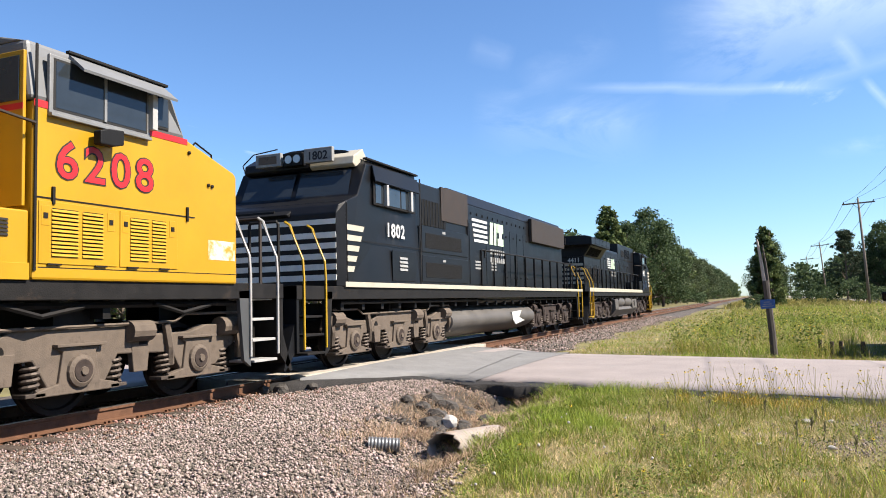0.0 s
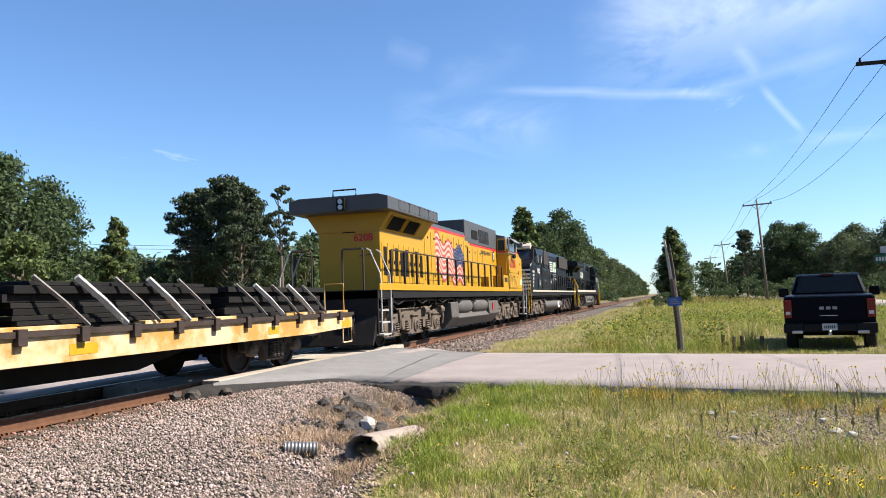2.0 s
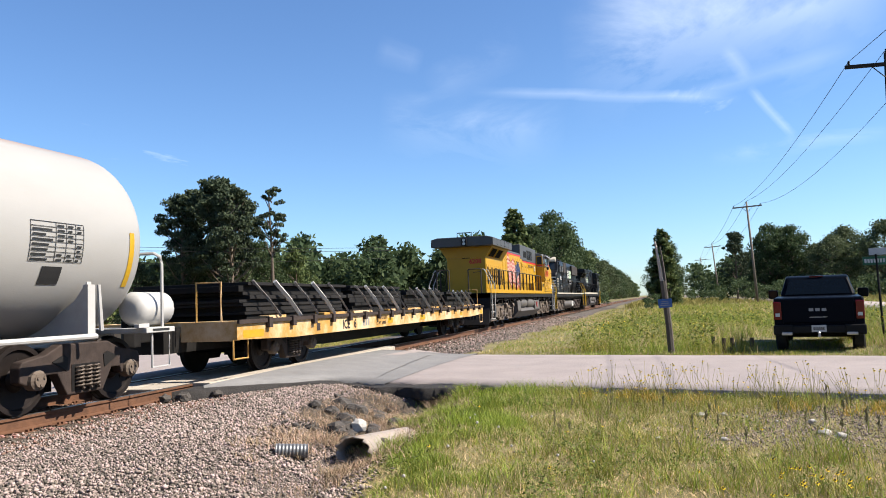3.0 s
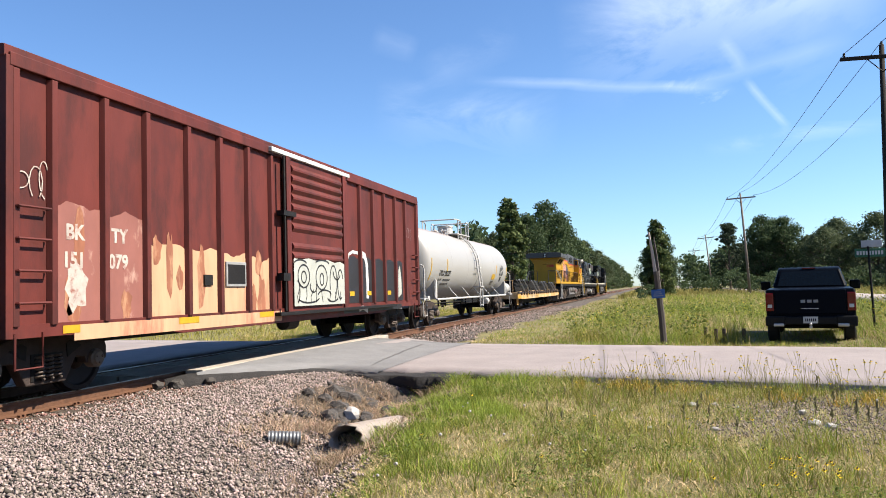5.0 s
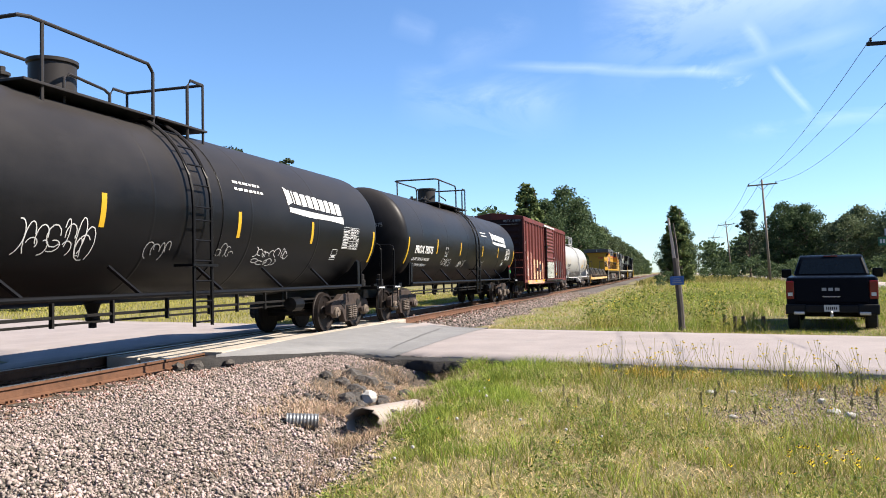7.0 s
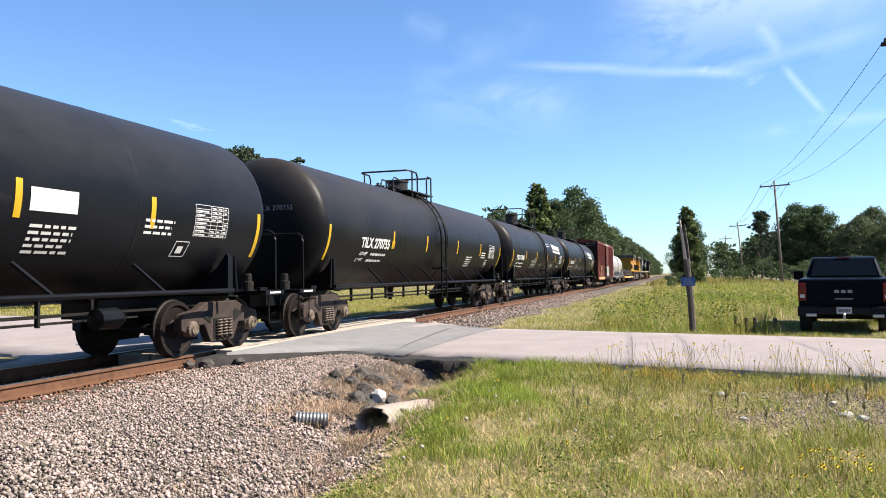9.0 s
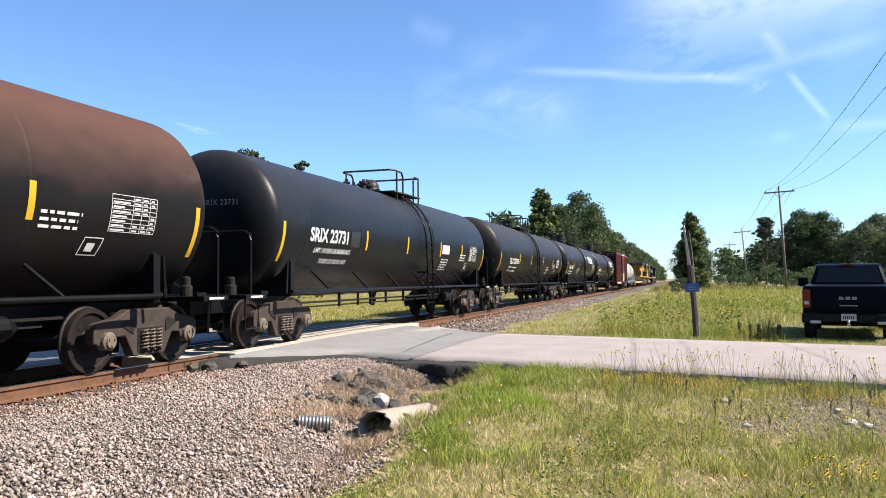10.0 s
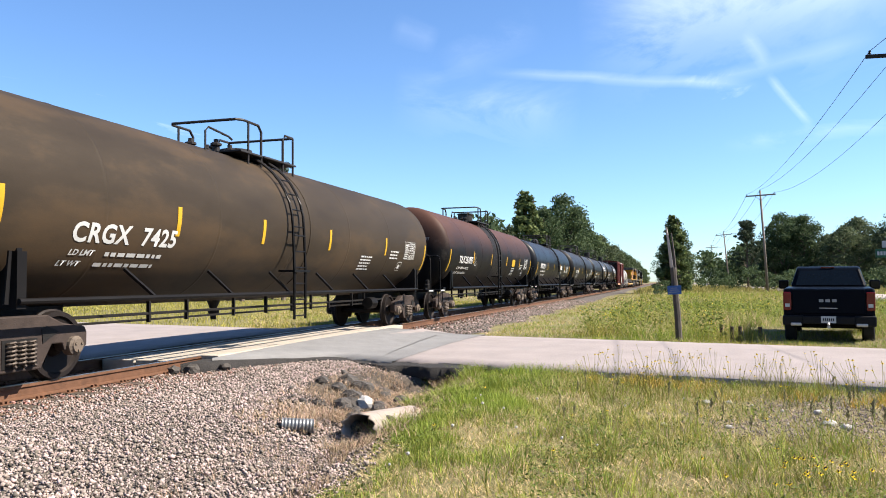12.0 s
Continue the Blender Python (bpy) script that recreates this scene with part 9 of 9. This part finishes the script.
        for a, b in ((7.12, 8.45), (8.5, 9.82)):
            door = part("access_door", box(bmesh.new(), *sx(1.435, 1.452), a, b, 1.74, 3.42, 0.006), NS_BLACK, car)
            for k in range(3):
                part("vent_slot", box(bmesh.new(), *sx(1.452, 1.46), a + 0.4, a + 0.85, 2.16 + 0.09 * k, 2.21 + 0.09 * k), MARK_GREY, door)
            part("door_handle", box(bmesh.new(), *sx(1.452, 1.475), b - 0.14, b - 0.08, 2.5, 2.7), STEEL_DARK, door)
        for z in (1.75, 2.45):
            g = part("cabinet_door", box(bmesh.new(), *sx(1.455, 1.478), 3.85, 6.9, z, z + 0.62, 0.008), NS_BLACK, car)
            part("sticker", box(bmesh.new(), *sx(1.478, 1.481), 5.1, 5.3, z + 0.5, z + 0.56), MARK_GREY, g)
            part("intake_mesh", box(bmesh.new(), *sx(1.476, 1.484), 4.05, 6.4, z + 0.1, z + 0.46, 0.004), GRILLE, g)
        part("upper_intake", box(bmesh.new(), *sx(0.95, 1.4), 3.7, 7.2, 3.05, 4.1, 0.03), NS_BLACK, car)
        part("intake_opening", box(bmesh.new(), *sx(1.39, 1.41), 3.95, 5.5, 3.1, 3.72), GRILLE, car)
        for k in range(9):
            part("intake_bar", box(bmesh.new(), *sx(1.405, 1.418), 4.0 + 0.17 * k, 4.02 + 0.17 * k, 3.1, 3.72), NS_BLACK, car)
        part("intake_screen", box(bmesh.new(), *sx(1.38, 1.43), 5.2, 7.1, 3.3, 4.16, 0.01), RAIL_BROWN, car)
        k = 9.95
        while k < 14.4:
            d = part("hood_door", box(bmesh.new(), *sx(0.945, 0.965), k + 0.02, k + 0.78, 1.75, 3.6, 0.006), NS_BLACK, car)
            for z in (2.0, 3.35):
                part("latch", box(bmesh.new(), *sx(0.962, 0.98), k + 0.35, k + 0.45, z, z + 0.06), STEEL_DARK, d)
            k += 0.8
        part("radiator_screen", box(bmesh.new(), *sx(0.95, 1.1), 14.7, 19.7, 3.4, 4.25, 0.02), RAIL_BROWN, car)
        for k in range(14):
            part("roof_rivet", box(bmesh.new(), *sx(0.95, 0.97), 7.6 + 0.5 * k, 7.66 + 0.5 * k, 3.82, 3.9), STEEL_DARK, car)
    part("hood", box(bmesh.new(), -0.95, 0.95, 3.6, 19.8, 1.6, 4.1, 0.03), NS_BLACK, car)
    part("hood_roof", prism(bmesh.new(), [(-0.95, 4.1), (-0.85, 4.42), (0.85, 4.42), (0.95, 4.1)], 7.0, 19.8, "y", 0.02), NS_BLACK, car)
    bm = bmesh.new()
    for y in (9.5, 10.5, 15.6, 16.9, 18.2):
        lathe(bm, [(0, 0.55), (0.08, 0.55), (0.12, 0.45)], "z", (0, y, 4.41), 20)
    for y in (4.2, 8.2, 12.6):
        lathe(bm, [(0, 0.12), (0.18, 0.1), (0.2, 0.04)], "z", (0.4, y, 4.25), 10)
    part("roof_fans", bm, STEEL_DARK, car)
    lettering("cab_number", "1802", 0.4, car, MARK_WHITE, (1.508, 1.93, 2.68), 0.012, 1.05, space=1.12)
    firm_mark(car, 1.462, 7.3, 2.92, 0.95)
    # below
    tank = prism(bmesh.new(), [(1.32 * math.cos(a), 0.75 + 0.52 * math.sin(a)) for a in np.linspace(0, 2 * math.pi, 41)[:-1]], 6.1, 13.9, "y", 0.04)
    part("fuel_tank", tank, FUEL_GREY, car, smooth=True).data.set_sharp_from_angle(angle=radians(30))
    part("tank_scuff", prism(bmesh.new(), [(11.2, 0.9), (12.3, 0.94), (12.0, 0.72), (12.6, 0.6), (11.6, 0.5), (11.3, 0.66)], 1.29, 1.326, "x"), MARK_WHITE, car, "pale scuffed patch")
    for s in (-1, 1):
        part("air_reservoir", lathe(bmesh.new(), [(8.4, 0.08), (8.5, 0.19), (12.8, 0.19), (12.9, 0.08)], "y", (s * 1.15, 0, 1.4), 16), FUEL_GREY, car)
    bm = bmesh.new()
    for k in range(24):
        y = 0.4 + 0.85 * k
        box(bm, 0.9, 1.3, y - 0.06, y + 0.06, 1.15, 1.38)
    tube(bm, [(1.3, 0.3, 1.3), (1.3, 20.5, 1.3)], 0.04, 5)
    part("pipework", bm, STEEL_DARK, car)
    for y in (3.1, 16.9):
        loco_bogie(car, y, CAST_GREY if y < 5 else CAST_BROWN, "ns_grey" if y < 5 else "ns")
    steps(car, -0.85, -1, HAND_YELLOW, STEEL_DARK)
    steps(car, 20.75, 1, HAND_YELLOW, STEEL_DARK)
    end_gear(car, -1.4, -1, NS_BLACK, STEEL_DARK)
    end_gear(car, 21.3, 1, NS_BLACK, STEEL_DARK)
    side_rails(car, 8.0, 20.2, STEEL_DARK, 12)
    TRAIN.append((car, y0))


rebuilt_loco()

# ---- motion ----
# how far the train has gone, time by time
RUN = ((0, 0.0), (0.5, 7.5), (1.0, 15.05), (1.5, 22.6), (2.0, 30.15), (2.5, 37.7), (3.2, 48.3), (4.0, 60.4), (4.8, 72.6), (5.5, 83.7), (6.5, 99.5), (7.5, 115.35), (8.5, 131.2),
       (9.5, 147.0), (10.5, 162.9), (11.25, 174.8), (12.0, 186.7))


def travelled(t):
    return float(np.interp(t, [a for a, b in RUN], [b for a, b in RUN]))


def motions():
    for ob, y0 in TRAIN:
        walk(ob, [(t, pose(TRACK, y0 + s, 0)) for t, s in RUN])
    times = [k / FPS for k in range(12 * FPS + 1)]
    for ws, r in WHEELS:
        x, y, z = ws.location
        walk(ws, [(t, pose(x, y, z, -math.degrees(travelled(t) / r) % 360)) for t in times])


motions()
